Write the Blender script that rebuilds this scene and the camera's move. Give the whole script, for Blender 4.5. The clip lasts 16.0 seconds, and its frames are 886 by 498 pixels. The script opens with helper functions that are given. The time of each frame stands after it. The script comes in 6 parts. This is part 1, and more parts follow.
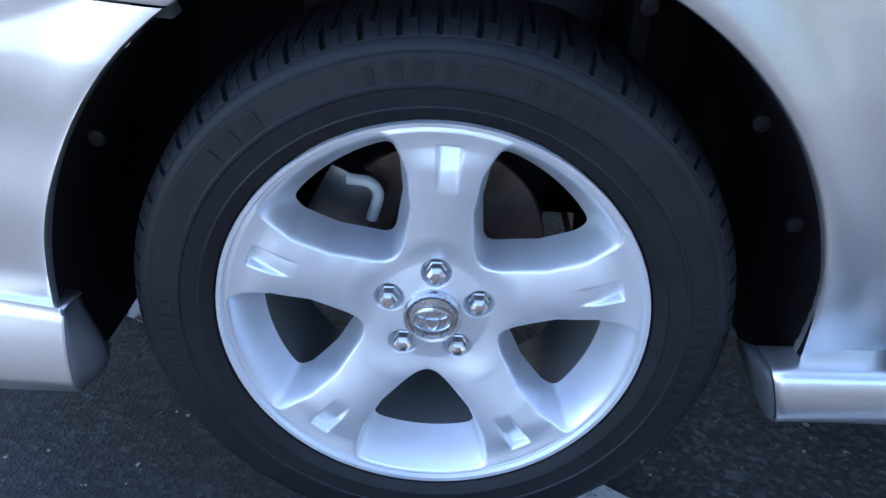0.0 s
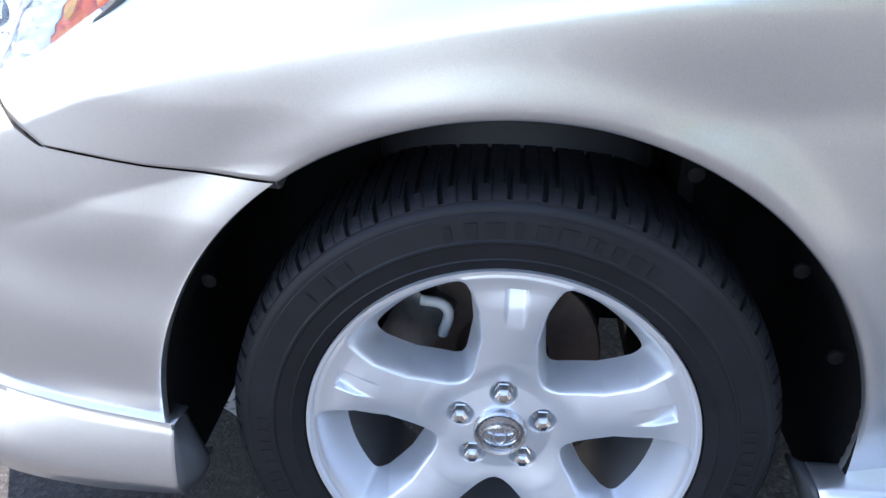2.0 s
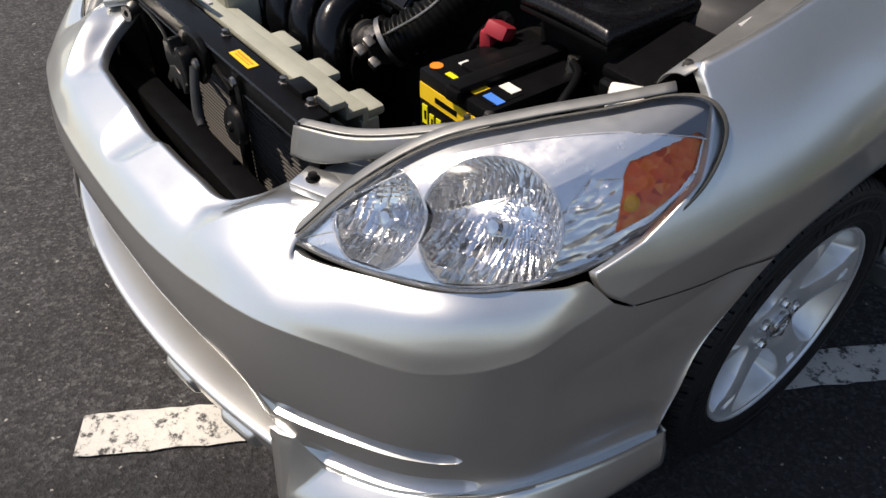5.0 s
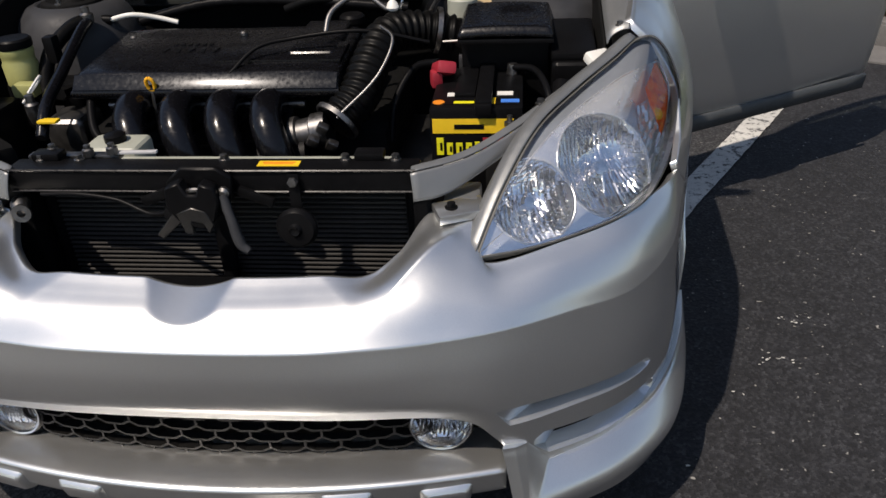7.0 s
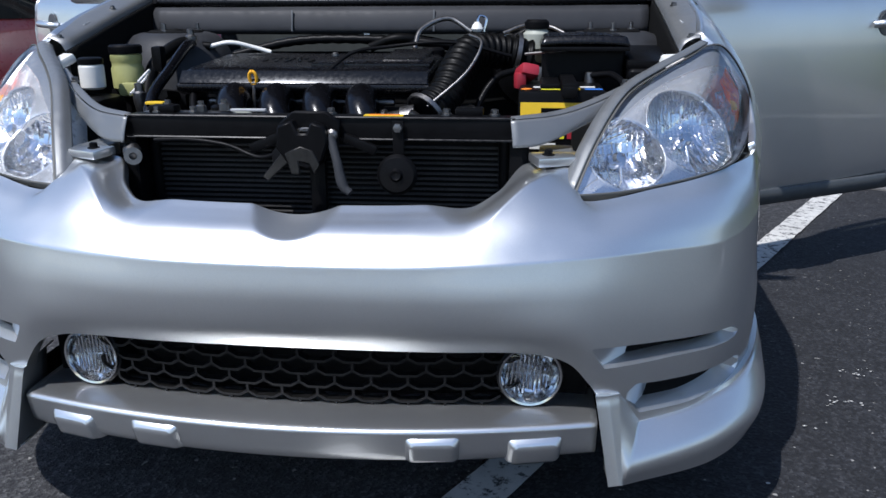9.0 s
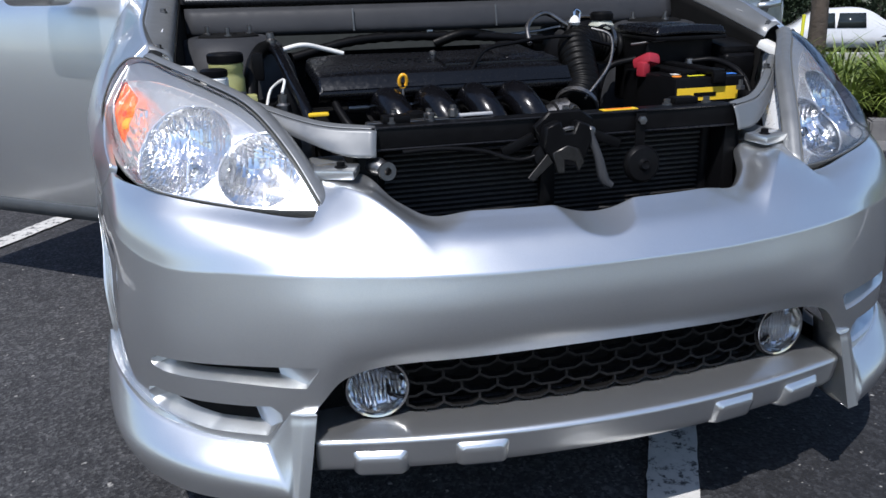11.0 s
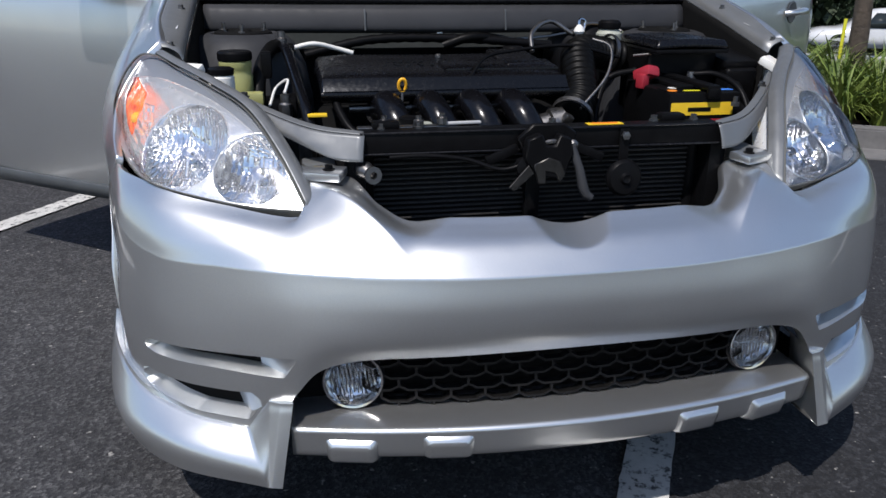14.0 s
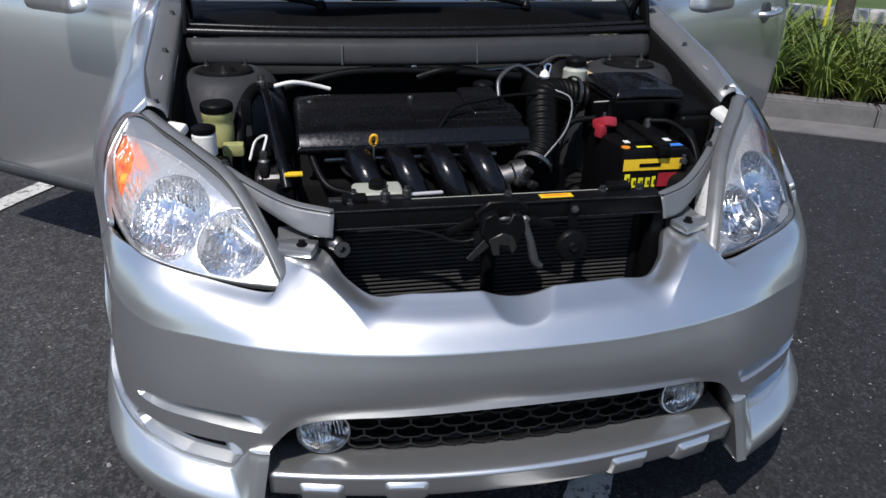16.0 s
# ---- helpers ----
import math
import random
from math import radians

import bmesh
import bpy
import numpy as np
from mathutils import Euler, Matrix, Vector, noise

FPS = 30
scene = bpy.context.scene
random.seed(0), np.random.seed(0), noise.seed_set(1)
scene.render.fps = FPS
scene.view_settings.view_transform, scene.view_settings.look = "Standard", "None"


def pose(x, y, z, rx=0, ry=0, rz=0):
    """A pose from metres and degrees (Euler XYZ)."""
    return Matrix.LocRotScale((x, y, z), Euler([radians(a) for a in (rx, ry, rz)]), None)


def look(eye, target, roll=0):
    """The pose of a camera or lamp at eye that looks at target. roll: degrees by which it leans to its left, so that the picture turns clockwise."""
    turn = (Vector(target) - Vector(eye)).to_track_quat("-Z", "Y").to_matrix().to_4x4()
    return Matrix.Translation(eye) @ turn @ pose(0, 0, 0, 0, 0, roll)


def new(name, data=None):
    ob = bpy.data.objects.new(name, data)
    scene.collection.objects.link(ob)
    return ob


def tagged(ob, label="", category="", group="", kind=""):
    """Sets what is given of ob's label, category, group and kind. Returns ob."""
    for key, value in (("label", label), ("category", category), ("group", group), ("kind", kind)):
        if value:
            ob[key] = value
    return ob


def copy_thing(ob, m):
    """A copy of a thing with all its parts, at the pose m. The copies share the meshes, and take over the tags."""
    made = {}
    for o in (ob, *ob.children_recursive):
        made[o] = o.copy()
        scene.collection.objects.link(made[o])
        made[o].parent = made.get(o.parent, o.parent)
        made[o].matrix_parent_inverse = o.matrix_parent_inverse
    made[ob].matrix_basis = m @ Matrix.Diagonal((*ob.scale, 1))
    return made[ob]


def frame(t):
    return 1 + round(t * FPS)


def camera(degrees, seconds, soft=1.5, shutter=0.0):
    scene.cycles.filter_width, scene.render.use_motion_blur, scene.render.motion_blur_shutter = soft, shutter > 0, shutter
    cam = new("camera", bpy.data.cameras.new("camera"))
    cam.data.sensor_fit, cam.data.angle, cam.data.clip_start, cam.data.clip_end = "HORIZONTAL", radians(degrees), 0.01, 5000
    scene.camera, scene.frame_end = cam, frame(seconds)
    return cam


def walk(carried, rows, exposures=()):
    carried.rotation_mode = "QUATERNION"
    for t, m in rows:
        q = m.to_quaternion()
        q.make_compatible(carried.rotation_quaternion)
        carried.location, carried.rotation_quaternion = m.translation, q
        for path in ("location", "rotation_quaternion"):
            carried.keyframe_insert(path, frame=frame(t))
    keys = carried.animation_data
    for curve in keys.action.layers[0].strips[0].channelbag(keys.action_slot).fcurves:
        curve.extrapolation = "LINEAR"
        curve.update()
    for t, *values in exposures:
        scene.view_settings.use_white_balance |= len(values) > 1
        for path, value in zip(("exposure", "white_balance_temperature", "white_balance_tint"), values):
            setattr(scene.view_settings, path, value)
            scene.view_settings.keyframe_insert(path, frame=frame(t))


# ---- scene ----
cam = camera(59.76, 16.0)
PATH = [
    (0, look((1.5037, 0.0167, 0.7811), (0.6394, 0.0057, 0.2782), 2.239)),
    (0.5, look((1.5218, 0.0104, 0.7773), (0.6402, -0.0173, 0.3060), 1.013)),
    (1, look((1.5397, 0.0050, 0.7802), (0.6662, -0.0206, 0.2941), 1.091)),
    (1.5, look((1.5356, -0.0079, 0.8242), (0.6629, -0.0583, 0.3384), -0.046)),
    (2, look((1.5354, -0.0094, 0.9096), (0.6510, -0.0825, 0.4487), 0.244)),
    (2.5, look((1.5340, 0.0030, 1.0857), (0.6623, -0.1217, 0.6118), -0.466)),
    (3, look((1.6160, -0.1130, 1.2670), (0.7830, -0.2465, 0.7295), 0.800)),
    (3.5, look((1.7469, -0.3514, 1.3847), (0.8959, -0.2933, 0.8627), 2.506)),
    (4, look((1.6446, -0.5933, 1.3754), (0.8514, -0.4269, 0.7895), 0.509)),
    (4.2, look((1.5638, -0.7117, 1.3825), (0.8045, -0.5027, 0.7663), 0.352)),
    (6.3, look((0.8028, -1.6751, 1.3579), (0.5745, -0.8986, 0.7706), 0.311)),
    (6.5, look((0.7345, -1.7520, 1.3617), (0.5430, -0.9495, 0.7966), 0.501)),
    (7.0, look((0.5250, -1.8200, 1.2953), (0.4229, -0.9679, 0.7819), -2.897)),
    (7.5, look((0.4233, -1.9327, 1.1895), (0.4206, -1.0335, 0.7518), -1.520)),
    (8.0, look((0.4307, -1.9935, 1.0463), (0.3810, -1.0569, 0.6994), -2.107)),
    (8.5, look((0.4501, -2.0265, 0.9453), (0.3383, -1.0806, 0.6409), -2.159)),
    (9.0, look((0.3824, -2.0298, 0.9540), (0.2713, -1.0827, 0.6528), -0.337)),
    (9.5, look((0.1462, -2.0479, 0.9659), (0.1011, -1.0936, 0.6705), 1.199)),
    (10.0, look((-0.1120, -2.0692, 1.0025), (-0.0685, -1.1186, 0.6950), 1.217)),
    (10.2, look((-0.2144, -2.0539, 0.9926), (-0.1318, -1.1095, 0.6743), 0.144)),
    (12.3, look((-0.8244, -1.9622, 1.0073), (-0.4521, -1.0901, 0.6897), 0.613)),
    (12.5, look((-0.8161, -1.9656, 1.0086), (-0.4478, -1.0944, 0.6839), 0.612)),
    (13.0, look((-0.7808, -1.9873, 1.0263), (-0.4965, -1.0876, 0.6951), 3.542)),
    (13.5, look((-0.6291, -2.0225, 1.0453), (-0.3921, -1.1157, 0.6965), 0.728)),
    (14.0, look((-0.4806, -2.0583, 1.0472), (-0.2899, -1.1384, 0.7045), 0.560)),
    (14.5, look((-0.4163, -2.0671, 1.0255), (-0.2238, -1.1491, 0.6785), 0.999)),
    (15.0, look((-0.3927, -2.0517, 1.0670), (-0.2116, -1.1340, 0.7134), 0.790)),
    (15.5, look((-0.3825, -2.0834, 1.2297), (-0.2191, -1.1856, 0.8207), -0.582)),
    (16.0, look((-0.4352, -2.0981, 1.3648), (-0.2397, -1.2192, 0.9297), 1.874)),
]
EXPOSURES = [(0.0, 2.55, 5750, 17), (1.5, 2.7, 6500, 20), (2.3, 2.7, 6800, 18), (3.0, 1.75, 7200, 17), (3.5, 1.15, 7500, 16), (4.2, 0.75, 7500, 16), (6.3, -0.1, 7500, 15), (7.0, 0.0, 7100, 15), (7.5, 0.1, 6700, 15), (8.0, 0.2, 6300, 14), (9.0, 0.25, 5800, 13), (10.0, 0.38, 5800, 13), (12.3, 0.1, 6200, 14), (16.0, 0.1, 6200, 14)]
walk(cam, PATH, EXPOSURES)

# ---- light ----
SUN_FROM = Vector((-0.38, -0.48, 1.0)).normalized()
world = bpy.data.worlds.new("sky")
scene.world = world
world.use_nodes = True
wn = world.node_tree
sky = wn.nodes.new("ShaderNodeTexSky")
sky.sky_type = "NISHITA"
sky.sun_disc = False
sky.sun_elevation = math.asin(SUN_FROM.z)
sky.sun_rotation = math.atan2(SUN_FROM.x, SUN_FROM.y)
sky.air_density, sky.dust_density, sky.ozone_density = 1.0, 0.6, 1.0
wn.links.new(sky.outputs[0], wn.nodes["Background"].inputs[0])
wn.nodes["Background"].inputs[1].default_value = 0.12
sun_data = bpy.data.lights.new("sun", "SUN")
sun_data.energy, sun_data.angle, sun_data.color = 4.2, radians(0.6), (1.0, 0.95, 0.87)
sun = new("sun", sun_data)
sun.matrix_world = look(SUN_FROM * 30, (0, 0, 0))


# ---- material helpers ----
def shader(name, colour, rough=0.5, metal=0.0, coat=0.0, spec=0.5):
    m = bpy.data.materials.new(name)
    m.use_nodes = True
    b = m.node_tree.nodes["Principled BSDF"]
    b.inputs["Base Color"].default_value = (*colour, 1)
    b.inputs["Roughness"].default_value = rough
    b.inputs["Metallic"].default_value = metal
    b.inputs["Coat Weight"].default_value = coat
    b.inputs["Coat Roughness"].default_value = 0.04
    b.inputs["Specular IOR Level"].default_value = spec
    return m, m.node_tree, b


def coords(nt, scale=1.0):
    tc = nt.nodes.new("ShaderNodeTexCoord")
    mp = nt.nodes.new("ShaderNodeMapping")
    mp.inputs["Scale"].default_value = (scale, scale, scale)
    nt.links.new(tc.outputs["Object"], mp.inputs[0])
    return mp.outputs[0]


def noise_tex(nt, scale, detail=4.0, rough=0.6):
    n = nt.nodes.new("ShaderNodeTexNoise")
    n.inputs["Scale"].default_value = scale
    n.inputs["Detail"].default_value = detail
    n.inputs["Roughness"].default_value = rough
    nt.links.new(coords(nt), n.inputs["Vector"])
    return n.outputs[0]


def ramp(nt, src, stops):
    r = nt.nodes.new("ShaderNodeValToRGB")
    el = r.color_ramp.elements
    while len(el) < len(stops):
        el.new(0.5)
    for e, (p, c) in zip(el, stops):
        e.position = p
        e.color = (*c, 1)
    nt.links.new(src, r.inputs[0])
    return r.outputs[0]


def mix(nt, fac, a, b, mode="MIX"):
    n = nt.nodes.new("ShaderNodeMix")
    n.data_type, n.blend_type = "RGBA", mode
    for i, v in ((0, fac), (6, a), (7, b)):
        if isinstance(v, (int, float)):
            n.inputs[i].default_value = v
        elif isinstance(v, tuple):
            n.inputs[i].default_value = (*v, 1)
        else:
            nt.links.new(v, n.inputs[i])
    return n.outputs[2]


def bump(nt, b, height, strength=0.3, distance=0.002):
    n = nt.nodes.new("ShaderNodeBump")
    n.inputs["Strength"].default_value = strength
    n.inputs["Distance"].default_value = distance
    nt.links.new(height, n.inputs["Height"])
    nt.links.new(n.outputs[0], b.inputs["Normal"])


def simple(name, colour, rough=0.5, metal=0.0, grain=60.0, vary=0.25, relief=0.15, depth=0.0006, coat=0.0, spec=0.5):
    """A plain stuff with two scales of variation in its colour, gloss and relief."""
    m, nt, b = shader(name, colour, rough, metal, coat, spec)
    big, small = noise_tex(nt, grain * 0.12, 3), noise_tex(nt, grain, 5)
    lo = tuple(c * (1 - vary) for c in colour)
    hi = tuple(min(1, c * (1 + vary)) for c in colour)
    c1 = ramp(nt, big, [(0.3, lo), (0.7, hi)])
    c2 = mix(nt, 0.35, c1, ramp(nt, small, [(0.3, lo), (0.7, hi)]))
    nt.links.new(c2, b.inputs["Base Color"])
    r = ramp(nt, small, [(0.3, (max(0.02, rough - 0.08),) * 3), (0.7, (min(1, rough + 0.1),) * 3)])
    nt.links.new(r, b.inputs["Roughness"])
    if relief:
        bump(nt, b, small, relief, depth)
    return m


def paint_material():
    m, nt, b = shader("silver_paint", (0.72, 0.73, 0.72), 0.36, 0.92, 1.0)
    flake = noise_tex(nt, 1800.0, 1)
    dust = noise_tex(nt, 7.0, 5)
    c = ramp(nt, flake, [(0.35, (0.64, 0.65, 0.645)), (0.65, (0.80, 0.81, 0.80))])
    c = mix(nt, ramp(nt, dust, [(0.45, (0, 0, 0)), (0.85, (0.16, 0.16, 0.16))]), c, (0.55, 0.54, 0.50))
    nt.links.new(c, b.inputs["Base Color"])
    r = ramp(nt, dust, [(0.3, (0.31,) * 3), (0.8, (0.38,) * 3)])
    nt.links.new(r, b.inputs["Roughness"])
    return m


def asphalt_material():
    m, nt, b = shader("asphalt", (0.05, 0.05, 0.052), 0.85)
    agg = nt.nodes.new("ShaderNodeTexVoronoi")
    agg.inputs["Scale"].default_value = 135.0
    agg.inputs["Randomness"].default_value = 1.0
    warp = nt.nodes.new("ShaderNodeTexNoise")
    warp.inputs["Scale"].default_value, warp.inputs["Detail"].default_value = 170.0, 3.0
    place = coords(nt)
    nt.links.new(place, warp.inputs["Vector"])
    push = nt.nodes.new("ShaderNodeVectorMath")
    push.operation = "MULTIPLY_ADD"
    push.inputs[1].default_value = (0.012, 0.012, 0.012)
    nt.links.new(warp.outputs["Color"], push.inputs[0])
    nt.links.new(place, push.inputs[2])
    nt.links.new(push.outputs[0], agg.inputs["Vector"])
    stone = ramp(nt, agg.outputs["Color"], [(0.2, (0.014, 0.014, 0.016)), (0.6, (0.036, 0.036, 0.038)), (0.93, (0.090, 0.090, 0.090))])
    patch = ramp(nt, noise_tex(nt, 0.9, 6, 0.65), [(0.3, (0.70,) * 3), (0.7, (1.25,) * 3)])
    fine = ramp(nt, noise_tex(nt, 16.0, 8, 0.72), [(0.3, (0.55,) * 3), (0.72, (1.45,) * 3)])
    c = mix(nt, 1.0, mix(nt, 1.0, stone, patch, "MULTIPLY"), fine, "MULTIPLY")
    # the asphalt is darker on one side of the stall line
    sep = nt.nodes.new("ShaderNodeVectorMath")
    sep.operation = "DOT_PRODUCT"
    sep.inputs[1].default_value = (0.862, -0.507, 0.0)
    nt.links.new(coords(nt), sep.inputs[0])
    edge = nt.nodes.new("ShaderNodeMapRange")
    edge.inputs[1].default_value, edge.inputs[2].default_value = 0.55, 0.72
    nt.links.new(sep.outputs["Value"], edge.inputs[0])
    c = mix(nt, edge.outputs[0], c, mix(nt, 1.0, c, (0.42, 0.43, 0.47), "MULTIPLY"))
    chips = ramp(nt, noise_tex(nt, 55.0, 2, 0.5), [(0.715, (0, 0, 0)), (0.75, (1, 1, 1))])
    c = mix(nt, chips, c, (0.28, 0.27, 0.25))
    nt.links.new(c, b.inputs["Base Color"])
    bump(nt, b, mix(nt, 0.35, agg.outputs["Distance"], noise_tex(nt, 90.0, 6, 0.75)), 0.75, 0.005)
    return m


def line_paint_material():
    m, nt, b = shader("road_paint", (0.62, 0.61, 0.57), 0.75)
    wear = ramp(nt, noise_tex(nt, 26.0, 6, 0.75), [(0.40, (0.06, 0.06, 0.06)), (0.47, (0.60, 0.59, 0.55)), (0.8, (0.72, 0.70, 0.66))])
    tone = ramp(nt, noise_tex(nt, 4.0, 3), [(0.3, (0.75,) * 3), (0.7, (1.0,) * 3)])
    nt.links.new(mix(nt, 1.0, wear, tone, "MULTIPLY"), b.inputs["Base Color"])
    bump(nt, b, noise_tex(nt, 220.0, 3), 0.5, 0.002)
    return m


def glass_material(name, tint=(1, 1, 1), rough=0.0, clear=1.0):
    """A clear cover: what is behind shows through, and its face reflects."""
    m = bpy.data.materials.new(name)
    m.use_nodes = True
    nt = m.node_tree
    nt.nodes.remove(nt.nodes["Principled BSDF"])
    tr, gl = nt.nodes.new("ShaderNodeBsdfTransparent"), nt.nodes.new("ShaderNodeBsdfGlossy")
    tr.inputs[0].default_value = (*(clear * t for t in tint), 1)
    gl.inputs["Roughness"].default_value = rough
    fr, mx = nt.nodes.new("ShaderNodeFresnel"), nt.nodes.new("ShaderNodeMixShader")
    fr.inputs[0].default_value = 1.5
    nt.links.new(fr.outputs[0], mx.inputs[0])
    nt.links.new(tr.outputs[0], mx.inputs[1])
    nt.links.new(gl.outputs[0], mx.inputs[2])
    nt.links.new(mx.outputs[0], nt.nodes["Material Output"].inputs[0])
    return m


PAINT = paint_material()
ASPHALT = asphalt_material()
ROADPAINT = line_paint_material()
BLACK = simple("black_plastic", (0.0045, 0.0045, 0.005), 0.38, grain=300, vary=0.3, spec=0.09)
MATT = simple("matt_black_liner", (0.004, 0.004, 0.004), 0.8, grain=200, vary=0.3, spec=0.15)
RUBBER = simple("tyre_rubber", (0.0105, 0.0108, 0.0125), 0.50, grain=120, vary=0.35, spec=0.28)
HOSE = simple("ribbed_hose_rubber", (0.0035, 0.0035, 0.0035), 0.42, grain=90, spec=0.10)
ALLOY = simple("silver_alloy", (0.77, 0.79, 0.805), 0.36, 0.68, grain=60, vary=0.03, relief=0.0, coat=0.0)
CHROME = simple("chrome", (0.75, 0.75, 0.75), 0.10, 1.0, grain=40, vary=0.06, relief=0.0)
SATINCAP = simple("satin_cap", (0.55, 0.56, 0.57), 0.26, 0.95, grain=60, vary=0.05, relief=0.0)
STEEL = simple("dull_steel", (0.19, 0.185, 0.18), 0.42, 1.0, grain=150, vary=0.3)
CAST = simple("cast_iron_disc", (0.16, 0.12, 0.10), 0.5, 0.8, grain=80, vary=0.4)
BAYPAINT = simple("dull_grey_paint", (0.20, 0.205, 0.205), 0.42, 0.5, grain=40, vary=0.07, relief=0.05)
REFLECTOR = simple("bright_reflector", (0.90, 0.91, 0.92), 0.12, 1.0, grain=60, vary=0.04, relief=0.0)
LENS = glass_material("clear_lens", rough=0.10)
def amber_material():
    """Orange plastic with pressed optics: their glints are painted as small facets of deeper and paler colour."""
    m, nt, b = shader("amber_plastic", (1.0, 0.3, 0.03), 0.16)
    v = nt.nodes.new("ShaderNodeTexVoronoi")
    v.inputs["Scale"].default_value = 85.0
    nt.links.new(coords(nt), v.inputs["Vector"])
    c = ramp(nt, v.outputs["Color"], [(0.0, (0.50, 0.03, 0.010)), (0.3, (0.92, 0.13, 0.015)), (0.75, (1.0, 0.22, 0.03)), (1.0, (1.0, 0.42, 0.12))])
    nt.links.new(c, b.inputs["Base Color"])
    bump(nt, b, v.outputs["Distance"], 0.5, 0.004)
    return m


AMBER = amber_material()
YELLOW = simple("yellow_label", (0.80, 0.52, 0.02), 0.5, grain=80, vary=0.12, relief=0)
RED = simple("red_plastic", (0.33, 0.022, 0.035), 0.4, grain=60, vary=0.2)
WHITE = simple("white_plastic", (0.72, 0.71, 0.66), 0.45, grain=60, vary=0.1)
OILYELLOW = simple("aged_translucent_plastic", (0.33, 0.33, 0.13), 0.4, grain=40, vary=0.25)
CONCRETE = simple("kerb_concrete", (0.14, 0.135, 0.13), 0.9, grain=50, vary=0.3, relief=0.5, depth=0.002)
SOIL = simple("bark_mulch", (0.07, 0.045, 0.03), 0.95, grain=30, vary=0.5, relief=0.8, depth=0.01)
GREY = simple("grey_label", (0.45, 0.45, 0.45), 0.5, grain=80, vary=0.1, relief=0)


# ---- mesh helpers ----
def obj(name, verts, faces, material, parent=None, label="", smooth=True, sharp=40):
    me = bpy.data.meshes.new(name)
    me.from_pydata([tuple(map(float, v)) for v in verts], [], [tuple(map(int, f)) for f in faces])
    me.materials.append(material)
    if smooth:
        me.shade_smooth()
        if sharp:
            me.set_sharp_from_angle(angle=radians(sharp))
    ob = new(name, me)
    if parent:
        ob.parent = parent
    if label:
        ob["label"] = label
    return ob


def part(name, bm, material, parent, label="", sharp=35):
    me = bpy.data.meshes.new(name)
    bm.to_mesh(me)
    bm.free()
    me.materials.append(material)
    me.shade_smooth()
    me.set_sharp_from_angle(angle=radians(sharp))
    ob = new(name, me)
    ob.parent = parent
    if label:
        ob["label"] = label
    return ob


def sheet(name, grid, material, parent, label="", keep=None, thick=0.0, sharp=0, flip=False):
    """A surface from a grid of points (n, m, 3); keep says which quads stay."""
    g = np.asarray(grid)
    n, m = g.shape[:2]
    i, j = np.meshgrid(np.arange(n - 1), np.arange(m - 1), indexing="ij")
    ok = np.ones((n - 1, m - 1), bool) if keep is None else keep
    i, j = i[ok], j[ok]
    a = i * m + j
    q = np.stack([a, a + 1, a + m + 1, a + m], 1)
    if flip:
        q = q[:, ::-1]
    ob = obj(name, g.reshape(-1, 3), q, material, parent, label, True, sharp)
    if thick:
        md = ob.modifiers.new("thickness", "SOLIDIFY")
        md.thickness, md.offset = thick, -1
    return ob


def spline(points, n):
    """n points along a smooth curve through the given ones."""
    p = np.asarray(points, float)
    seg = np.linalg.norm(np.diff(p, axis=0), axis=1)
    s = np.concatenate([[0], np.cumsum(np.sqrt(seg))])
    t = np.linspace(0, s[-1], n)
    d = np.gradient(p, s, axis=0)
    k = np.clip(np.searchsorted(s, t, "right") - 1, 0, len(s) - 2)
    h = (s[k + 1] - s[k])[:, None]
    u = ((t - s[k]) / h[:, 0])[:, None]
    return (2 * u**3 - 3 * u**2 + 1) * p[k] + (u**3 - 2 * u**2 + u) * h * d[k] + (-2 * u**3 + 3 * u**2) * p[k + 1] + (u**3 - u**2) * h * d[k + 1]


def net(rows, nu, nv):
    """A smooth surface through rows of control points."""
    a = np.stack([spline(r, nu) for r in rows])
    return np.stack([spline(a[:, k], nv) for k in range(nu)])


def tube(name, points, radius, material, parent, label="", n=40, sides=12, ribs=0, rib=0.0, closed_ends=True):
    """A round bar or hose along a smooth curve; ribs for a bellows."""
    p = spline(points, n)
    rad = np.full(n, radius) if np.isscalar(radius) else np.interp(np.linspace(0, 1, n), np.linspace(0, 1, len(radius)), radius)
    if ribs:
        rad = rad + rib * np.sin(np.linspace(0, 2 * math.pi * ribs, n))
    t = np.gradient(p, axis=0)
    t /= np.linalg.norm(t, axis=1, keepdims=True)
    side = np.cross(t[0], (0.3, 0.2, 1.0))
    side /= np.linalg.norm(side)
    vs = []
    for k in range(n):
        side = side - t[k] * np.dot(side, t[k])
        side /= np.linalg.norm(side)
        up = np.cross(t[k], side)
        a = np.linspace(0, 2 * math.pi, sides, endpoint=False)
        vs.append(p[k] + rad[k] * (np.cos(a)[:, None] * side + np.sin(a)[:, None] * up))
    v = np.concatenate(vs)
    f = [(k * sides + j, k * sides + (j + 1) % sides, (k + 1) * sides + (j + 1) % sides, (k + 1) * sides + j) for k in range(n - 1) for j in range(sides)]
    if closed_ends:
        f += [tuple(range(sides))[::-1], tuple((n - 1) * sides + j for j in range(sides))]
    return obj(name, v, f, material, parent, label, True, 50)


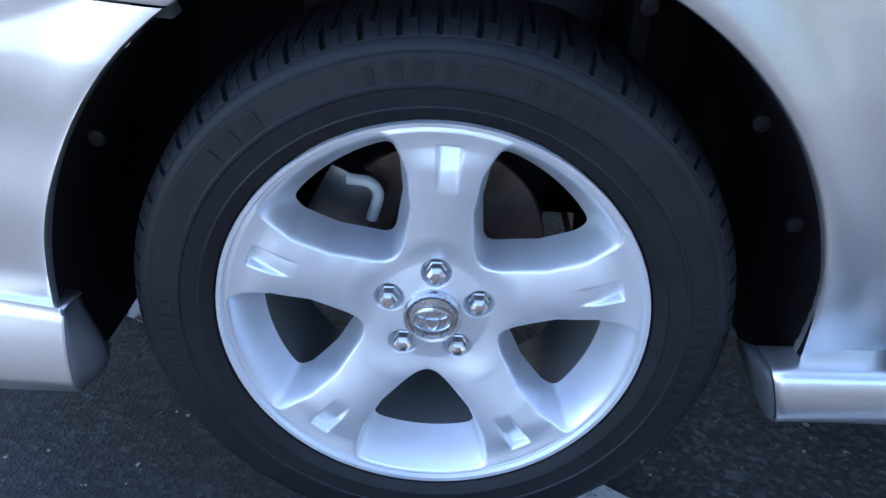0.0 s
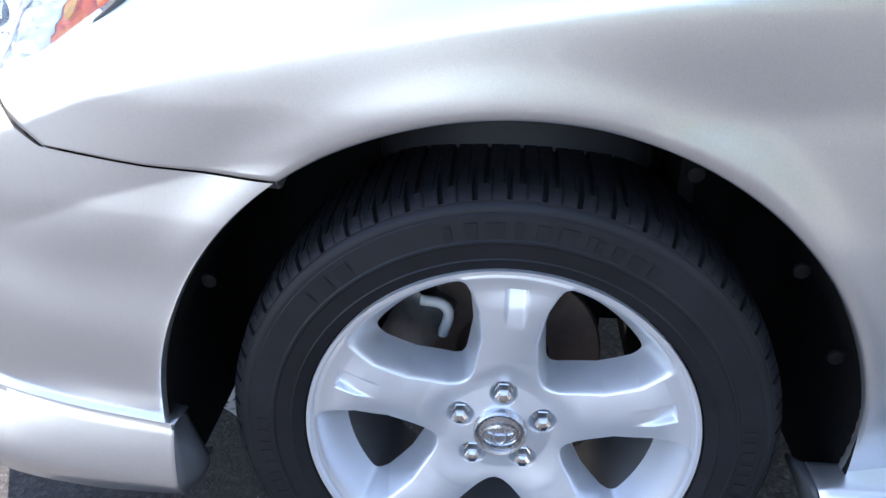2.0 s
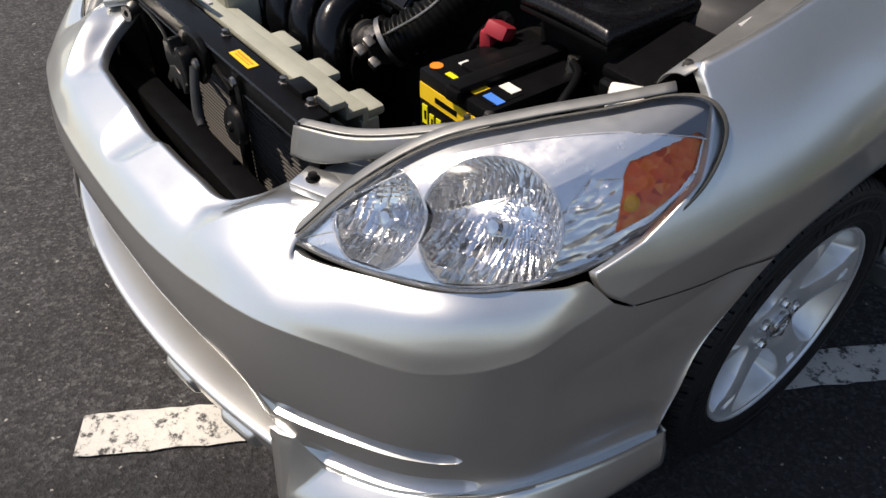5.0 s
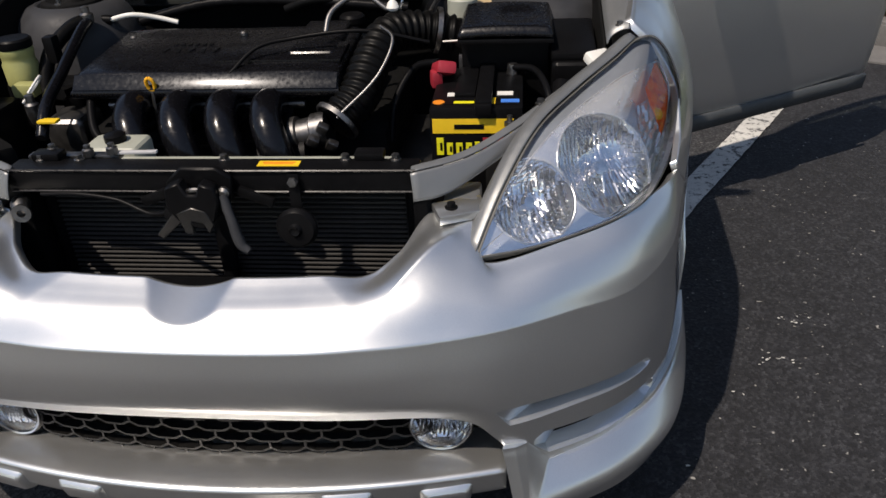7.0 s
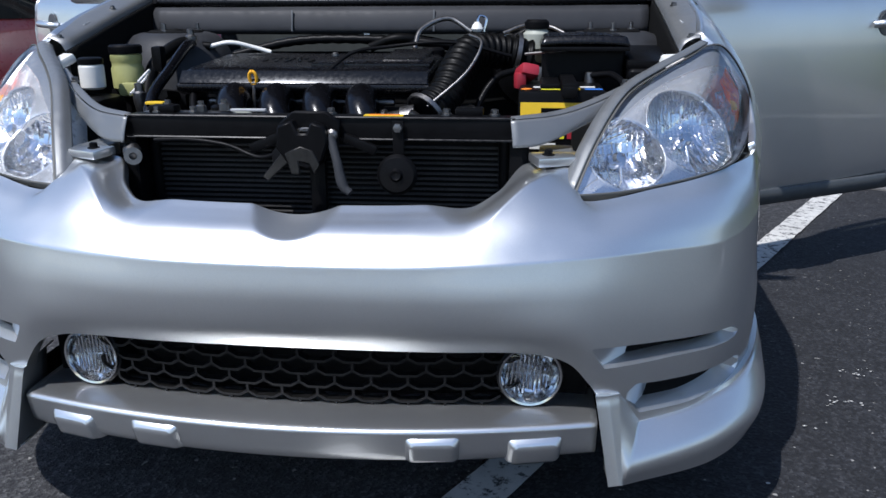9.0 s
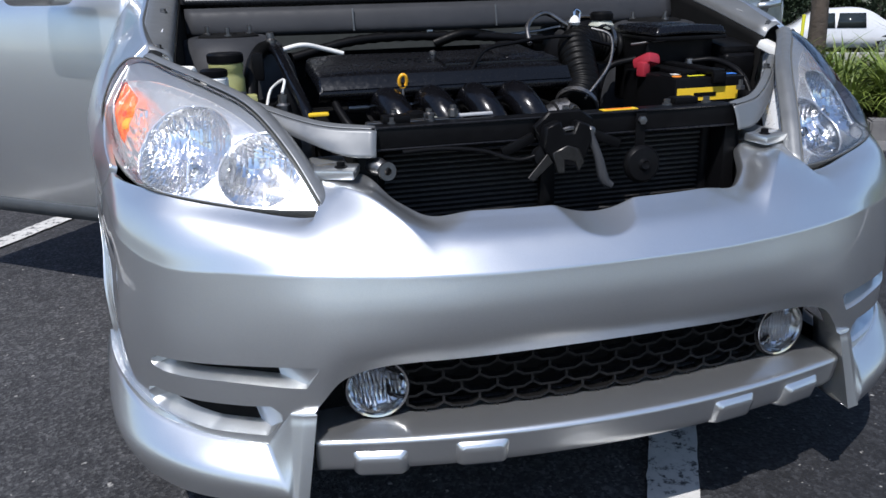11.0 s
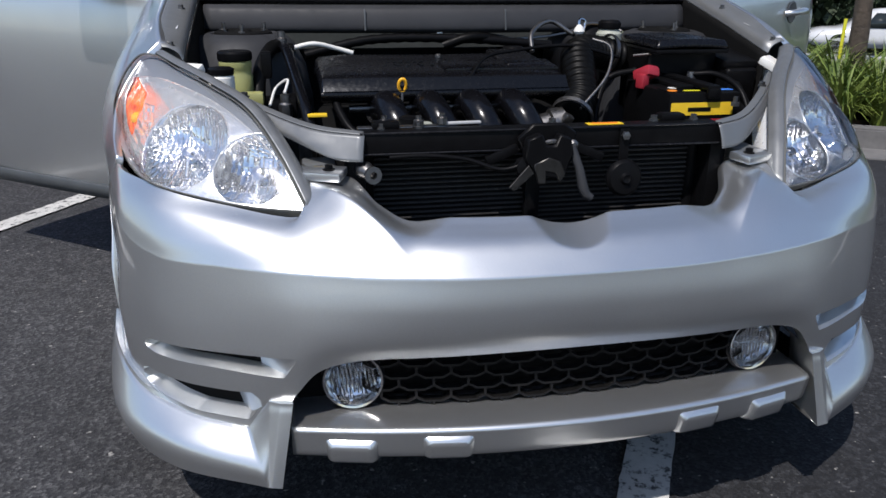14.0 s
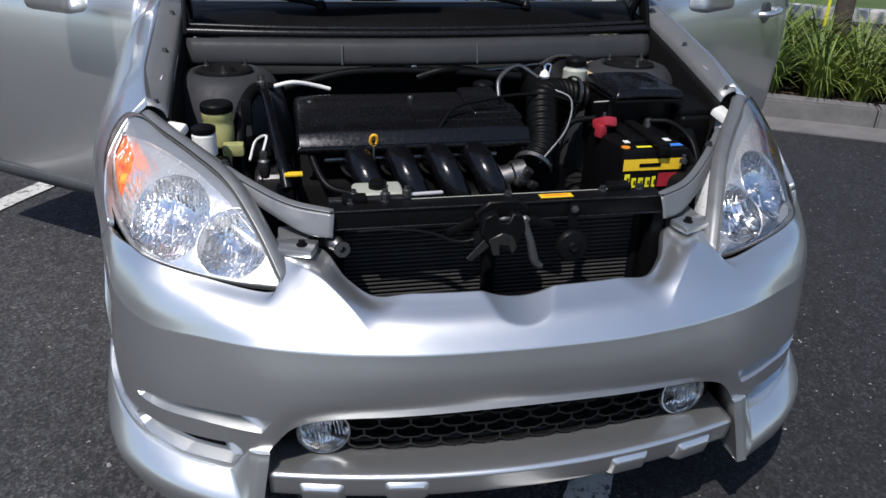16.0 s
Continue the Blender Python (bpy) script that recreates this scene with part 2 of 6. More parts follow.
def lathe(name, profile, material, parent, at=(0, 0, 0), axis="z", n=32, label="", sharp=30, closed=False, caps=True):
    """A turned body: profile of (radius, height) round an axis."""
    pr = np.asarray(profile, float)
    a = np.linspace(0, 2 * math.pi, n, endpoint=False)
    c, s = np.cos(a), np.sin(a)
    v = np.stack([pr[:, 0, None] * c, pr[:, 0, None] * s, np.repeat(pr[:, 1, None], n, 1)], -1)
    if isinstance(axis, str) and axis == "x":
        v = v[..., [2, 0, 1]]
    elif isinstance(axis, str) and axis == "y":
        v = v[..., [1, 2, 0]]
    elif not isinstance(axis, str):
        q = Vector((0, 0, 1)).rotation_difference(Vector(axis)).to_matrix()
        v = v @ np.array(q).T
    v = v + np.array(at)
    m = len(pr)
    f = [(i * n + j, i * n + (j + 1) % n, (i + 1) * n + (j + 1) % n, (i + 1) * n + j) for i in range(m - 1) for j in range(n)]
    if not closed and caps:
        f += [tuple(range(n))[::-1], tuple((m - 1) * n + j for j in range(n))]
    elif closed:
        f += [((m - 1) * n + j, (m - 1) * n + (j + 1) % n, (j + 1) % n, j) for j in range(n)]
    return obj(name, v.reshape(-1, 3), f, material, parent, label, True, sharp)


def block(name, size, at, material, parent=None, label="", edge=0.006, rot=(0, 0, 0), taper=1.0, segments=2):
    """A box with rounded edges; taper narrows its top."""
    bm = bmesh.new()
    bmesh.ops.create_cube(bm, size=1.0)
    for v in bm.verts:
        k = taper if v.co.z > 0 else 1.0
        v.co = Vector((v.co.x * size[0] * k, v.co.y * size[1] * k, v.co.z * size[2]))
    if edge:
        bmesh.ops.bevel(bm, geom=bm.edges[:], offset=edge, segments=segments, affect="EDGES", profile=0.6)
    bm.transform(pose(*at, *rot))
    return part(name, bm, material, parent, label)


def plate(name, outline, thick, material, parent, label="", frame_at=None, edge=0.002):
    """A flat piece: an outline in its own plane, extruded, set at a pose."""
    bm = bmesh.new()
    vs = [bm.verts.new((x, y, 0)) for x, y in outline]
    f = bm.faces.new(vs)
    r = bmesh.ops.extrude_face_region(bm, geom=[f])
    for v in r["geom"]:
        if isinstance(v, bmesh.types.BMVert):
            v.co.z += thick
    bmesh.ops.recalc_face_normals(bm, faces=bm.faces[:])
    if edge:
        bmesh.ops.bevel(bm, geom=bm.edges[:], offset=edge, segments=1, affect="EDGES")
    if frame_at is not None:
        bm.transform(frame_at)
    return part(name, bm, material, parent, label)


def face_out(ob, way):
    """Turns a cover's faces towards the given way."""
    me = ob.data
    if sum((f.normal * f.area for f in me.polygons), Vector()).dot(Vector([float(c) for c in way])) < 0:
        me.flip_normals()
    return ob


def mirrored(p):
    return np.asarray(p, float) * np.array((-1, 1, 1))


def smoothstep(a, b, x):
    t = np.clip((np.asarray(x, float) - a) / (b - a), 0, 1)
    return t * t * (3 - 2 * t)


# ---- ground ----
# Stall lines run along ROW, the kerb runs along CROSS.
ROW = np.array((0.507, 0.862))
CROSS = np.array((0.862, -0.507))


def fall(s):
    """The ground falls away gently beyond the next drive."""
    return -0.080 * max(0.0, min(s, 45.0) - 8.5)


def lot(s, n, z=0.0):
    """A place in the parking lot: s along the stall lines, n across them, z over the ground."""
    p = ROW * s + CROSS * n
    return (p[0], p[1], z + fall(s))


def ground_sheet():
    bm = bmesh.new()
    bmesh.ops.create_grid(bm, x_segments=120, y_segments=120, size=1.0)
    for v in bm.verts:
        r = max(abs(v.co.x), abs(v.co.y))
        k = 900 * r**4 + 8 * r
        v.co.x, v.co.y = v.co.x * k, v.co.y * k
        v.co.z = 0.004 * noise.noise(v.co * 0.7) * (1 - min(1, r * 1.4)) - 0.004 + fall(v.co.x * ROW[0] + v.co.y * ROW[1])
    me = bpy.data.meshes.new("ground")
    bm.to_mesh(me)
    bm.free()
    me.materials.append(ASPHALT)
    me.shade_smooth()
    return tagged(new("ground", me), "dark worn asphalt of a parking lot with pale chips", "ground", kind="structure")


ground_sheet()


def stall_line(s0, s1, n, width=0.105):
    """A strip of road paint with ragged edges."""
    k = int((s1 - s0) / 0.03)
    a = []
    for i in range(k + 1):
        s = s0 + (s1 - s0) * i / k
        j1, j2 = (noise.noise(Vector((s * 30, n, e))) * 0.005 for e in (0.0, 7.3))
        a.append([lot(s, n - width / 2 + j1, 0.003), lot(s, n + width / 2 + j2, 0.003)])
    ob = sheet("parking_line", a, ROADPAINT, None, flip=True)
    return tagged(ob, "worn white painted stall line on dark asphalt", "parking line", "stall lines", "structure")


stall_line(-0.975, 3.30, 0.598)
stall_line(-0.975, 3.30, -2.14)
stall_line(-0.975, 3.30, 3.34)

# ---- car ----
car = tagged(new("car"), "silver hatchback parked with hood and both front doors open", "car")


def both(rows):
    """Rows of control points for one half, from the centre out, joined with their mirror."""
    return [[tuple(mirrored(p)) for p in r[:0:-1]] + list(r) for r in rows]


YELLOWGRIP = simple("orange_yellow_grip", (0.85, 0.42, 0.02), 0.4, grain=100, vary=0.1)


SHELL = simple("white_lamp_shell", (0.82, 0.83, 0.84), 0.3, 0.25, grain=60, vary=0.05, relief=0.0)
# SILL: dark strips and joints, also painted shade on the spoiler and skirt ends
SILL = simple("dark_paint_and_shade", (0.06, 0.065, 0.068), 0.5, 0.1, grain=80)
SEALGREY = simple("grey_lamp_seal", (0.085, 0.085, 0.078), 0.6, grain=80, vary=0.2)
BEZEL = simple("mirror_bezel", (0.86, 0.88, 0.90), 0.20, 0.80, grain=40, vary=0.03, relief=0.0)
SATIN = simple("satin_reflector", (0.90, 0.91, 0.92), 0.20, 0.76, grain=60, vary=0.05, relief=0.0)


# Fenders: the half width as a function of the place along and up the side.
ARCH = (0.0, 0.316)
ARCH_R = 0.385


def fender_top(y):
    return np.interp(y, [-0.45, -0.32, -0.12, 0.04, 0.233, 0.32, 0.60], [0.872, 0.893, 0.945, 0.983, 1.028, 1.04, 1.065])


def fender_x(y, z):
    """Half width of the body's side."""
    y, z = np.asarray(y, float), np.asarray(z, float)
    side = np.interp(z, [0.15, 0.25, 0.40, 0.58, 0.70, 0.82, 1.1], [0.825, 0.852, 0.878, 0.892, 0.895, 0.890, 0.880])
    ahead = np.clip(-0.10 - y, 0, 1)
    up = smoothstep(0.52, 0.70, z)
    front = up * 0.46 * ahead**2 + (1 - up) * 0.53 * ahead**2.8
    t = fender_top(y)
    k = np.clip((z - (t - 0.27)) / 0.27, 0, 1.15)
    top = 0.138 * k**2.6
    r = np.hypot(y - ARCH[0], z - ARCH[1])
    flare = 0.009 * np.exp(-(((r - ARCH_R) / 0.035) ** 2)) * (z > 0.2)
    crease = np.interp(y, [-0.65, -0.579, -0.43, -0.285, -0.125, 0.0, 0.1, 0.3, 0.6], [0.596, 0.628, 0.688, 0.735, 0.765, 0.785, 0.795, 0.81, 0.83])
    under = 0.19 * np.clip(crease - z, 0, 0.10)
    return side - front - top + flare - under


# Bumper cover, from the grille opening's edge up to hood, lamps and fenders.
BUMPER_ROWS = [
    [(0, -0.925, 0.428), (0.20, -0.922, 0.428), (0.285, -0.916, 0.428), (0.34, -0.910, 0.428), (0.40, -0.903, 0.424), (0.45, -0.895, 0.407), (0.487, -0.886, 0.365), (0.56, -0.845, 0.25), (0.69, -0.765, 0.24), (0.768, -0.66, 0.24), (0.835, -0.53, 0.245), (0.860, -0.386, 0.25)],
    [(0, -0.942, 0.465), (0.20, -0.938, 0.465), (0.285, -0.931, 0.465), (0.34, -0.925, 0.465), (0.40, -0.916, 0.463), (0.45, -0.906, 0.456), (0.49, -0.893, 0.435), (0.575, -0.850, 0.36), (0.70, -0.767, 0.35), (0.786, -0.66, 0.35), (0.840, -0.53, 0.35), (0.868, -0.385, 0.35)],
    [(0, -0.947, 0.515), (0.20, -0.942, 0.515), (0.285, -0.934, 0.515), (0.34, -0.926, 0.515), (0.40, -0.914, 0.515), (0.45, -0.902, 0.515), (0.50, -0.884, 0.51), (0.59, -0.840, 0.46), (0.71, -0.757, 0.45), (0.790, -0.65, 0.45), (0.843, -0.52, 0.45), (0.872, -0.362, 0.45)],
    [(0, -0.940, 0.572), (0.20, -0.934, 0.573), (0.285, -0.924, 0.575), (0.34, -0.915, 0.576), (0.40, -0.902, 0.578), (0.45, -0.889, 0.58), (0.51, -0.866, 0.58), (0.60, -0.816, 0.578), (0.71, -0.740, 0.574), (0.784, -0.640, 0.598), (0.822, -0.500, 0.660), (0.852, -0.20, 0.750)],
    [(0, -0.904, 0.611), (0.20, -0.898, 0.612), (0.285, -0.888, 0.614), (0.325, -0.878, 0.622), (0.378, -0.862, 0.632), (0.437, -0.850, 0.627), (0.506, -0.845, 0.608), (0.604, -0.795, 0.612), (0.714, -0.723, 0.612), (0.786, -0.615, 0.634), (0.818, -0.487, 0.685), (0.848, -0.195, 0.785)],
    [(0, -0.868, 0.632), (0.20, -0.862, 0.634), (0.280, -0.852, 0.638), (0.328, -0.830, 0.655), (0.377, -0.790, 0.680), (0.437, -0.797, 0.662), (0.490, -0.818, 0.633), (0.604, -0.768, 0.641), (0.711, -0.700, 0.649), (0.781, -0.588, 0.665), (0.810, -0.473, 0.708), (0.845, -0.19, 0.815)],
    [(0, -0.836, 0.648), (0.20, -0.830, 0.650), (0.278, -0.818, 0.654), (0.328, -0.775, 0.672), (0.375, -0.700, 0.706), (0.446, -0.705, 0.702), (0.457, -0.786, 0.651), (0.60, -0.734, 0.662), (0.702, -0.671, 0.677), (0.768, -0.558, 0.689), (0.798, -0.460, 0.728), (0.840, -0.185, 0.845)],
]


# The two scoops beside the grille: lower and upper edge along x, depth under the upper edge.
SCOOPS = (
    (([0.545, 0.575, 0.667, 0.757, 0.768, 0.772], [0.335, 0.298, 0.295, 0.304, 0.311, 0.325]), ([0.545, 0.565, 0.60, 0.673, 0.757, 0.768, 0.772], [0.340, 0.357, 0.353, 0.349, 0.346, 0.339, 0.327]), (0.548, 0.596, 0.771, 0.030)),
    (([0.484, 0.508, 0.634, 0.735, 0.752, 0.758], [0.4325, 0.395, 0.394, 0.387, 0.390, 0.3975]), ([0.484, 0.553, 0.639, 0.720, 0.747, 0.758], [0.4335, 0.430, 0.423, 0.416, 0.411, 0.3985]), (0.487, 0.554, 0.757, 0.028)),
)


def crossings(col, level):
    """Place along a column at which its height first passes level(x)."""
    h = col[:, 2] - level
    up = np.nonzero((h[:-1] <= 0) & (h[1:] > 0))[0]
    if len(up) == 0 or h[0] > 0:
        return 0.0
    i = up[0]
    return i + h[i] / (h[i] - h[i + 1])


def build_bumper():
    nv = 220
    rows = both(BUMPER_ROWS)
    g = np.concatenate([net(rows[:4], 721, 121), net(rows[3:], 721, 100)[:, 1:]], axis=1)
    x, v = g[..., 0], np.linspace(0, 1, nv)[None, :]
    ax = np.abs(x)
    # shallow dish between the two ridges
    g[..., 2] -= 0.004 * smoothstep(0.72, 0.95, v) * (1 - smoothstep(0.26, 0.33, ax))
    # ridge crests from the fixing bolts forward and inward
    p0, p1 = np.array((0.296, -0.897)), np.array((0.408, -0.772))
    d = (p1 - p0) / np.linalg.norm(p1 - p0)
    qx, qy = ax - p0[0], g[..., 1] - p0[1]
    along, off = qx * d[0] + qy * d[1], qx * d[1] - qy * d[0]
    rise = smoothstep(-0.01, 0.07, along) * smoothstep(0.56, 0.62, v)
    crest = 0.006 * np.exp(-np.abs(off) / 0.014) * (1 - smoothstep(0.17, 0.20, along))
    fall_in = 0.014 * smoothstep(0.0, 0.055, -off)
    g[..., 2] += (crest - fall_in) * rise
    # the scoop for the hood latch at the middle of the top edge
    cut = 0.627 + 3.2 * x**2 + 0.30 * (g[..., 1] + 0.836)
    k = 0.0009
    low = -k * np.logaddexp(-(g[..., 2]) / k, -cut / k)
    g[..., 2] = np.where((ax < 0.13) & (v > 0.55), low, g[..., 2])
    # the side runs on in the fender's surface and stops at the wheel arch
    last = np.minimum(np.arange(721), 720 - np.arange(721))[:, None]
    end = (1 - smoothstep(0, 70, last)) * smoothstep(0.30, 0.36, g[..., 2])
    arch_y = -np.sqrt(ARCH_R**2 - (np.clip(g[..., 2], 0.3, 0.665) - ARCH[1]) ** 2)
    g[..., 1] += end * (arch_y - g[..., 1])
    w = smoothstep(-0.64, -0.53, g[..., 1]) * (ax > 0.6) * smoothstep(0.42, 0.58, g[..., 2])
    g[..., 0] += w * (np.sign(x) * fender_x(g[..., 1], g[..., 2]) - x)
    ry, rz = g[..., 1] - ARCH[0], g[..., 2] - ARCH[1]
    rad = np.maximum(np.hypot(ry, rz), 1e-6)
    inside = (rad < ARCH_R) & (ax > 0.7) & (g[..., 2] > 0.3)
    g[..., 1] = np.where(inside, -np.sqrt(np.maximum(ARCH_R**2 - rz**2, 0.0)), g[..., 1])
    cols = []
    for c in g:
        a = np.abs(c[:, 0])
        marks = [0.0]
        for bottom, top, _ in SCOOPS:
            for e in (bottom, top):
                marks.append(max(marks[-1] + 0.25, crossings(c, np.interp(a, *e))))
        gap = c[:, 2] - np.interp(c[:, 1], [-0.545, -0.528, -0.510, -0.482, -0.36, -0.215], [0.702, 0.680, 0.657, 0.6395, 0.6305, 0.6285])
        above = np.nonzero((gap[1:] > 0) & (gap[:-1] <= 0) & (c[1:, 1] > -0.548))[0]
        last = nv - 1.0
        if len(above) and a[-1] > 0.7:
            m = above[0]
            last = m + gap[m] / (gap[m] - gap[m + 1])
        marks.append(last)
        out = []
        for i, cnt in enumerate((16, 14, 10, 12, 130)):
            t = np.linspace(marks[i], marks[i + 1], cnt + 1)
            q = np.stack([np.interp(t, np.arange(nv), c[:, m]) for m in range(3)], 1)
            out.append(q)
        # lower end of each stretch doubles the upper end of the one below, so the overhang stays sharp
        cols.append(np.concatenate([out[0], out[1][1:], out[2], out[3][1:], out[4]]))
    g = np.array(cols)
    # each slot: a flat floor behind the lip, a slanted inner facet, a black back and a ceiling
    inserts = []
    for sx in (1, -1):
        for lip_row, top_row, (_, _, (x0, x1, x2, deep)) in ((16, 30, SCOOPS[0]), (41, 53, SCOOPS[1])):
            ii = np.nonzero((sx * g[:, lip_row, 0] > x0) & (sx * g[:, lip_row, 0] < x2))[0]
            ii = np.arange(ii[0] - 1, ii[-1] + 2)
            lip, top = g[ii, lip_row], g[ii, top_row]
            aa = np.abs(lip[:, 0])
            ang = radians(72) * smoothstep(0.42, 0.84, aa)
            way = np.stack([-sx * np.sin(ang), np.cos(ang), np.zeros(len(ii))], 1)
            e = np.clip((aa - x0) / (x1 - x0), 0, 1) * (1 - smoothstep(x2 - 0.012, x2, aa))
            foot = lip + way * (deep * e)[:, None] + np.array((0, 0, 0.013 if lip_row == 16 else 0.010)) * e[:, None]
            head = top + way * (deep * e)[:, None]
            t = np.linspace(0, 1, 7)[None, :, None]
            inserts.append((lip[:, None] * (1 - t) + foot[:, None] * t, PAINT, "slot_floor"))
            inserts.append((head[:, None] * (1 - t) + top[:, None] * t, PAINT, "slot_ceiling"))
            wall = foot[:, None] * (1 - t) + head[:, None] * t
            full = e > 0.985
            k0, k1 = int(np.argmax(full)), len(full) - int(np.argmax(full[::-1]))
            for part_of, mat, nm in ((wall[: k0 + 1], PAINT, "slot_facet"), (wall[k0:k1], MATT, "slot_back"), (wall[k1 - 1 :], PAINT, "slot_facet")):
                if len(part_of) > 1:
                    inserts.append((part_of, mat, nm))
            if sx < 0:
                inserts[-5:] = [(a[::-1], mt, nm) for a, mt, nm in inserts[-5:]]
    # both long edges turn inwards
    g = np.concatenate([g[:1] + (0.03, 0, 0), g[:1] + (0.004, 0.002, 0), g, g[-1:] - (0.004, -0.002, 0), g[-1:] - (0.03, 0, 0)], axis=0)
    lo, hi = g[:, :1], g[:, -1:]
    ang = radians(90) * smoothstep(0.55, 0.80, np.abs(hi[..., 0]))
    way = np.stack([-np.sign(hi[..., 0]) * np.sin(ang), np.cos(ang), np.zeros_like(ang)], -1)
    g = np.concatenate([lo + (0, 0.035, 0.004), lo + (0, 0.012, 0.0), g, hi + 0.006 * way - (0, 0, 0.002), hi + 0.016 * way - (0, 0, 0.012)], axis=1)
    keep = np.ones((g.shape[0] - 1, g.shape[1] - 1), bool)
    mid = (g[:-1, :-1] + g[1:, 1:]) / 2
    for first, cnt, sc in ((18, 14, SCOOPS[0]), (43, 12, SCOOPS[1])):
        x0, x1, x2, deep = sc[2]
        band = np.zeros(keep.shape[1], bool)
        band[first : first + cnt] = True
        keep &= ~(band[None, :] & (np.abs(mid[..., 0]) > x0) & (np.abs(mid[..., 0]) < x2))
    cover = sheet("bumper_cover", g, PAINT, car, "silver painted front bumper cover with side slots", flip=True, sharp=48, keep=keep)
    for a, mat, nm in inserts:
        sheet(nm, a, mat, cover, "black back of the slot" if mat is MATT else "", sharp=30)
    return cover


bumper = build_bumper()


for sx in (1, -1):
    block("fixing_tab", (0.085, 0.050, 0.016), (sx * 0.424, -0.712, 0.703), PAINT, bumper, "stepped fixing tab", edge=0.004, rot=(4, 0, sx * 22))
    lathe("fixing_bolt", [(0.011, 0), (0.011, 0.004), (0.007, 0.005), (0.007, 0.012), (0.004, 0.013)], BLACK, bumper, (sx * 0.410, -0.719, 0.708), n=12)


def build_lip(sx):
    """The painted spoiler under the bumper's corner: a fin beside the bar, a chamfer, then a full body with a stepped upper lip."""
    # fin and chamfer: upper and lower end of each upright edge
    edges = [((0.512, -0.800, 0.347), (0.530, -0.800, 0.195)), ((0.496, -0.892, 0.349), (0.523, -0.912, 0.195)), ((0.517, -0.886, 0.348), (0.541, -0.914, 0.200)), ((0.536, -0.872, 0.346), (0.546, -0.912, 0.200))]
    # body: lip, fold and lower edge at places along the corner
    body = [((0.577, -0.838, 0.285), (0.553, -0.910, 0.230), (0.550, -0.902, 0.194)), ((0.667, -0.778, 0.290), (0.706, -0.820, 0.240), (0.708, -0.804, 0.187)), ((0.760, -0.702, 0.302), (0.804, -0.720, 0.238), (0.794, -0.703, 0.187)), ((0.808, -0.628, 0.317), (0.842, -0.642, 0.240), (0.824, -0.636, 0.190)), ((0.852, -0.500, 0.325), (0.872, -0.510, 0.240), (0.855, -0.510, 0.200)), ((0.875, -0.372, 0.325), (0.889, -0.374, 0.240), (0.870, -0.376, 0.212))]
    cols = []
    for top, low in edges:
        t, b = np.array(top), np.array(low)
        back = t + (0.004, 0.030, 0.0)
        cols.append([back, t, t + (b - t) * 0.04 + (0, 0.0012, 0), t + (b - t) * 0.07, *[t + (b - t) * (0.07 + 0.93 * k / 14) for k in range(1, 15)], b + (0, 0.050, 0.004)])
    for k, (lip, fold, low) in enumerate(body):
        t, f, b = np.array(lip), np.array(fold), np.array(low)
        run = np.array(body[min(k + 1, 5)][1]) - np.array(body[max(k - 1, 0)][1])
        way = np.array((run[1], -run[0], 0))
        way /= np.linalg.norm(way)
        d = (f - t) / np.linalg.norm(f - t)
        mid = (t + f) / 2 + 0.002 * way + (0, 0, 0.0015)
        run = spline([t + d * 0.009, mid, f - d * 0.010, f + (b - f) * 0.22, b], 15)
        cols.append([t - 0.034 * way, t, t + d * 0.005 - (0, 0, 0.003), run[0], *run[1:], b - 0.05 * way + (0, 0, 0.004)])
    cols = np.array(cols)
    lead = [cols[0] + (cols[1] - cols[0]) * k / 4 for k in range(4)]
    for i, cnt in ((1, 8), (2, 8), (3, 12)):
        lead += [cols[i] + (cols[i + 1] - cols[i]) * k / cnt for k in range(cnt)]
    rest = np.stack([spline(cols[4:, r], 90) for r in range(cols.shape[1])], axis=1)
    g = np.concatenate([np.array(lead), rest])
    cap = g[-1][1:-1]
    h = (cap[:, 2] - cap[:, 2].min()) / np.ptp(cap[:, 2])
    belly = 0.028 * np.sin(math.pi * np.clip(1 - h, 0, 1) ** 1.4)
    step = lambda inward, swell: cap + np.stack([np.full(len(cap), -inward), belly * swell, 0 * h], 1)
    end = np.stack([step(0, 0), step(0.004, 0.35), step(0.010, 0.68), step(0.018, 0.90), step(0.026, 1.0), step(0.034, 0.98)])
    side = np.array((sx, 1, 1))
    # the end turns to the wheel well; dark grey stands in for its shade
    sheet("spoiler_end", end * side, SILL, car, "end of the corner spoiler, its shade painted dark grey", thick=0.003, sharp=0)
    if sx < 0:
        g = g * np.array((-1, 1, 1))
    return sheet("corner_spoiler", g, PAINT, car, "silver lower corner spoiler with an upright fin", thick=0.003, flip=sx < 0, sharp=52)


for sx in (1, -1):
    build_lip(sx)


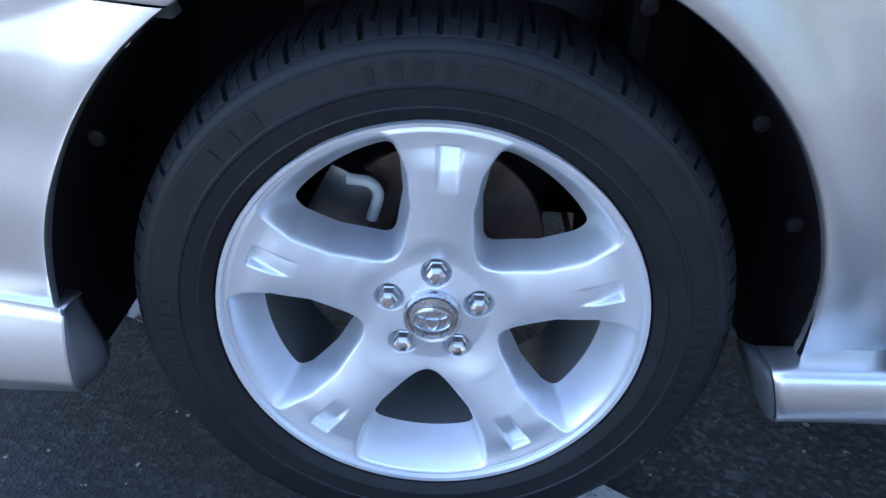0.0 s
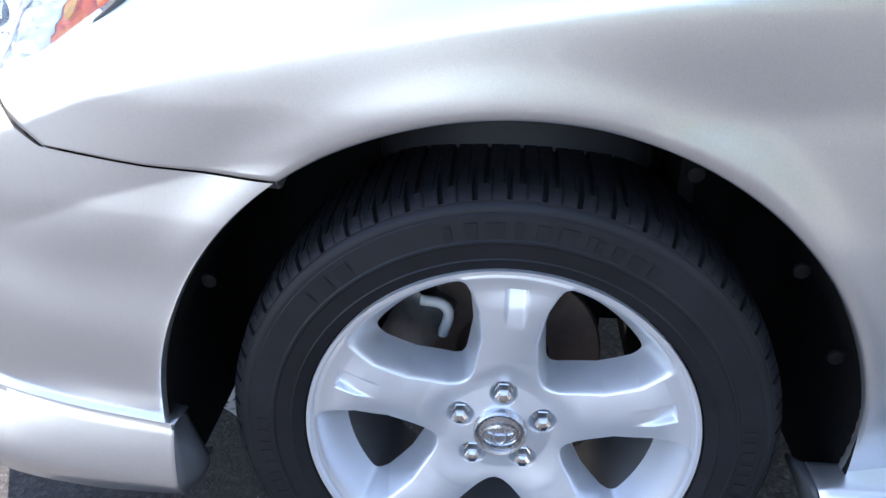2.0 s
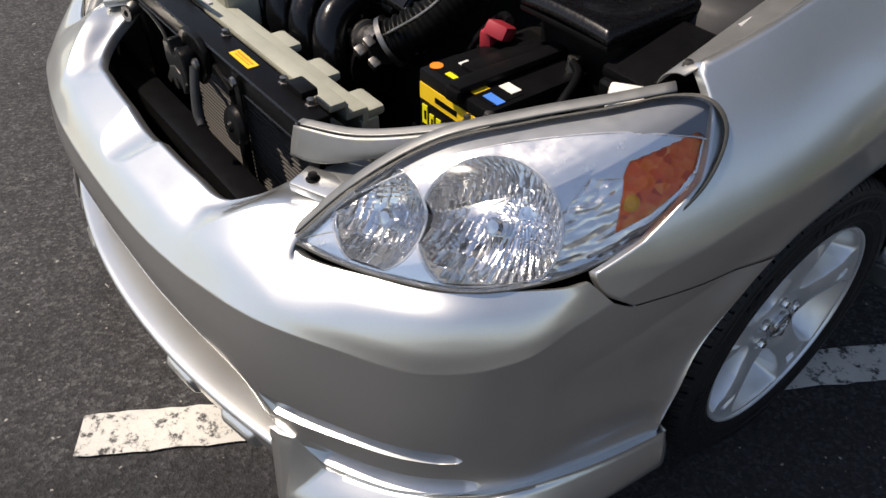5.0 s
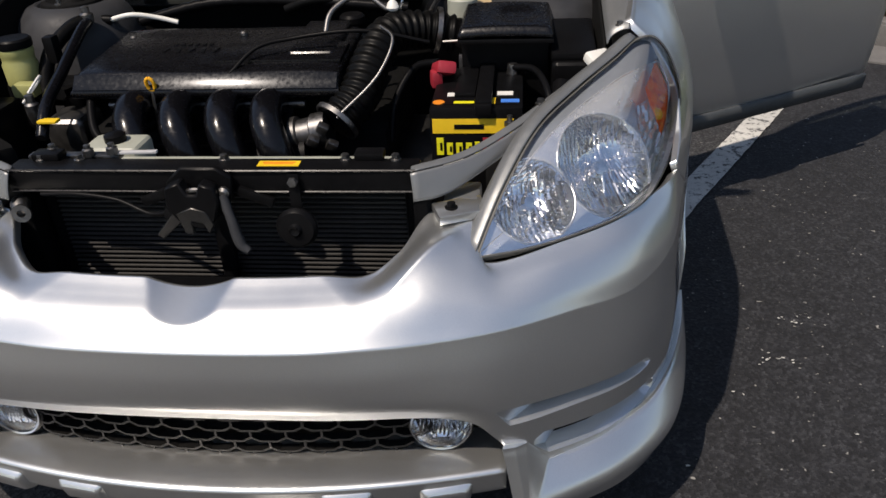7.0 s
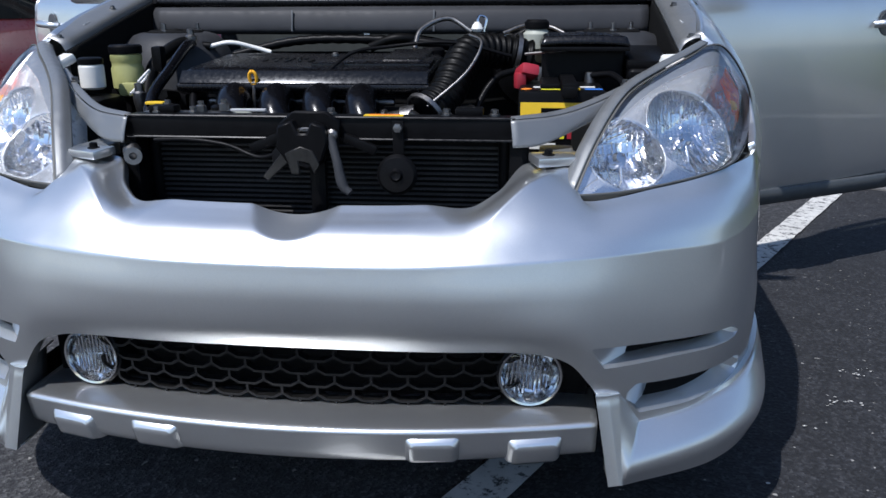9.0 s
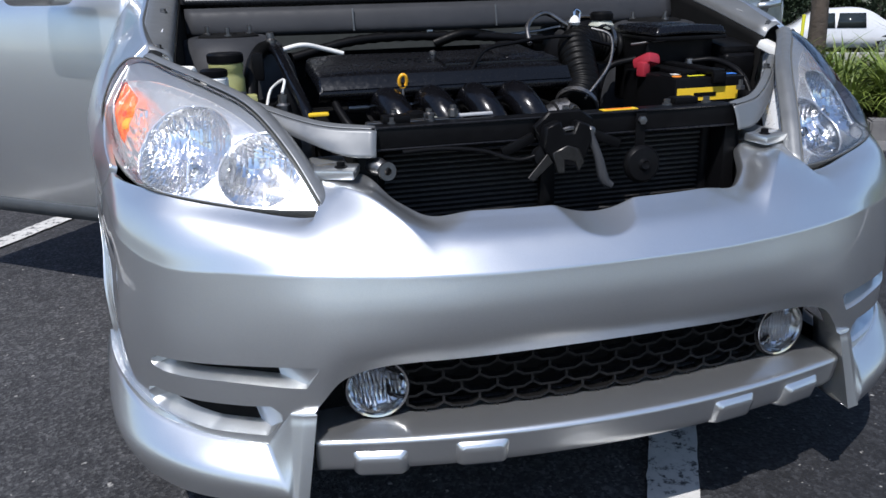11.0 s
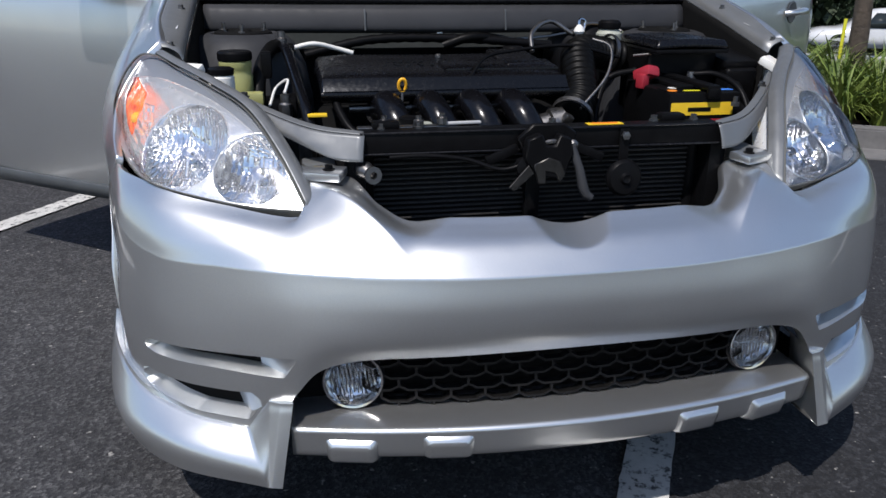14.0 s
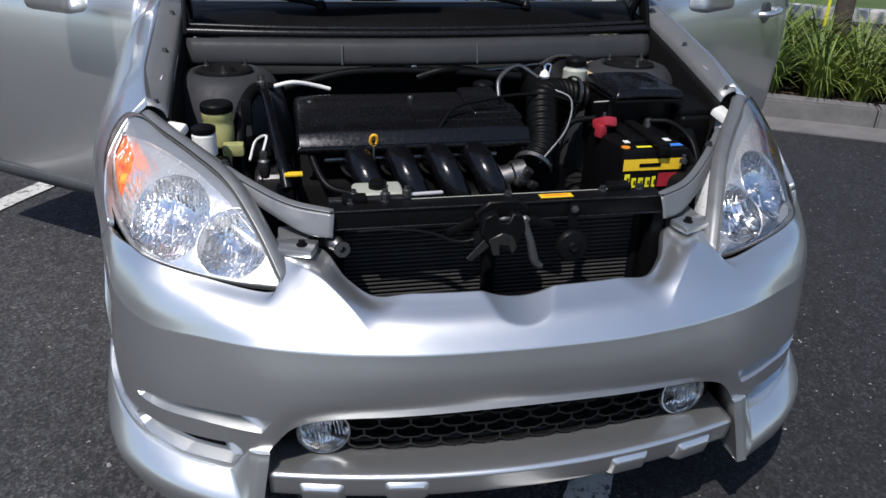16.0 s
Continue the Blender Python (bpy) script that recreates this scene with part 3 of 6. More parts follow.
def build_bar():
    """The silver bar under the grille with four raised pads."""
    prof = [(0.125, 0.306), (0.06, 0.307), (0.016, 0.306), (0.004, 0.304), (0.0, 0.299), (0.001, 0.293), (0.005, 0.272), (0.011, 0.250), (0.021, 0.238), (0.042, 0.231), (0.10, 0.230)]
    xs = np.linspace(-0.502, 0.502, 81)
    rows = [[(x, -0.966 + 0.30 * x * x + o, z - 0.02 * x * x) for x in xs] for o, z in prof]
    g = np.stack([np.stack([np.array(r[k]) for r in rows]) for k in range(len(xs))])
    bar = sheet("lower_bar", np.stack([spline(c, 40) for c in g]), PAINT, car, "silver lower bumper bar", thick=0.004, sharp=0)
    for x in (-0.40, -0.235, 0.235, 0.40):
        y = -0.966 + 0.30 * x * x
        tilt = math.degrees(math.atan(0.6 * x))
        bm = bmesh.new()
        rings = [[bm.verts.new((a * w, h, b * hh + 0.002)) for a, b in ((-1, -1), (1, -1), (1, 1), (-1, 1))] for w, hh, h in ((0.049, 0.030, 0.012), (0.044, 0.025, -0.004), (0.036, 0.018, -0.012))]
        for r0, r1 in zip(rings, rings[1:]):
            for i in range(4):
                bm.faces.new((r0[i], r0[(i + 1) % 4], r1[(i + 1) % 4], r1[i]))
        bm.faces.new(rings[-1])
        bmesh.ops.bevel(bm, geom=bm.edges[:], offset=0.0075, segments=4, affect="EDGES", profile=0.5)
        bmesh.ops.recalc_face_normals(bm, faces=bm.faces[:])
        bm.transform(pose(x, y + 0.010, 0.262 - 0.06 * (abs(x) - 0.235), 16, 0, tilt))
        part("pad", bm, PAINT, bar, sharp=60)
    return bar


build_bar()


MESHGREY = simple("worn_grille_plastic", (0.0075, 0.0072, 0.007), 0.45, grain=200, vary=0.3, spec=0.18)


def build_grille():
    """A black honeycomb behind the opening."""
    back = block("grille_backing", (0.98, 0.01, 0.24), (0, -0.79, 0.38), MATT, car, "black duct behind the grille", edge=0.002)
    w, h, t = 0.062, 0.029, 0.0022
    verts, faces = [], []

    def strip(a, b):
        a, b = np.array(a), np.array(b)
        d = (b - a) / np.linalg.norm(b - a)
        nrm = np.array((-d[1], d[0])) * t
        k = len(verts)
        for q in (a - nrm, a + nrm, b + nrm, b - nrm):
            bow = -0.884 + 0.25 * q[0] ** 2
            verts.append((q[0], bow, q[1]))
            verts.append((q[0], bow + 0.016, q[1]))
        for i in range(4):
            j = (i + 1) % 4
            faces.append((k + 2 * i, k + 2 * j, k + 2 * j + 1, k + 2 * i + 1))
        faces.append((k, k + 2, k + 4, k + 6))
        faces.append((k + 7, k + 5, k + 3, k + 1))

    for row in range(-1, 5):
        for col in range(-6, 7):
            cx = (col + (0.5 if row % 2 else 0.0)) * w
            cz = 0.326 + row * h * 0.82
            pts = [(cx - w / 2, cz - h * 0.14), (cx - w * 0.25, cz - h * 0.44), (cx + w * 0.25, cz - h * 0.44), (cx + w / 2, cz - h * 0.14)]
            if abs(cx) < 0.36 and 0.30 < cz < 0.415:
                for a, b in zip(pts, pts[1:]):
                    strip(a, b)
                strip((cx - w / 2, cz - h * 0.14), (cx - w / 2, cz + h * 0.38))
    return obj("honeycomb", verts, faces, MESHGREY, back, "black plastic honeycomb grille", False)


build_grille()


def build_fog_lamp(sx):
    c = np.array((sx * 0.390, -0.848, 0.360))
    aim = (sx * 0.10, -1.0, 0.04)
    lamp = lathe("fog_lamp", [(0.0565, -0.05), (0.0565, 0.000), (0.052, 0.003), (0.050, 0.0), (0.050, -0.045)], BLACK, car, c, aim, 40, "round clear fog lamp in a black surround", closed=False)
    lathe("reflector", [(0.050, 0.001), (0.046, -0.008), (0.036, -0.016), (0.016, -0.020), (0.0005, -0.021)], REFLECTOR, lamp, c, aim, 40, caps=False)
    q = Vector((0, 0, 1)).rotation_difference(Vector(aim).normalized()).to_matrix().to_4x4()
    rng = random.Random(5)
    for i in range(-5, 6):
        for up in (1, -1):
            x = i * 0.0072
            hgt = math.sqrt(max(0.0, 0.046**2 - x * x)) * (0.55 + 0.35 * rng.random())
            bm = bmesh.new()
            bmesh.ops.create_cone(bm, cap_ends=True, segments=8, radius1=0.0030, radius2=0.0022, depth=hgt)
            bm.transform(Matrix.Translation(c) @ q @ Matrix.Translation((x, up * (hgt / 2 + 0.001), -0.008)) @ Matrix.Rotation(math.pi / 2 * up, 4, "X"))
            part("lens_rib", bm, REFLECTOR, lamp)
    face_out(lathe("lens", [(0.0505, 0.0), (0.0485, 0.0035), (0.040, 0.006), (0.020, 0.0075), (0.001, 0.008)], LENS, lamp, c, aim, 40, caps=False), aim)
    lathe("rim", [(0.0490, 0.001), (0.0535, 0.003), (0.0530, 0.007), (0.0495, 0.006)], CHROME, lamp, c, aim, 40, closed=True)
    return lamp


for sx in (1, -1):
    build_fog_lamp(sx)

def build_fender(sx):
    """From the arch out to hood line, lamp, bumper gap, door gap and sill."""
    a = np.radians(np.concatenate([np.linspace(-14, 124, 140), np.linspace(124.5, 147.2, 46)]))
    out = []
    poly = np.array([(0.50, 0.20), (0.50, 0.60), (0.50, 1.055), (0.32, 1.042), (0.12, 1.0), (-0.10, 0.948), (-0.305, 0.899), (-0.316, 0.860), (-0.368, 0.792), (-0.460, 0.734), (-0.532, 0.705), (-0.524, 0.682), (-0.508, 0.659), (-0.480, 0.642), (-0.36, 0.633), (-0.215, 0.631)])
    for th in a:
        d = np.array((math.cos(th), math.sin(th)))
        hits = []
        for p, q in zip(poly, poly[1:]):
            m = np.array([[d[0], p[0] - q[0]], [d[1], p[1] - q[1]]])
            if abs(np.linalg.det(m)) < 1e-9:
                continue
            t, u = np.linalg.solve(m, p - ARCH)
            if t > 0 and -0.001 <= u <= 1.001:
                hits.append(t)
        far = max(hits) if hits else 0.5
        near = ARCH_R
        if th > math.radians(124.2):
            near = max(ARCH_R, min(hits)) if hits else far - 0.002
        far = max(far, near + 0.002)
        rr = near + (far - near) * np.linspace(0, 1, 46) ** 0.9
        y, z = ARCH[0] + rr * d[0], ARCH[1] + rr * d[1]
        row = np.stack([fender_x(y, z), y, z], 1)
        inner = row[:1] * 1.0
        deep = 0.030 if near <= ARCH_R + 1e-6 else 0.012
        lip = np.concatenate([inner + (-deep, 0, 0), inner + (-0.003, 0, 0) - 0.002 * np.array((0, d[0], d[1]))])
        tuck = row[-1:] + (-0.012, 0, -0.006)
        out.append(np.concatenate([lip, row, row[-1:] + (-0.003, 0, -0.001), tuck]))
    g = np.array(out)
    if sx < 0:
        g = g * np.array((-1, 1, 1))
    return sheet("fender", g, PAINT, car, "silver painted front fender over the wheel arch", flip=sx < 0)


for sx in (1, -1):
    build_fender(sx)


def build_liner(sx):
    """The dark arch liner behind the wheel."""
    a = np.radians(np.linspace(-14, 193, 70))
    rows = []
    for x, r in ((0.858, 0.3835), (0.82, 0.384), (0.74, 0.392), (0.60, 0.395), (0.54, 0.36), (0.52, 0.20)):
        rows.append([(sx * x, ARCH[0] + r * math.cos(t), ARCH[1] + 0.012 * math.sin(9 * t) * (x < 0.8) + r * math.sin(t)) for t in a])
    ob = sheet("arch_liner", np.array(rows), MATT, car, "black plastic wheel arch liner", flip=sx > 0)
    for t in (20, 38, 62, 150):
        th = math.radians(t)
        lathe("clip", [(0.009, 0), (0.008, 0.003), (0.003, 0.004)], BLACK, ob, (sx * 0.842, 0.366 * math.cos(th), ARCH[1] + 0.366 * math.sin(th)), (sx, 0, 0), 12)
    return ob


for sx in (1, -1):
    build_liner(sx)


# Wheels
def build_tyre(parent):
    """Tyre with sidewall rings and cross grooves in its shoulder, round the x axis."""
    prof = [(0.2228, -0.070), (0.2235, -0.092), (0.250, -0.105), (0.280, -0.103), (0.300, -0.094), (0.311, -0.080), (0.315, -0.05), (0.316, 0.0), (0.315, 0.05), (0.311, 0.080), (0.3035, 0.0915), (0.300, 0.0945), (0.2985, 0.0945), (0.296, 0.0975), (0.2895, 0.1000), (0.288, 0.1000), (0.2865, 0.1015), (0.262, 0.1045), (0.2605, 0.1058), (0.258, 0.1058), (0.2565, 0.1045), (0.240, 0.1025), (0.2385, 0.1035), (0.236, 0.1025), (0.226, 0.0975), (0.2235, 0.090), (0.2228, 0.070)]
    n = 1344
    a = np.linspace(0, 2 * math.pi, n, endpoint=False)
    pr = np.array(prof)
    v = np.zeros((len(pr), n, 3))
    for i, (r, x) in enumerate(pr):
        groove = np.zeros(n)
        if r > 0.302:
            ph = (np.arange(n) + (8 if abs(x) < 0.07 else 0)) % 24
            groove = np.where(ph < 3, 0.0070, np.where(ph == 13, 0.0018, 0.0)) * (1.0 if abs(x) > 0.03 else 0.5)
        rr = r - groove
        v[i] = np.stack([np.full(n, x), rr * np.cos(a), rr * np.sin(a)], 1)
    f = [(i * n + j, i * n + (j + 1) % n, (i + 1) * n + (j + 1) % n, (i + 1) * n + j) for i in range(len(pr) - 1) for j in range(n)]
    tyre = obj("tyre", v.reshape(-1, 3), f, RUBBER, parent, "black low-profile tyre with moulded lettering", True, 30)
    return tyre


def rim_face(y, z):
    """Depth of the rim's face below its lip, and whether the metal is open there."""
    r, th = np.hypot(y, z), np.arctan2(y, z)
    sec = (th - SPOKE_TURN + math.pi / 5) % (2 * math.pi / 5) - math.pi / 5
    across = r * np.sin(np.abs(sec))
    half = np.interp(r, [0.0, 0.06, 0.09, 0.13, 0.17, 0.205, 0.23], [0.06, 0.050, 0.041, 0.036, 0.041, 0.054, 0.070])
    return r, sec, across, half


SPOKE_TURN = radians(2.5)


def build_rim(parent):
    """A five-spoke alloy wheel: the face as a height field over rings and angles."""
    na = 900
    rs = np.concatenate([np.linspace(0.0, 0.208, 176), np.linspace(0.2095, 0.2225, 12)])
    a = np.linspace(0, 2 * math.pi, na + 1)
    rr, th = np.meshgrid(rs, a, indexing="ij")
    y, z = rr * np.sin(th), rr * np.cos(th)
    r, sec, across, half = rim_face(y, z)
    # face of spoke: a gentle dish; sides fall away into the window
    dish = np.interp(r, [0, 0.03, 0.06, 0.10, 0.15, 0.195, 0.212, 0.2225], [-0.020, -0.020, -0.024, -0.021, -0.012, -0.006, -0.0015, -0.004])
    def depth_in(y, z, soft=0.005):
        r, sec, across, half = rim_face(y, z)
        return -soft * np.log(np.exp(-(across - half + 0.003) * 1.5 / soft) + np.exp(-(r - 0.079) * 1.8 / soft) + np.exp(-(0.2075 - r) * 0.62 / soft))

    inside = depth_in(y, z)
    crown = 0.007 * np.clip(1 - (across / np.maximum(half, 0.01)) ** 2, 0, 1) * smoothstep(0.06, 0.10, r) * (1 - smoothstep(0.17, 0.205, r))
    x = dish + crown - 0.058 * smoothstep(-0.006, 0.019, np.minimum(inside, 0.0125))
    # the small notch in each spoke near the lip
    notch = np.minimum(0.0125 - np.abs(r * np.sin(sec) - 0.003) - 0.05 * (0.195 - r) * 0.4, np.minimum(r - 0.146, 0.199 - r))
    x -= 0.010 * smoothstep(0.0, 0.004, notch) * smoothstep(0.146, 0.199, r)
    # pockets for the nuts
    for k in range(5):
        t = SPOKE_TURN + 2 * math.pi * k / 5
        d = np.hypot(y - 0.05 * math.sin(t), z - 0.05 * math.cos(t))
        x -= 0.016 * (1 - smoothstep(0.0125, 0.0165, d))
    g = np.stack([x, y, z], -1)
    open_ = inside > 0.0125
    # draw the rim of each window smooth
    gy = (depth_in(y + 1e-4, z) - depth_in(y - 1e-4, z)) / 2e-4
    gz = (depth_in(y, z + 1e-4) - depth_in(y, z - 1e-4)) / 2e-4
    back = np.where(open_, (inside - 0.0125) / np.maximum(gy**2 + gz**2, 0.2), 0.0)
    back = np.minimum(back, 0.004)
    g[..., 1] -= back * gy
    g[..., 2] -= back * gz
    keep = ~(open_[:-1, :-1] & open_[1:, 1:] & open_[1:, :-1] & open_[:-1, 1:])
    rim = sheet("rim", g, ALLOY, parent, "silver five-spoke alloy rim", keep=keep, sharp=0, flip=False)
    # barrel and lip; the barrel is a darker grey than the face
    lathe("rim_lip", [(0.2215, -0.0045), (0.2235, 0.0005), (0.2225, 0.0035), (0.2185, 0.003), (0.2165, -0.002)], ALLOY, rim, (0, 0, 0), "x", 120, closed=True)
    lathe("barrel", [(0.2165, -0.012), (0.206, -0.035), (0.1890, -0.0560), (0.1875, -0.075), (0.186, -0.17), (0.194, -0.17), (0.202, -0.06), (0.212, -0.035)], BAYPAINT, rim, (0, 0, 0), "x", 96, "grey rim barrel", closed=True)
    cap = lathe("hub_cap", [(0.031, -0.030), (0.031, -0.012), (0.029, -0.009), (0.026, -0.010), (0.0245, -0.0125), (0.012, -0.0105), (0.0005, -0.010)], SATINCAP, rim, (0, 0, 0), "x", 48, "silver hub cap with a raised oval emblem")
    for rx, ry, cy in ((0.0205, 0.0145, 0.0), (0.0075, 0.0135, 0.0), (0.016, 0.006, 0.0062)):
        pts = [(-0.0095, rx * math.sin(t), cy + ry * math.cos(t)) for t in np.linspace(0, 2 * math.pi, 25)]
        tube("emblem_ring", pts, 0.0016, SATINCAP, cap, n=40, sides=6)
    for k in range(5):
        t = SPOKE_TURN + 2 * math.pi * k / 5
        at = (-0.034, 0.05 * math.sin(t), 0.05 * math.cos(t))
        nut = lathe("lug_nut", [(0.0115, 0.0), (0.0112, 0.006), (0.0098, 0.007), (0.0098, 0.017), (0.0088, 0.020), (0.006, 0.022), (0.0005, 0.0225)], CHROME, rim, at, "x", 6)
        nut.data.shade_flat()
    return rim


def build_brake(parent):
    disc = lathe("brake_disc", [(0.062, -0.115), (0.062, -0.085), (0.070, -0.083), (0.128, -0.083), (0.130, -0.086), (0.130, -0.105), (0.120, -0.108)], CAST, parent, (0, 0, 0), "x", 64, "rusty brown brake disc")
    cal = block("caliper", (0.055, 0.075, 0.11), (-0.085, -0.118, 0.045), STEEL, parent, "grey cast brake caliper", edge=0.01, rot=(-28, 0, 0))
    tube("caliper_bracket", [(-0.05, -0.105, 0.095), (-0.047, -0.078, 0.092), (-0.047, -0.070, 0.080), (-0.05, -0.078, 0.045)], 0.007, WHITE, cal, n=20, sides=8)
    block("backing_plate", (0.01, 0.26, 0.27), (-0.13, 0, 0), MATT, parent, edge=0.003)
    return disc


TYRE_TEXT = simple("moulded_letters", (0.0120, 0.0122, 0.0140), 0.46, grain=90, relief=0, spec=0.30)


def sidewall_bars(count, angle, radius, size, parent):
    """Moulded marks as plain raised bars round the sidewall."""
    step = size * 0.98 / radius
    a0 = angle - step * (count - 1) / 2
    for i in range(count):
        t = a0 + step * i
        m = Matrix.Translation((0.1042, radius * math.sin(t), radius * math.cos(t))) @ Matrix(((0, 0, 1, 0), (math.cos(t), math.sin(t), 0, 0), (-math.sin(t), math.cos(t), 0, 0), (0, 0, 0, 1)))
        bm = bmesh.new()
        bmesh.ops.create_cube(bm, size=1.0)
        bm.transform(m @ Matrix.Diagonal((size * (0.34 + 0.18 * (i * 7 % 3)), size * (0.78 + 0.08 * (i % 2)), 0.0006, 1)))
        part("moulded_bar", bm, TYRE_TEXT, parent)


def build_wheel(x, y, sx):
    hub = block("wheel", (0.10, 0.08, 0.08), (0, 0, 0), STEEL, car, "alloy wheel with a black tyre", edge=0.01)
    hub.data.transform(Matrix.Translation((-0.11, 0, 0)))
    tyre = build_tyre(hub)
    rim = build_rim(hub)
    rim.location = (0.094, 0, 0)
    build_brake(hub)
    hub.matrix_basis = Matrix.Translation((sx * x, y, 0.311)) @ (Matrix.Rotation(math.pi, 4, "Z") if sx < 0 else Matrix())
    return hub, tyre


front_wheel, front_tyre = build_wheel(0.7595, 0.0, 1)
for sx, yy in ((-1, 0.0), (1, 2.6), (-1, 2.6)):
    w = copy_thing(front_wheel, Matrix.Translation((sx * 0.7595, yy, 0.311)) @ (Matrix.Rotation(math.pi, 4, "Z") if sx < 0 else Matrix()))
sidewall_bars(4, radians(25), 0.270, 0.020, front_tyre)
sidewall_bars(7, radians(2), 0.270, 0.024, front_tyre)
sidewall_bars(3, radians(-43), 0.270, 0.026, front_tyre)
sidewall_bars(9, radians(95), 0.272, 0.016, front_tyre)
sidewall_bars(9, radians(-100), 0.272, 0.016, front_tyre)


# Headlamps
LAMP_EDGE = [(0.453, -0.785, 0.656), (0.53, -0.760, 0.658), (0.613, -0.725, 0.667), (0.714, -0.660, 0.682), (0.768, -0.557, 0.691), (0.804, -0.460, 0.728), (0.819, -0.370, 0.786), (0.797, -0.318, 0.842), (0.768, -0.322, 0.870), (0.735, -0.350, 0.873), (0.69, -0.415, 0.857), (0.62, -0.505, 0.832), (0.55, -0.605, 0.800), (0.495, -0.705, 0.735)]


MASK_LINE = [(0.799, -0.326, 0.811), (0.786, -0.335, 0.825), (0.757, -0.373, 0.832), (0.711, -0.430, 0.834), (0.663, -0.483, 0.823), (0.618, -0.535, 0.809), (0.576, -0.592, 0.790), (0.536, -0.643, 0.762), (0.499, -0.691, 0.728)]
RIMGREY = simple("grey_lamp_plastic", (0.22, 0.24, 0.27), 0.35, 0.2, grain=60, vary=0.1, relief=0.0)


def loop(points, n):
    """A closed smooth curve, sharp at its first point."""
    return spline(list(points) + [points[0]], n + 1)[:-1]


def inside_outline(u, v, poly):
    """Whether the points (u, v) lie in a closed outline."""
    hit = np.zeros(np.shape(u), bool)
    for (ax, ay), (bx, by) in zip(poly, np.roll(poly, -1, axis=0)):
        if ay != by:
            hit ^= ((ay > v) != (by > v)) & (u < (bx - ax) * (v - ay) / (by - ay) + ax)
    return hit


def build_headlamp(sx):
    n = 400
    o = loop(LAMP_EDGE, n)
    c = o.mean(axis=0)
    nrm = np.array((0.52, -0.62, 0.58))
    nrm /= np.linalg.norm(nrm)

    def put(p):
        return np.asarray(p) * np.array((sx, 1, 1))

    def shell(scale, lift, bulge, rings=14):
        out = []
        for k in range(rings + 1):
            s = 1 - k / rings
            out.append(c + (o - c) * scale * s + nrm * (lift + bulge * (1 - s * s)))
        return np.array(out)

    def disc_of(g, name, mat, parent, label=""):
        g = np.concatenate([g, g[:, :1]], axis=1)
        return sheet(name, put(g), mat, parent, label, flip=sx > 0)

    # back shell, then the bright mask just under the lens with openings for the bowls
    rows = [c + (o - c) * 1.012 + nrm * (-0.004), c + (o - c) * 0.985 + nrm * -0.012, c + (o - c) * 0.95 + nrm * -0.05, c + (o - c) * 0.90 + nrm * -0.08, c + (o - c) * 0.5 + nrm * -0.10, c + (o - c) * 0.02 + nrm * -0.10]
    lamp = disc_of(np.array(rows), "headlamp", SHELL, car, "clear-lens headlamp with an amber indicator")
    disc_of(np.array([c + (o - c) * 1.034 + nrm * -0.016, c + (o - c) * 1.018 + nrm * -0.008, c + (o - c) * 1.013 + nrm * 0.001, c + (o - c) * 0.992 + nrm * 0.002]), "seal", SEALGREY, lamp, "grey rubber lamp seal")
    face_out(disc_of(shell(0.998, 0.0, 0.044), "lens", LENS, lamp, "clear lens"), put(nrm))
    ringn = np.array((0.30, -0.78, 0.55))
    ringn /= np.linalg.norm(ringn)
    ru = np.cross(ringn, (0, 0, 1.0))
    ru /= np.linalg.norm(ru)
    rv = np.cross(ru, ringn)
    mask = shell(0.985, -0.014, 0.036, 180)
    flat = mask[::5, ::4].reshape(-1, 3)
    fu, fv, fh = flat @ ru, flat @ rv, flat @ ringn

    def height(u, v):
        """Height of the mask over the bowls' plane."""
        out = np.zeros(u.shape)
        for i in range(u.shape[0]):
            d2 = (u[i][:, None] - fu) ** 2 + (v[i][:, None] - fv) ** 2 + 1e-8
            near = np.argpartition(d2, 8, axis=1)[:, :8]
            w = 1.0 / np.take_along_axis(d2, near, 1) ** 1.5
            out[i] = (w * fh[near]).sum(1) / w.sum(1)
        return out

    edge = np.stack([mask[0] @ ru, mask[0] @ rv], 1)
    mid = edge.mean(axis=0)
    rimline = mid + (edge - mid) * 0.965
    bowls = []
    for at, r, deep, nm in (((0.540, -0.690, 0.708), 0.072, 0.046, "beam_reflector"), ((0.658, -0.580, 0.716), 0.094, 0.060, "main_reflector")):
        at = np.array(at)
        bowls.append((at @ ru, at @ rv, r, deep, nm))

    def open_at(u, v, k, grow=1.0):
        bu, bv, r = bowls[k][:3]
        ok = ((u - bu) ** 2 + (v - bv) ** 2 < (grow * r) ** 2) & inside_outline(u, v, rimline)
        if k == 1:
            ok &= (u - bowls[0][0]) ** 2 + (v - bowls[0][1]) ** 2 > bowls[0][2] ** 2
        return ok

    cell = (mask[:-1] + mask[1:]) / 2
    cu, cv = cell @ ru, cell @ rv
    keep = ~(open_at(cu, cv, 0, 0.985) | open_at(cu, cv, 1, 0.985))
    pane = np.array(((-0.434, 0.806), (-0.343, 0.832), (-0.337, 0.829), (-0.364, 0.795), (-0.391, 0.775), (-0.435, 0.748), (-0.479, 0.730), (-0.464, 0.762), (-0.447, 0.792)))
    amber = keep & (cell[..., 0] > 0.70) & inside_outline(cell[..., 1], cell[..., 2], pane)
    nu = np.cross(nrm, (0, 0, 1.0))
    nv = np.cross(nu, nrm)
    line = np.array(MASK_LINE)
    away = c + (line - c) * 1.6
    ring = np.concatenate([line, away[::-1]])
    rim = keep & ~amber & inside_outline(cell @ nu, cell @ nv, np.stack([ring @ nu, ring @ nv], 1))
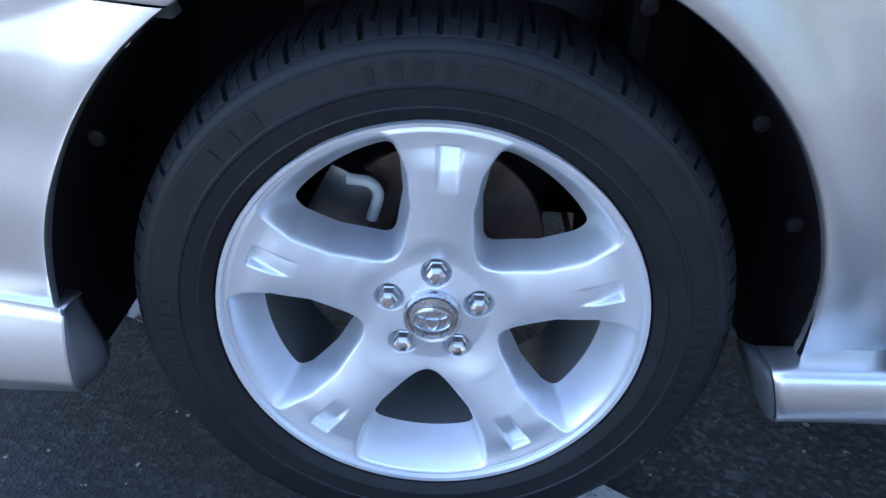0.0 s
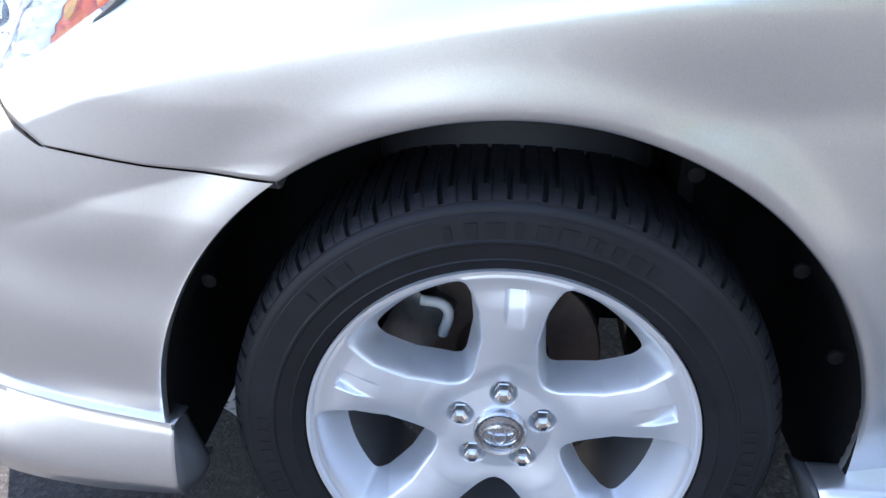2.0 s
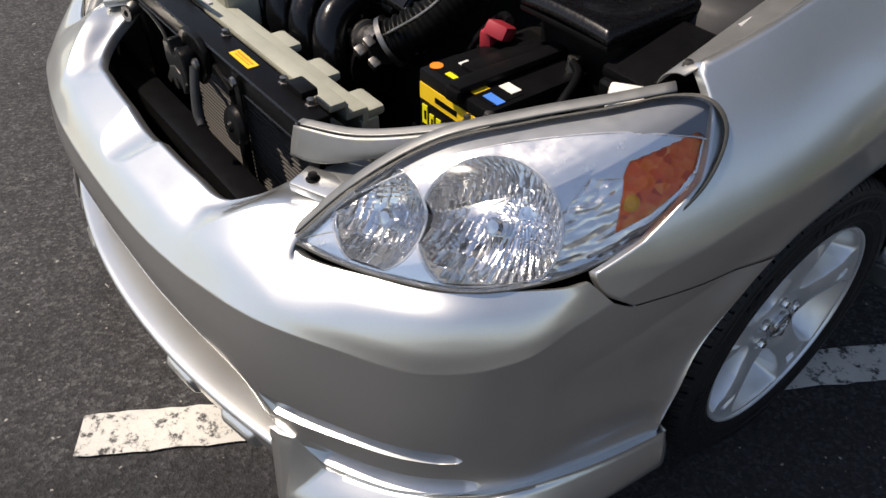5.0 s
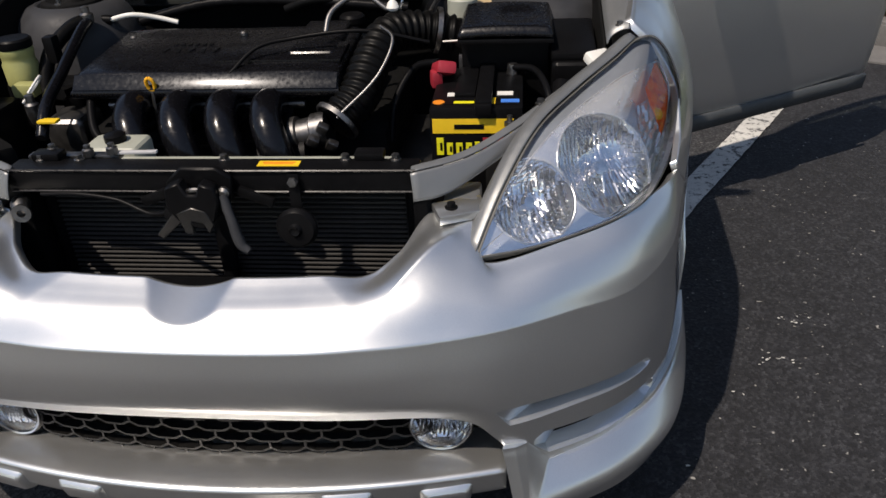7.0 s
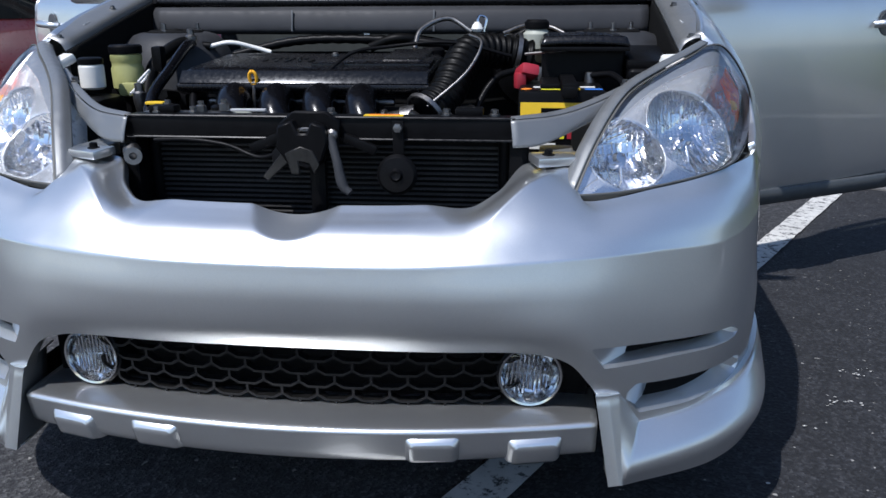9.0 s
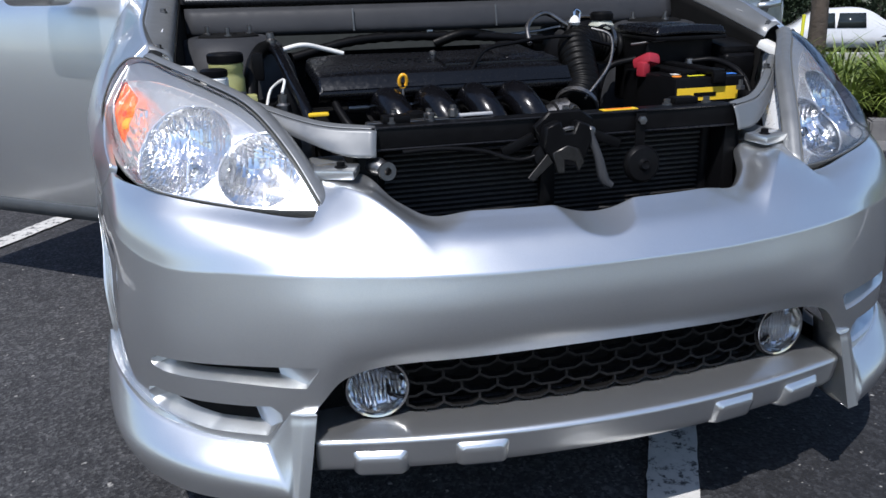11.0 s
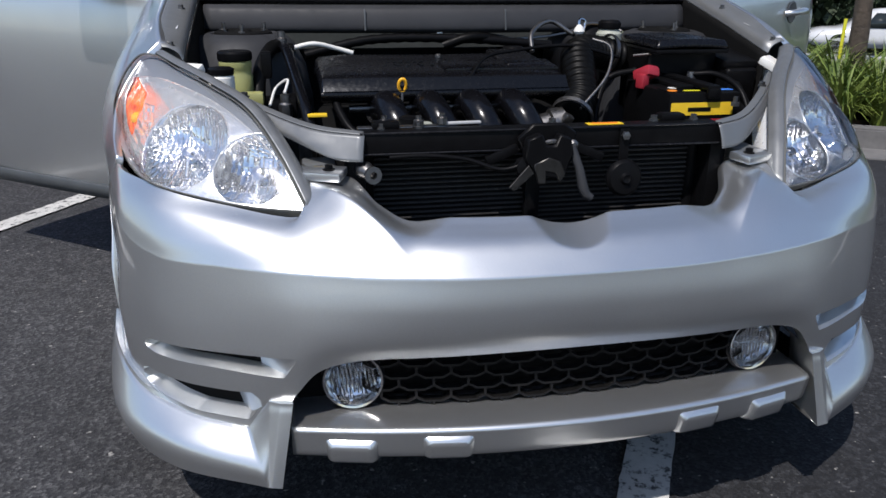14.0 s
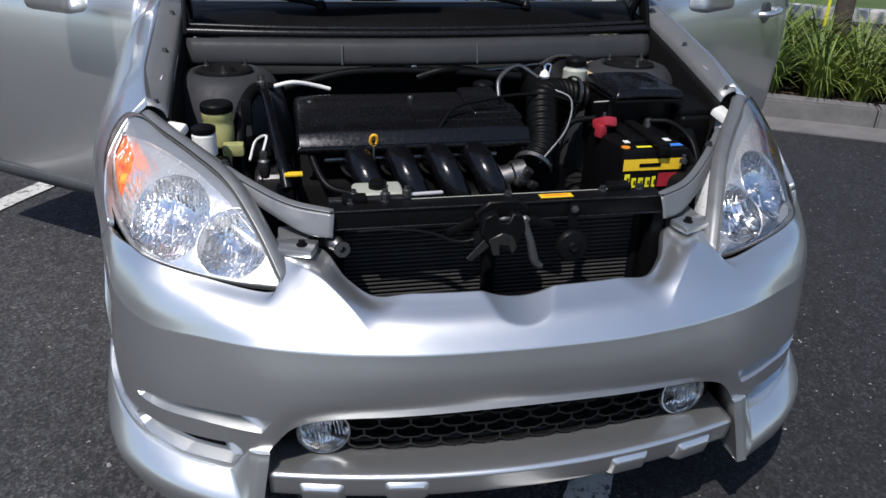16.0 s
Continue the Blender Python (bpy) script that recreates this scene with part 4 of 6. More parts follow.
    strip = keep & ~amber & ~rim & (cell[..., 0] > 0.725) & (cell[..., 2] < 0.79) & (cell[..., 1] > -0.60)
    sheet("mask", put(np.concatenate([mask, mask[:, :1]], axis=1)), BEZEL, lamp, "bright inner mask", keep=keep & ~(amber | strip | rim), flip=sx > 0, thick=0.002)
    sheet("mask_edge", put(np.concatenate([mask, mask[:, :1]], axis=1)), RIMGREY, lamp, "grey edge of the inner mask", keep=rim, flip=sx > 0, thick=0.002)
    tube("mask_line", [put(np.array(p) + nrm * 0.002) for p in MASK_LINE], 0.0017, SATIN, lamp, n=60, sides=8)
    rg = random.Random(17)
    for k, (bu, bv, r, deep, nm) in enumerate(bowls):
        m = 132
        uu, vv = np.meshgrid(np.linspace(bu - r, bu + r, m), np.linspace(bv - r, bv + r, m), indexing="ij")
        rho = np.hypot(uu - bu, vv - bv) / r
        # draw the grid's rim onto the circle
        pull = np.where(rho > 1, 1 / np.maximum(rho, 1e-6), 1.0)
        uu, vv = bu + (uu - bu) * pull, bv + (vv - bv) * pull
        rho = np.minimum(rho, 1.0)
        cols = np.floor((uu - bu + r) / 0.0088).astype(int)
        rows = np.floor((vv - bv + r) / (0.022 if k else 0.018)).astype(int)
        tilt = np.array([[rg.uniform(-1, 1) for _ in range(40)] for _ in range(40)])
        cx = ((uu - bu + r) / 0.0088) % 1.0 - 0.5
        cy = ((vv - bv + r) / (0.022 if k else 0.018)) % 1.0 - 0.5
        flute = 0.0026 * (0.25 - cx * cx) + 0.0030 * tilt[cols, rows] * cy + 0.0016 * tilt[rows, cols] * cx
        h = height(uu, vv) - 0.001 - deep * (1 - rho**2) ** 0.8 + flute * (1 - smoothstep(0.90, 1.0, rho)) * smoothstep(0.14, 0.24, rho)
        pts = uu[..., None] * ru + vv[..., None] * rv + h[..., None] * ringn
        inside = open_at(uu[:-1, :-1] * 0.5 + uu[1:, 1:] * 0.5, vv[:-1, :-1] * 0.5 + vv[1:, 1:] * 0.5, k, 1.002)
        bowl = sheet(nm, put(pts), REFLECTOR, lamp, "bright fluted reflector bowl", keep=inside, flip=sx < 0, sharp=20)
        tt = np.linspace(0, 2 * math.pi, 121)
        ringu, ringv = bu + r * np.cos(tt), bv + r * np.sin(tt)
        seen = open_at(bu + 0.99 * r * np.cos(tt), bv + 0.99 * r * np.sin(tt), k)
        start = int(np.argmax(~seen)) if (~seen).any() else 0
        order = [(start + i) % 120 for i in range(121)]
        runs, run = [], []
        for i in order:
            if seen[i]:
                run.append(i)
            elif len(run) > 3:
                runs.append(run)
                run = []
            else:
                run = []
        if len(run) > 3:
            runs.append(run)
        hh = height(ringu[None], ringv[None])[0]
        for run in runs:
            line = [put(ringu[i] * ru + ringv[i] * rv + (hh[i] + 0.001) * ringn) for i in run]
            tube("bowl_ring", line, 0.0021, SATIN, bowl, n=len(line), sides=8)
        base = bu * ru + bv * rv + (float(height(np.array([[bu]]), np.array([[bv]]))[0, 0]) - deep - 0.002) * ringn
        lathe("bulb_shield", [(0.001, 0.034), (0.009, 0.033), (0.0135, 0.027), (0.0135, 0.008), (0.008, 0.0)], CHROME, bowl, put(base), tuple(put(ringn)), 24)
        tube("shield_stay", [put(base + 0.024 * ringn - 0.012 * rv), put(base + 0.018 * ringn - 0.6 * r * rv), put(base + 0.025 * ringn - 0.8 * r * rv)], 0.0022, SATIN, bowl, n=12, sides=6)
    # amber indicator round the rear corner, over a faceted reflector
    rng = random.Random(3)
    coarse = np.array([[rng.uniform(-0.0022, 0.0022) for _ in range(n // 8 + 1)] for _ in range(30)])
    coarse[:, -1] = coarse[:, 0]
    wide = np.array([np.interp(np.arange(n), np.arange(n // 8 + 1) * 8, r) for r in coarse])
    facet = np.array([np.interp(np.arange(181), np.arange(30) * 6.2, wide[:, k]) for k in range(n)]).T
    back = mask - nrm * 0.006 + facet[..., None] * nrm
    back = np.concatenate([back, back[:, :1]], axis=1)
    ind = sheet("indicator", put(back + nrm * 0.004), AMBER, lamp, "amber indicator", keep=amber, flip=sx > 0, sharp=8)
    face_out(ind, put(nrm))
    sheet("side_reflector", put(back + nrm * 0.005), SATIN, lamp, "clear faceted side reflector", keep=strip, flip=sx > 0, sharp=8)
    bulb = np.array((0.771, -0.450, 0.765))
    lathe("indicator_bulb", [(0.001, 0.005), (0.007, 0.004), (0.012, 0.0), (0.009, -0.004), (0.001, -0.006)], YELLOWGRIP, ind, put(bulb - nrm * 0.001), tuple(put(nrm)), 9)
    return lamp


for sx in (1, -1):
    build_headlamp(sx)


# Hood, open
def build_hood():
    """A curved panel hinged at the cowl, standing open, with its inner frame."""
    t = radians(62)
    ax, up = np.array((0, -math.cos(t), math.sin(t))), np.array((0, math.sin(t), math.cos(t)))
    base = np.array((0, 0.26, 1.065))

    def at(x, s, h):
        return np.array((x, 0, 0)) + base + ax * s + up * h

    rows, under = [], []
    for s in np.linspace(0, 0.98, 30):
        w = 0.735 - 0.03 * s - 0.26 * smoothstep(0.70, 1.05, s)
        xs = np.linspace(-1, 1, 41)
        crown = 0.05 * (1 - xs**2) + 0.03 * math.sin(s * 3.0)
        rows.append([at(x * w, s, c) for x, c in zip(xs, crown)])
        under.append([at(x * w * 0.985, s, c - 0.020 - 0.02 * (1 - smoothstep(0.80, 0.97, abs(x)))) for x, c in zip(xs, crown)])
    hood = sheet("hood", np.array(rows), PAINT, car, "silver hood propped wide open", thick=0.002, flip=True)
    sheet("hood_lining", np.array(under), MATT, hood, "black felt lining under the hood")
    for x in (-0.45, 0.45):
        p = [at(x, 0.05, -0.03), at(x * 0.9, 0.35, -0.04), at(x * 0.55, 0.80, -0.02)]
        tube("stiffener", p, 0.02, BAYPAINT, hood, n=20, sides=8)
    return hood


build_hood()


def build_door(sx):
    """A front door swung open on its hinges."""
    swing = radians(31.5 if sx > 0 else 37.8)
    d = np.array((math.cos(swing), math.sin(swing)))
    nn = np.array((d[1], -d[0]))
    base = np.array((0.838, 0.475))

    def at(s, h, z):
        p = base + d * s + nn * h
        return (sx * p[0], p[1], z)

    zs = [0.285, 0.30, 0.36, 0.50, 0.70, 0.86, 0.96, 1.00]
    bow = [-0.045, -0.025, -0.005, 0.012, 0.024, 0.022, 0.008, -0.012]
    rows = [[at(s, b + 0.012 * math.sin(math.pi * s / 1.08), z) for s in np.linspace(0, 1.08, 8)] for z, b in zip(zs, bow)]
    g = net(rows, 40, 40)
    door = sheet("front_door", g, PAINT, car, "silver front door standing wide open", thick=0.003, flip=sx > 0)
    rows2 = [[at(s, b - 0.13 + (0.05 if k in (0, 7) else 0), z) for s in np.linspace(0, 1.08, 8)] for k, (z, b) in enumerate(zip(zs, bow))]
    sheet("door_trim", net(rows2, 20, 20), GREYTRIM, door, "grey inner trim", thick=0.003, flip=sx < 0)
    for s in (0.0, 1.08):
        e = np.array([[at(s, b + 0.002, z), at(s, b - 0.13, z)] for z, b in zip(zs, bow)])
        sheet("door_edge", e, PAINT, door, thick=0.003)
    sheet("rocker_strip", np.array([[at(s, -0.038, 0.285), at(s, 0.004, 0.29), at(s, 0.010, 0.335), at(s, 0.002, 0.34)] for s in np.linspace(0.01, 1.07, 12)]), SILL, door, "darker grey lower strip", thick=0.004)
    # window and frame
    glass = [[at(s0 + (s1 - s0) * k, 0.0 - 0.012 - 0.05 * v * v, 1.0 + 0.40 * v) for k in np.linspace(0, 1, 10)] for v, s0, s1 in ((0, 0.10, 1.06), (0.5, 0.28, 1.06), (1.0, 0.50, 1.02))]
    sheet("window", net(glass, 20, 12), TINTED, door, "tinted side window")
    tube("window_frame", [at(0.06, -0.02, 1.0), at(0.27, -0.03, 1.21), at(0.50, -0.06, 1.41), at(1.02, -0.065, 1.42), at(1.07, -0.03, 1.2), at(1.07, -0.01, 1.0)], 0.02, PAINT, door, n=50, sides=10)
    # handle
    hd = tube("handle", [at(0.80, 0.028, 0.885), at(0.82, 0.055, 0.888), at(0.93, 0.058, 0.893), at(0.965, 0.03, 0.893)], 0.013, PAINT, door, "silver pull handle", n=24, sides=10)
    lathe("handle_recess", [(0.045, 0.001), (0.04, 0.004), (0.02, 0.002)], SILL, hd, at(0.86, 0.028, 0.888), (sx * nn[0], nn[1], 0), 24)
    # mirror
    mir = block("door_mirror", (0.20, 0.085, 0.13), (0, 0, 0), PAINT, door, "silver door mirror", edge=0.03, segments=4)
    mir.matrix_basis = Matrix.Translation(at(0.20, 0.13, 1.03)) @ Matrix.Rotation(sx * math.atan2(d[1], d[0]), 4, "Z")
    return door


GREYTRIM = simple("grey_trim", (0.12, 0.12, 0.125), 0.6, grain=80)
TINTED = glass_material("tinted_glass", (0.45, 0.5, 0.48))
for sx in (1, -1):
    build_door(sx)


def build_body():
    """Sills, rear sides, roof and glass behind the doors."""
    for sx in (1, -1):
        prof = [(-0.050, 0.286), (-0.012, 0.289), (-0.004, 0.287), (0.000, 0.280), (0.0025, 0.262), (0.000, 0.240), (-0.012, 0.225), (-0.060, 0.222)]
        sill = net([[(sx * (w + dx), y + 0.30 * (0.30 - z) * (y < 0.4), z + dz) for y, w, dz in ((0.344, 0.884, 0.0), (0.46, 0.888, 0.006), (1.0, 0.890, 0.006), (2.24, 0.875, 0.0))] for dx, z in prof], 60, 30)
        skirt = sheet("side_skirt", sill, PAINT, car, "silver side skirt below the door", thick=0.004, flip=sx > 0)
        front = sill[0]
        end = np.stack([front, front + (-sx * 0.004, -0.004, 0), front * 0.4 + np.stack([np.full(len(front), sx * 0.81), front[:, 1] - 0.012, 0.262 + (front[:, 2] - 0.262) * 0.6], 1) * 0.6, np.stack([np.full(len(front), sx * 0.81), front[:, 1] - 0.010, 0.262 + (front[:, 2] - 0.262) * 0.6], 1)])
        # body-coloured in truth, the dark grey is its shade put into the colour
        sheet("skirt_end", end, SILL, skirt, "silver skirt end, its shade painted dark grey", thick=0.003)
        side = net([[(sx * x, 1.52, z), (sx * (x + 0.01), 2.1, z), (sx * (x - 0.01), 2.7, z), (sx * (x - 0.08), 3.35, z)] for x, z in ((0.82, 0.28), (0.86, 0.5), (0.87, 0.8), (0.84, 1.0), (0.74, 1.25), (0.64, 1.46))], 60, 40)
        yz = side[:-1, :-1]
        cut = np.hypot(yz[..., 1] - 2.6, yz[..., 2] - 0.32) < 0.36
        sheet("rear_side", side, PAINT, car, "silver rear door and quarter panel", keep=~cut, thick=0.004, flip=sx > 0)
        tube("windscreen_pillar", [(sx * 0.735, 0.34, 1.02), (sx * 0.69, 0.82, 1.25), (sx * 0.60, 1.35, 1.47)], 0.035, PAINT, car, n=20, sides=10)
        block("cabin_floor_side", (0.03, 1.05, 0.16), (sx * 0.76, 1.0, 0.33), GREYTRIM, car, edge=0.01)
    sheet("windscreen", net([[(-0.70, 0.37, 1.015), (0, 0.27, 1.025), (0.70, 0.37, 1.015)], [(-0.66, 0.88, 1.25), (0, 0.80, 1.27), (0.66, 0.88, 1.25)], [(-0.59, 1.34, 1.46), (0, 1.28, 1.49), (0.59, 1.34, 1.46)]], 30, 20), TINTED, car, "windscreen")
    sheet("roof", net([[(-0.62, 1.33, 1.46), (0, 1.27, 1.49), (0.62, 1.33, 1.46)], [(-0.64, 2.2, 1.49), (0, 2.2, 1.53), (0.64, 2.2, 1.49)], [(-0.58, 3.3, 1.43), (0, 3.36, 1.46), (0.58, 3.3, 1.43)]], 30, 20), PAINT, car, "silver roof", thick=0.01)
    sheet("tailgate", net([[(-0.58, 3.3, 1.43), (0, 3.36, 1.46), (0.58, 3.3, 1.43)], [(-0.75, 3.42, 0.9), (0, 3.47, 0.9), (0.75, 3.42, 0.9)], [(-0.76, 3.40, 0.3), (0, 3.46, 0.3), (0.76, 3.40, 0.3)]], 30, 20), PAINT, car, "silver tailgate", thick=0.01)
    block("cabin_floor", (1.5, 2.9, 0.05), (0, 1.95, 0.26), MATT, car, edge=0.01)
    block("dashboard", (1.36, 0.35, 0.30), (0, 0.72, 0.86), GREYTRIM, car, edge=0.06, segments=4)
    for x in (-0.36, 0.36):
        seat = block("seat", (0.48, 0.50, 0.18), (x, 1.45, 0.52), GREYTRIM, car, edge=0.05, segments=3)
        block("seat_back", (0.46, 0.14, 0.62), (x, 1.72, 0.86), GREYTRIM, seat, edge=0.05, rot=(-14, 0, 0), segments=3)


build_body()

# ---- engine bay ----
# body paint of the cowl, darkened to stand in for the hood's shadow
SHADEPAINT = simple("shade_darkened_paint", (0.032, 0.033, 0.036), 0.55, 0.0, grain=50, vary=0.2, relief=0.1, spec=0.25)
COVER = simple("engine_cover_plastic", (0.004, 0.004, 0.005), 0.26, grain=140, vary=0.25, spec=0.30)
CREAM = simple("pale_shroud_plastic", (0.35, 0.36, 0.30), 0.5, grain=50, vary=0.15)
TAN = simple("aged_tan_plastic", (0.45, 0.34, 0.20), 0.45, grain=50, vary=0.25)
ORANGE = simple("orange_label", (0.85, 0.25, 0.02), 0.5, grain=80, relief=0)
BLUE = simple("blue_label", (0.05, 0.20, 0.65), 0.5, grain=80, relief=0)
LIME = simple("bright_yellow_print", (0.80, 0.75, 0.02), 0.5, grain=80, relief=0)
SEAL = simple("rubber_seal", (0.009, 0.009, 0.010), 0.28, grain=120, spec=0.25)


def lay_label(name, size, at, material, parent, rot=(0, 0, 0)):
    """A thin printed label."""
    return block(name, (size[0], size[1], 0.0012), at, material, parent, edge=0.0, rot=rot)


def build_bay():
    """Aprons, strut towers, cowl and tray that enclose the engine."""
    block("under_tray", (1.30, 0.92, 0.012), (0, -0.33, 0.235), MATT, car, "black plastic tray under the engine", edge=0.004)
    for sx in (1, -1):
        rows = []
        for y in np.linspace(-0.325, 0.30, 15):
            t = float(fender_top(y))
            e = min(0.742, float(fender_x(y, t)) - 0.003)
            rows.append([(sx * e, y, t - 0.004), (sx * (e - 0.014), y, t - 0.006), (sx * 0.690, y, t - 0.018), (sx * 0.682, y, t - 0.034), (sx * 0.672, y, t - 0.11), (sx * 0.655, y, 0.66), (sx * 0.60, y, 0.58), (sx * 0.56, y, 0.30)])
        apron = sheet("bay_apron", np.array([spline(r[:4], 18) for r in rows]), BAYPAINT, car, "grey painted inner fender flange", thick=0.002, flip=sx > 0)
        # below the flange the apron goes on in plain black
        sheet("apron_wall", np.array([spline([(r[3][0] - sx * 0.003, r[3][1], r[3][2])] + r[4:], 26) for r in rows]), MATT, apron, "black inner wall below the flange", thick=0.002, flip=sx > 0)
        lay_label("caution_label", (0.016, 0.026), (sx * 0.711, -0.184, float(fender_top(-0.184)) - 0.0125), GREY, apron, (11, sx * 13, 0))
        for y in (-0.30, -0.05, 0.18):
            lathe("fender_bolt", [(0.009, 0), (0.009, 0.003), (0.006, 0.004), (0.006, 0.009), (0.003, 0.010)], STEEL, apron, (sx * 0.708, y, float(fender_top(y)) - 0.012), n=6)
        # strut tower, its shade put into the dark colour
        tw = lathe("strut_tower", [(0.175, 0.55), (0.165, 0.72), (0.150, 0.80), (0.125, 0.850), (0.105, 0.868), (0.085, 0.874), (0.080, 0.872), (0.074, 0.864), (0.030, 0.862)], SHADEPAINT, car, (sx * 0.570, 0.005, 0.016), n=48, label="strut tower in paint darkened for the bay's shade")
        lathe("strut_mount", [(0.074, 0.864), (0.070, 0.876), (0.060, 0.880), (0.045, 0.872), (0.030, 0.868), (0.018, 0.882), (0.002, 0.884)], MATT, tw, (sx * 0.570, 0.005, 0.016), n=36, label="black rubber strut mount")
        for k in range(3):
            t = 2 * math.pi * k / 3 + 0.5
            lathe("stud", [(0.010, 0), (0.010, 0.006), (0.005, 0.007), (0.005, 0.022), (0.002, 0.023)], STEEL, tw, (sx * 0.570 + 0.058 * math.cos(t), 0.005 + 0.058 * math.sin(t), 0.890), n=8)
        # headlamp bracket and the bright rail inside the lamp
        br = net([[(0.345, -0.705, 0.768), (0.43, -0.655, 0.772), (0.52, -0.57, 0.793), (0.62, -0.455, 0.828)], [(0.345, -0.690, 0.771), (0.426, -0.641, 0.776), (0.512, -0.558, 0.797), (0.612, -0.444, 0.831)], [(0.347, -0.687, 0.764), (0.426, -0.638, 0.770), (0.510, -0.555, 0.790), (0.608, -0.441, 0.824)]], 24, 12)
        fr = net([[(0.345, -0.708, 0.766), (0.43, -0.658, 0.770), (0.52, -0.573, 0.791), (0.62, -0.458, 0.826)], [(0.348, -0.716, 0.745), (0.435, -0.668, 0.752), (0.525, -0.580, 0.778), (0.621, -0.462, 0.816)], [(0.350, -0.722, 0.722), (0.395, -0.704, 0.724), (0.470, -0.640, 0.748), (0.622, -0.464, 0.808)]], 24, 10)
        s3 = np.array((sx, 1, 1))
        b = sheet("lamp_bracket", br * s3, BAYPAINT, car, "grey steel upper lamp bracket", thick=0.003, flip=sx > 0)
        sheet("bracket_flange", fr * s3, BAYPAINT, b, thick=0.002, flip=sx < 0)
        for p in ((0.555, -0.512, 0.808),):
            lathe("bolt", [(0.010, 0), (0.010, 0.003), (0.007, 0.004), (0.007, 0.010), (0.003, 0.011)], STEEL, b, tuple(np.array(p) * s3), n=6)
        top = np.array([LAMP_EDGE[0]] + LAMP_EDGE[:8:-1])
        rail = net([[tuple(q) for q in top + (-0.024, 0.021, -0.002)], [tuple(q) for q in top + (-0.013, 0.011, 0.007)], [tuple(q) for q in top + (-0.002, 0.002, 0.003)]], 30, 10)
        lampside = sheet("lamp_edge_trim", rail * s3, BAYPAINT, car, "pale lamp housing edge", thick=0.003, flip=sx > 0)
        tube("lamp_rib", [tuple(np.array(p) * s3) for p in (top[:-1] + (-0.010, 0.009, 0.0075))], 0.0022, BAYPAINT, lampside, n=24, sides=8)
        block("lamp_lug", (0.05, 0.06, 0.02), (sx * 0.672, -0.372, 0.836), WHITE, lampside, "white plastic lamp lug", edge=0.006, rot=(25, 0, sx * 35))
        block("support_leg", (0.035, 0.05, 0.34), (sx * 0.360, -0.665, 0.585), BLACK, car, "black radiator support leg", edge=0.006)
        block("bumper_bracket", (0.06, 0.07, 0.025), (sx * 0.425, -0.66, 0.700), BAYPAINT, car, edge=0.006)
        block("headlamp_back", (0.20, 0.10, 0.24), (sx * 0.56, -0.50, 0.62), MATT, car, edge=0.02, rot=(0, 0, sx * 38))
    # cowl
    cowl = sheet("cowl_front", net([[(-0.67, 0.100, 0.882), (0, 0.045, 0.882), (0.67, 0.100, 0.882)], [(-0.67, 0.086, 0.893), (0, 0.031, 0.893), (0.67, 0.086, 0.893)], [(-0.67, 0.096, 0.940), (0, 0.042, 0.940), (0.67, 0.096, 0.940)], [(-0.67, 0.112, 0.953), (0, 0.060, 0.953), (0.67, 0.112, 0.953)]], 60, 30), SHADEPAINT, car, "cowl panel in body paint, darkened for the hood's shade", thick=0.003, flip=True)
    for x in (-0.26, 0.12):
        block("cowl_joint", (0.005, 0.004, 0.055), (x, 0.034 + 0.12 * x * x, 0.917), SILL, cowl, edge=0.001, rot=(-12, 0, 0))
    block("firewall", (1.40, 0.02, 0.62), (0, 0.20, 0.52), MATT, car, "dark firewall lining", edge=0.004)
    sheet("cowl_cover", net([[(-0.70, 0.130, 0.956), (0, 0.078, 0.956), (0.70, 0.130, 0.956)], [(-0.70, 0.165, 0.968), (0, 0.11, 0.960), (0.70, 0.165, 0.968)], [(-0.70, 0.20, 0.965), (0, 0.15, 0.955), (0.70, 0.20, 0.965)], [(-0.70, 0.25, 0.985), (0, 0.19, 0.985), (0.70, 0.25, 0.985)], [(-0.70, 0.30, 1.000), (0, 0.23, 1.012), (0.70, 0.30, 1.000)], [(-0.70, 0.37, 1.012), (0, 0.27, 1.022), (0.70, 0.37, 1.012)]], 50, 40), BLACK, car, "black plastic cowl cover below the windscreen", thick=0.003, flip=True)
    tube("cowl_seal", [(-0.675, 0.128, 0.968), (-0.40, 0.09, 0.966), (0, 0.072, 0.965), (0.40, 0.09, 0.966), (0.675, 0.128, 0.968)], 0.011, SEAL, car, "black rubber hood seal", n=60, sides=10)
    tube("cowl_seal_lip", [(-0.67, 0.145, 0.982), (-0.40, 0.108, 0.978), (0, 0.092, 0.976), (0.40, 0.108, 0.978), (0.67, 0.145, 0.982)], 0.006, SEAL, car, n=60, sides=8)
    for x in (-0.30, 0.32):
        arm = tube("wiper", [(x, 0.245, 1.02), (x - 0.10, 0.235, 1.04), (x - 0.35, 0.28, 1.06), (x - 0.55, 0.33, 1.07)], 0.009, BLACK, car, "black wiper arm", n=30, sides=8)
        lathe("wiper_cap", [(0.016, 0), (0.016, 0.01), (0.008, 0.022)], BLACK, arm, (x, 0.245, 1.01), n=16)
    for sx in (1, -1):
        h = block("hood_hinge", (0.012, 0.05, 0.15), (sx * 0.672, 0.165, 1.02), BLACK, car, "black hood hinge", edge=0.004, rot=(-25, 0, 0))
        block("hinge_arm", (0.010, 0.20, 0.035), (sx * 0.662, 0.175, 1.075), BLACK, h, edge=0.004, rot=(-55, 0, 0))


build_bay()


DULLSTEEL = simple("greasy_steel", (0.055, 0.053, 0.050), 0.38, 0.8, grain=150, vary=0.35)


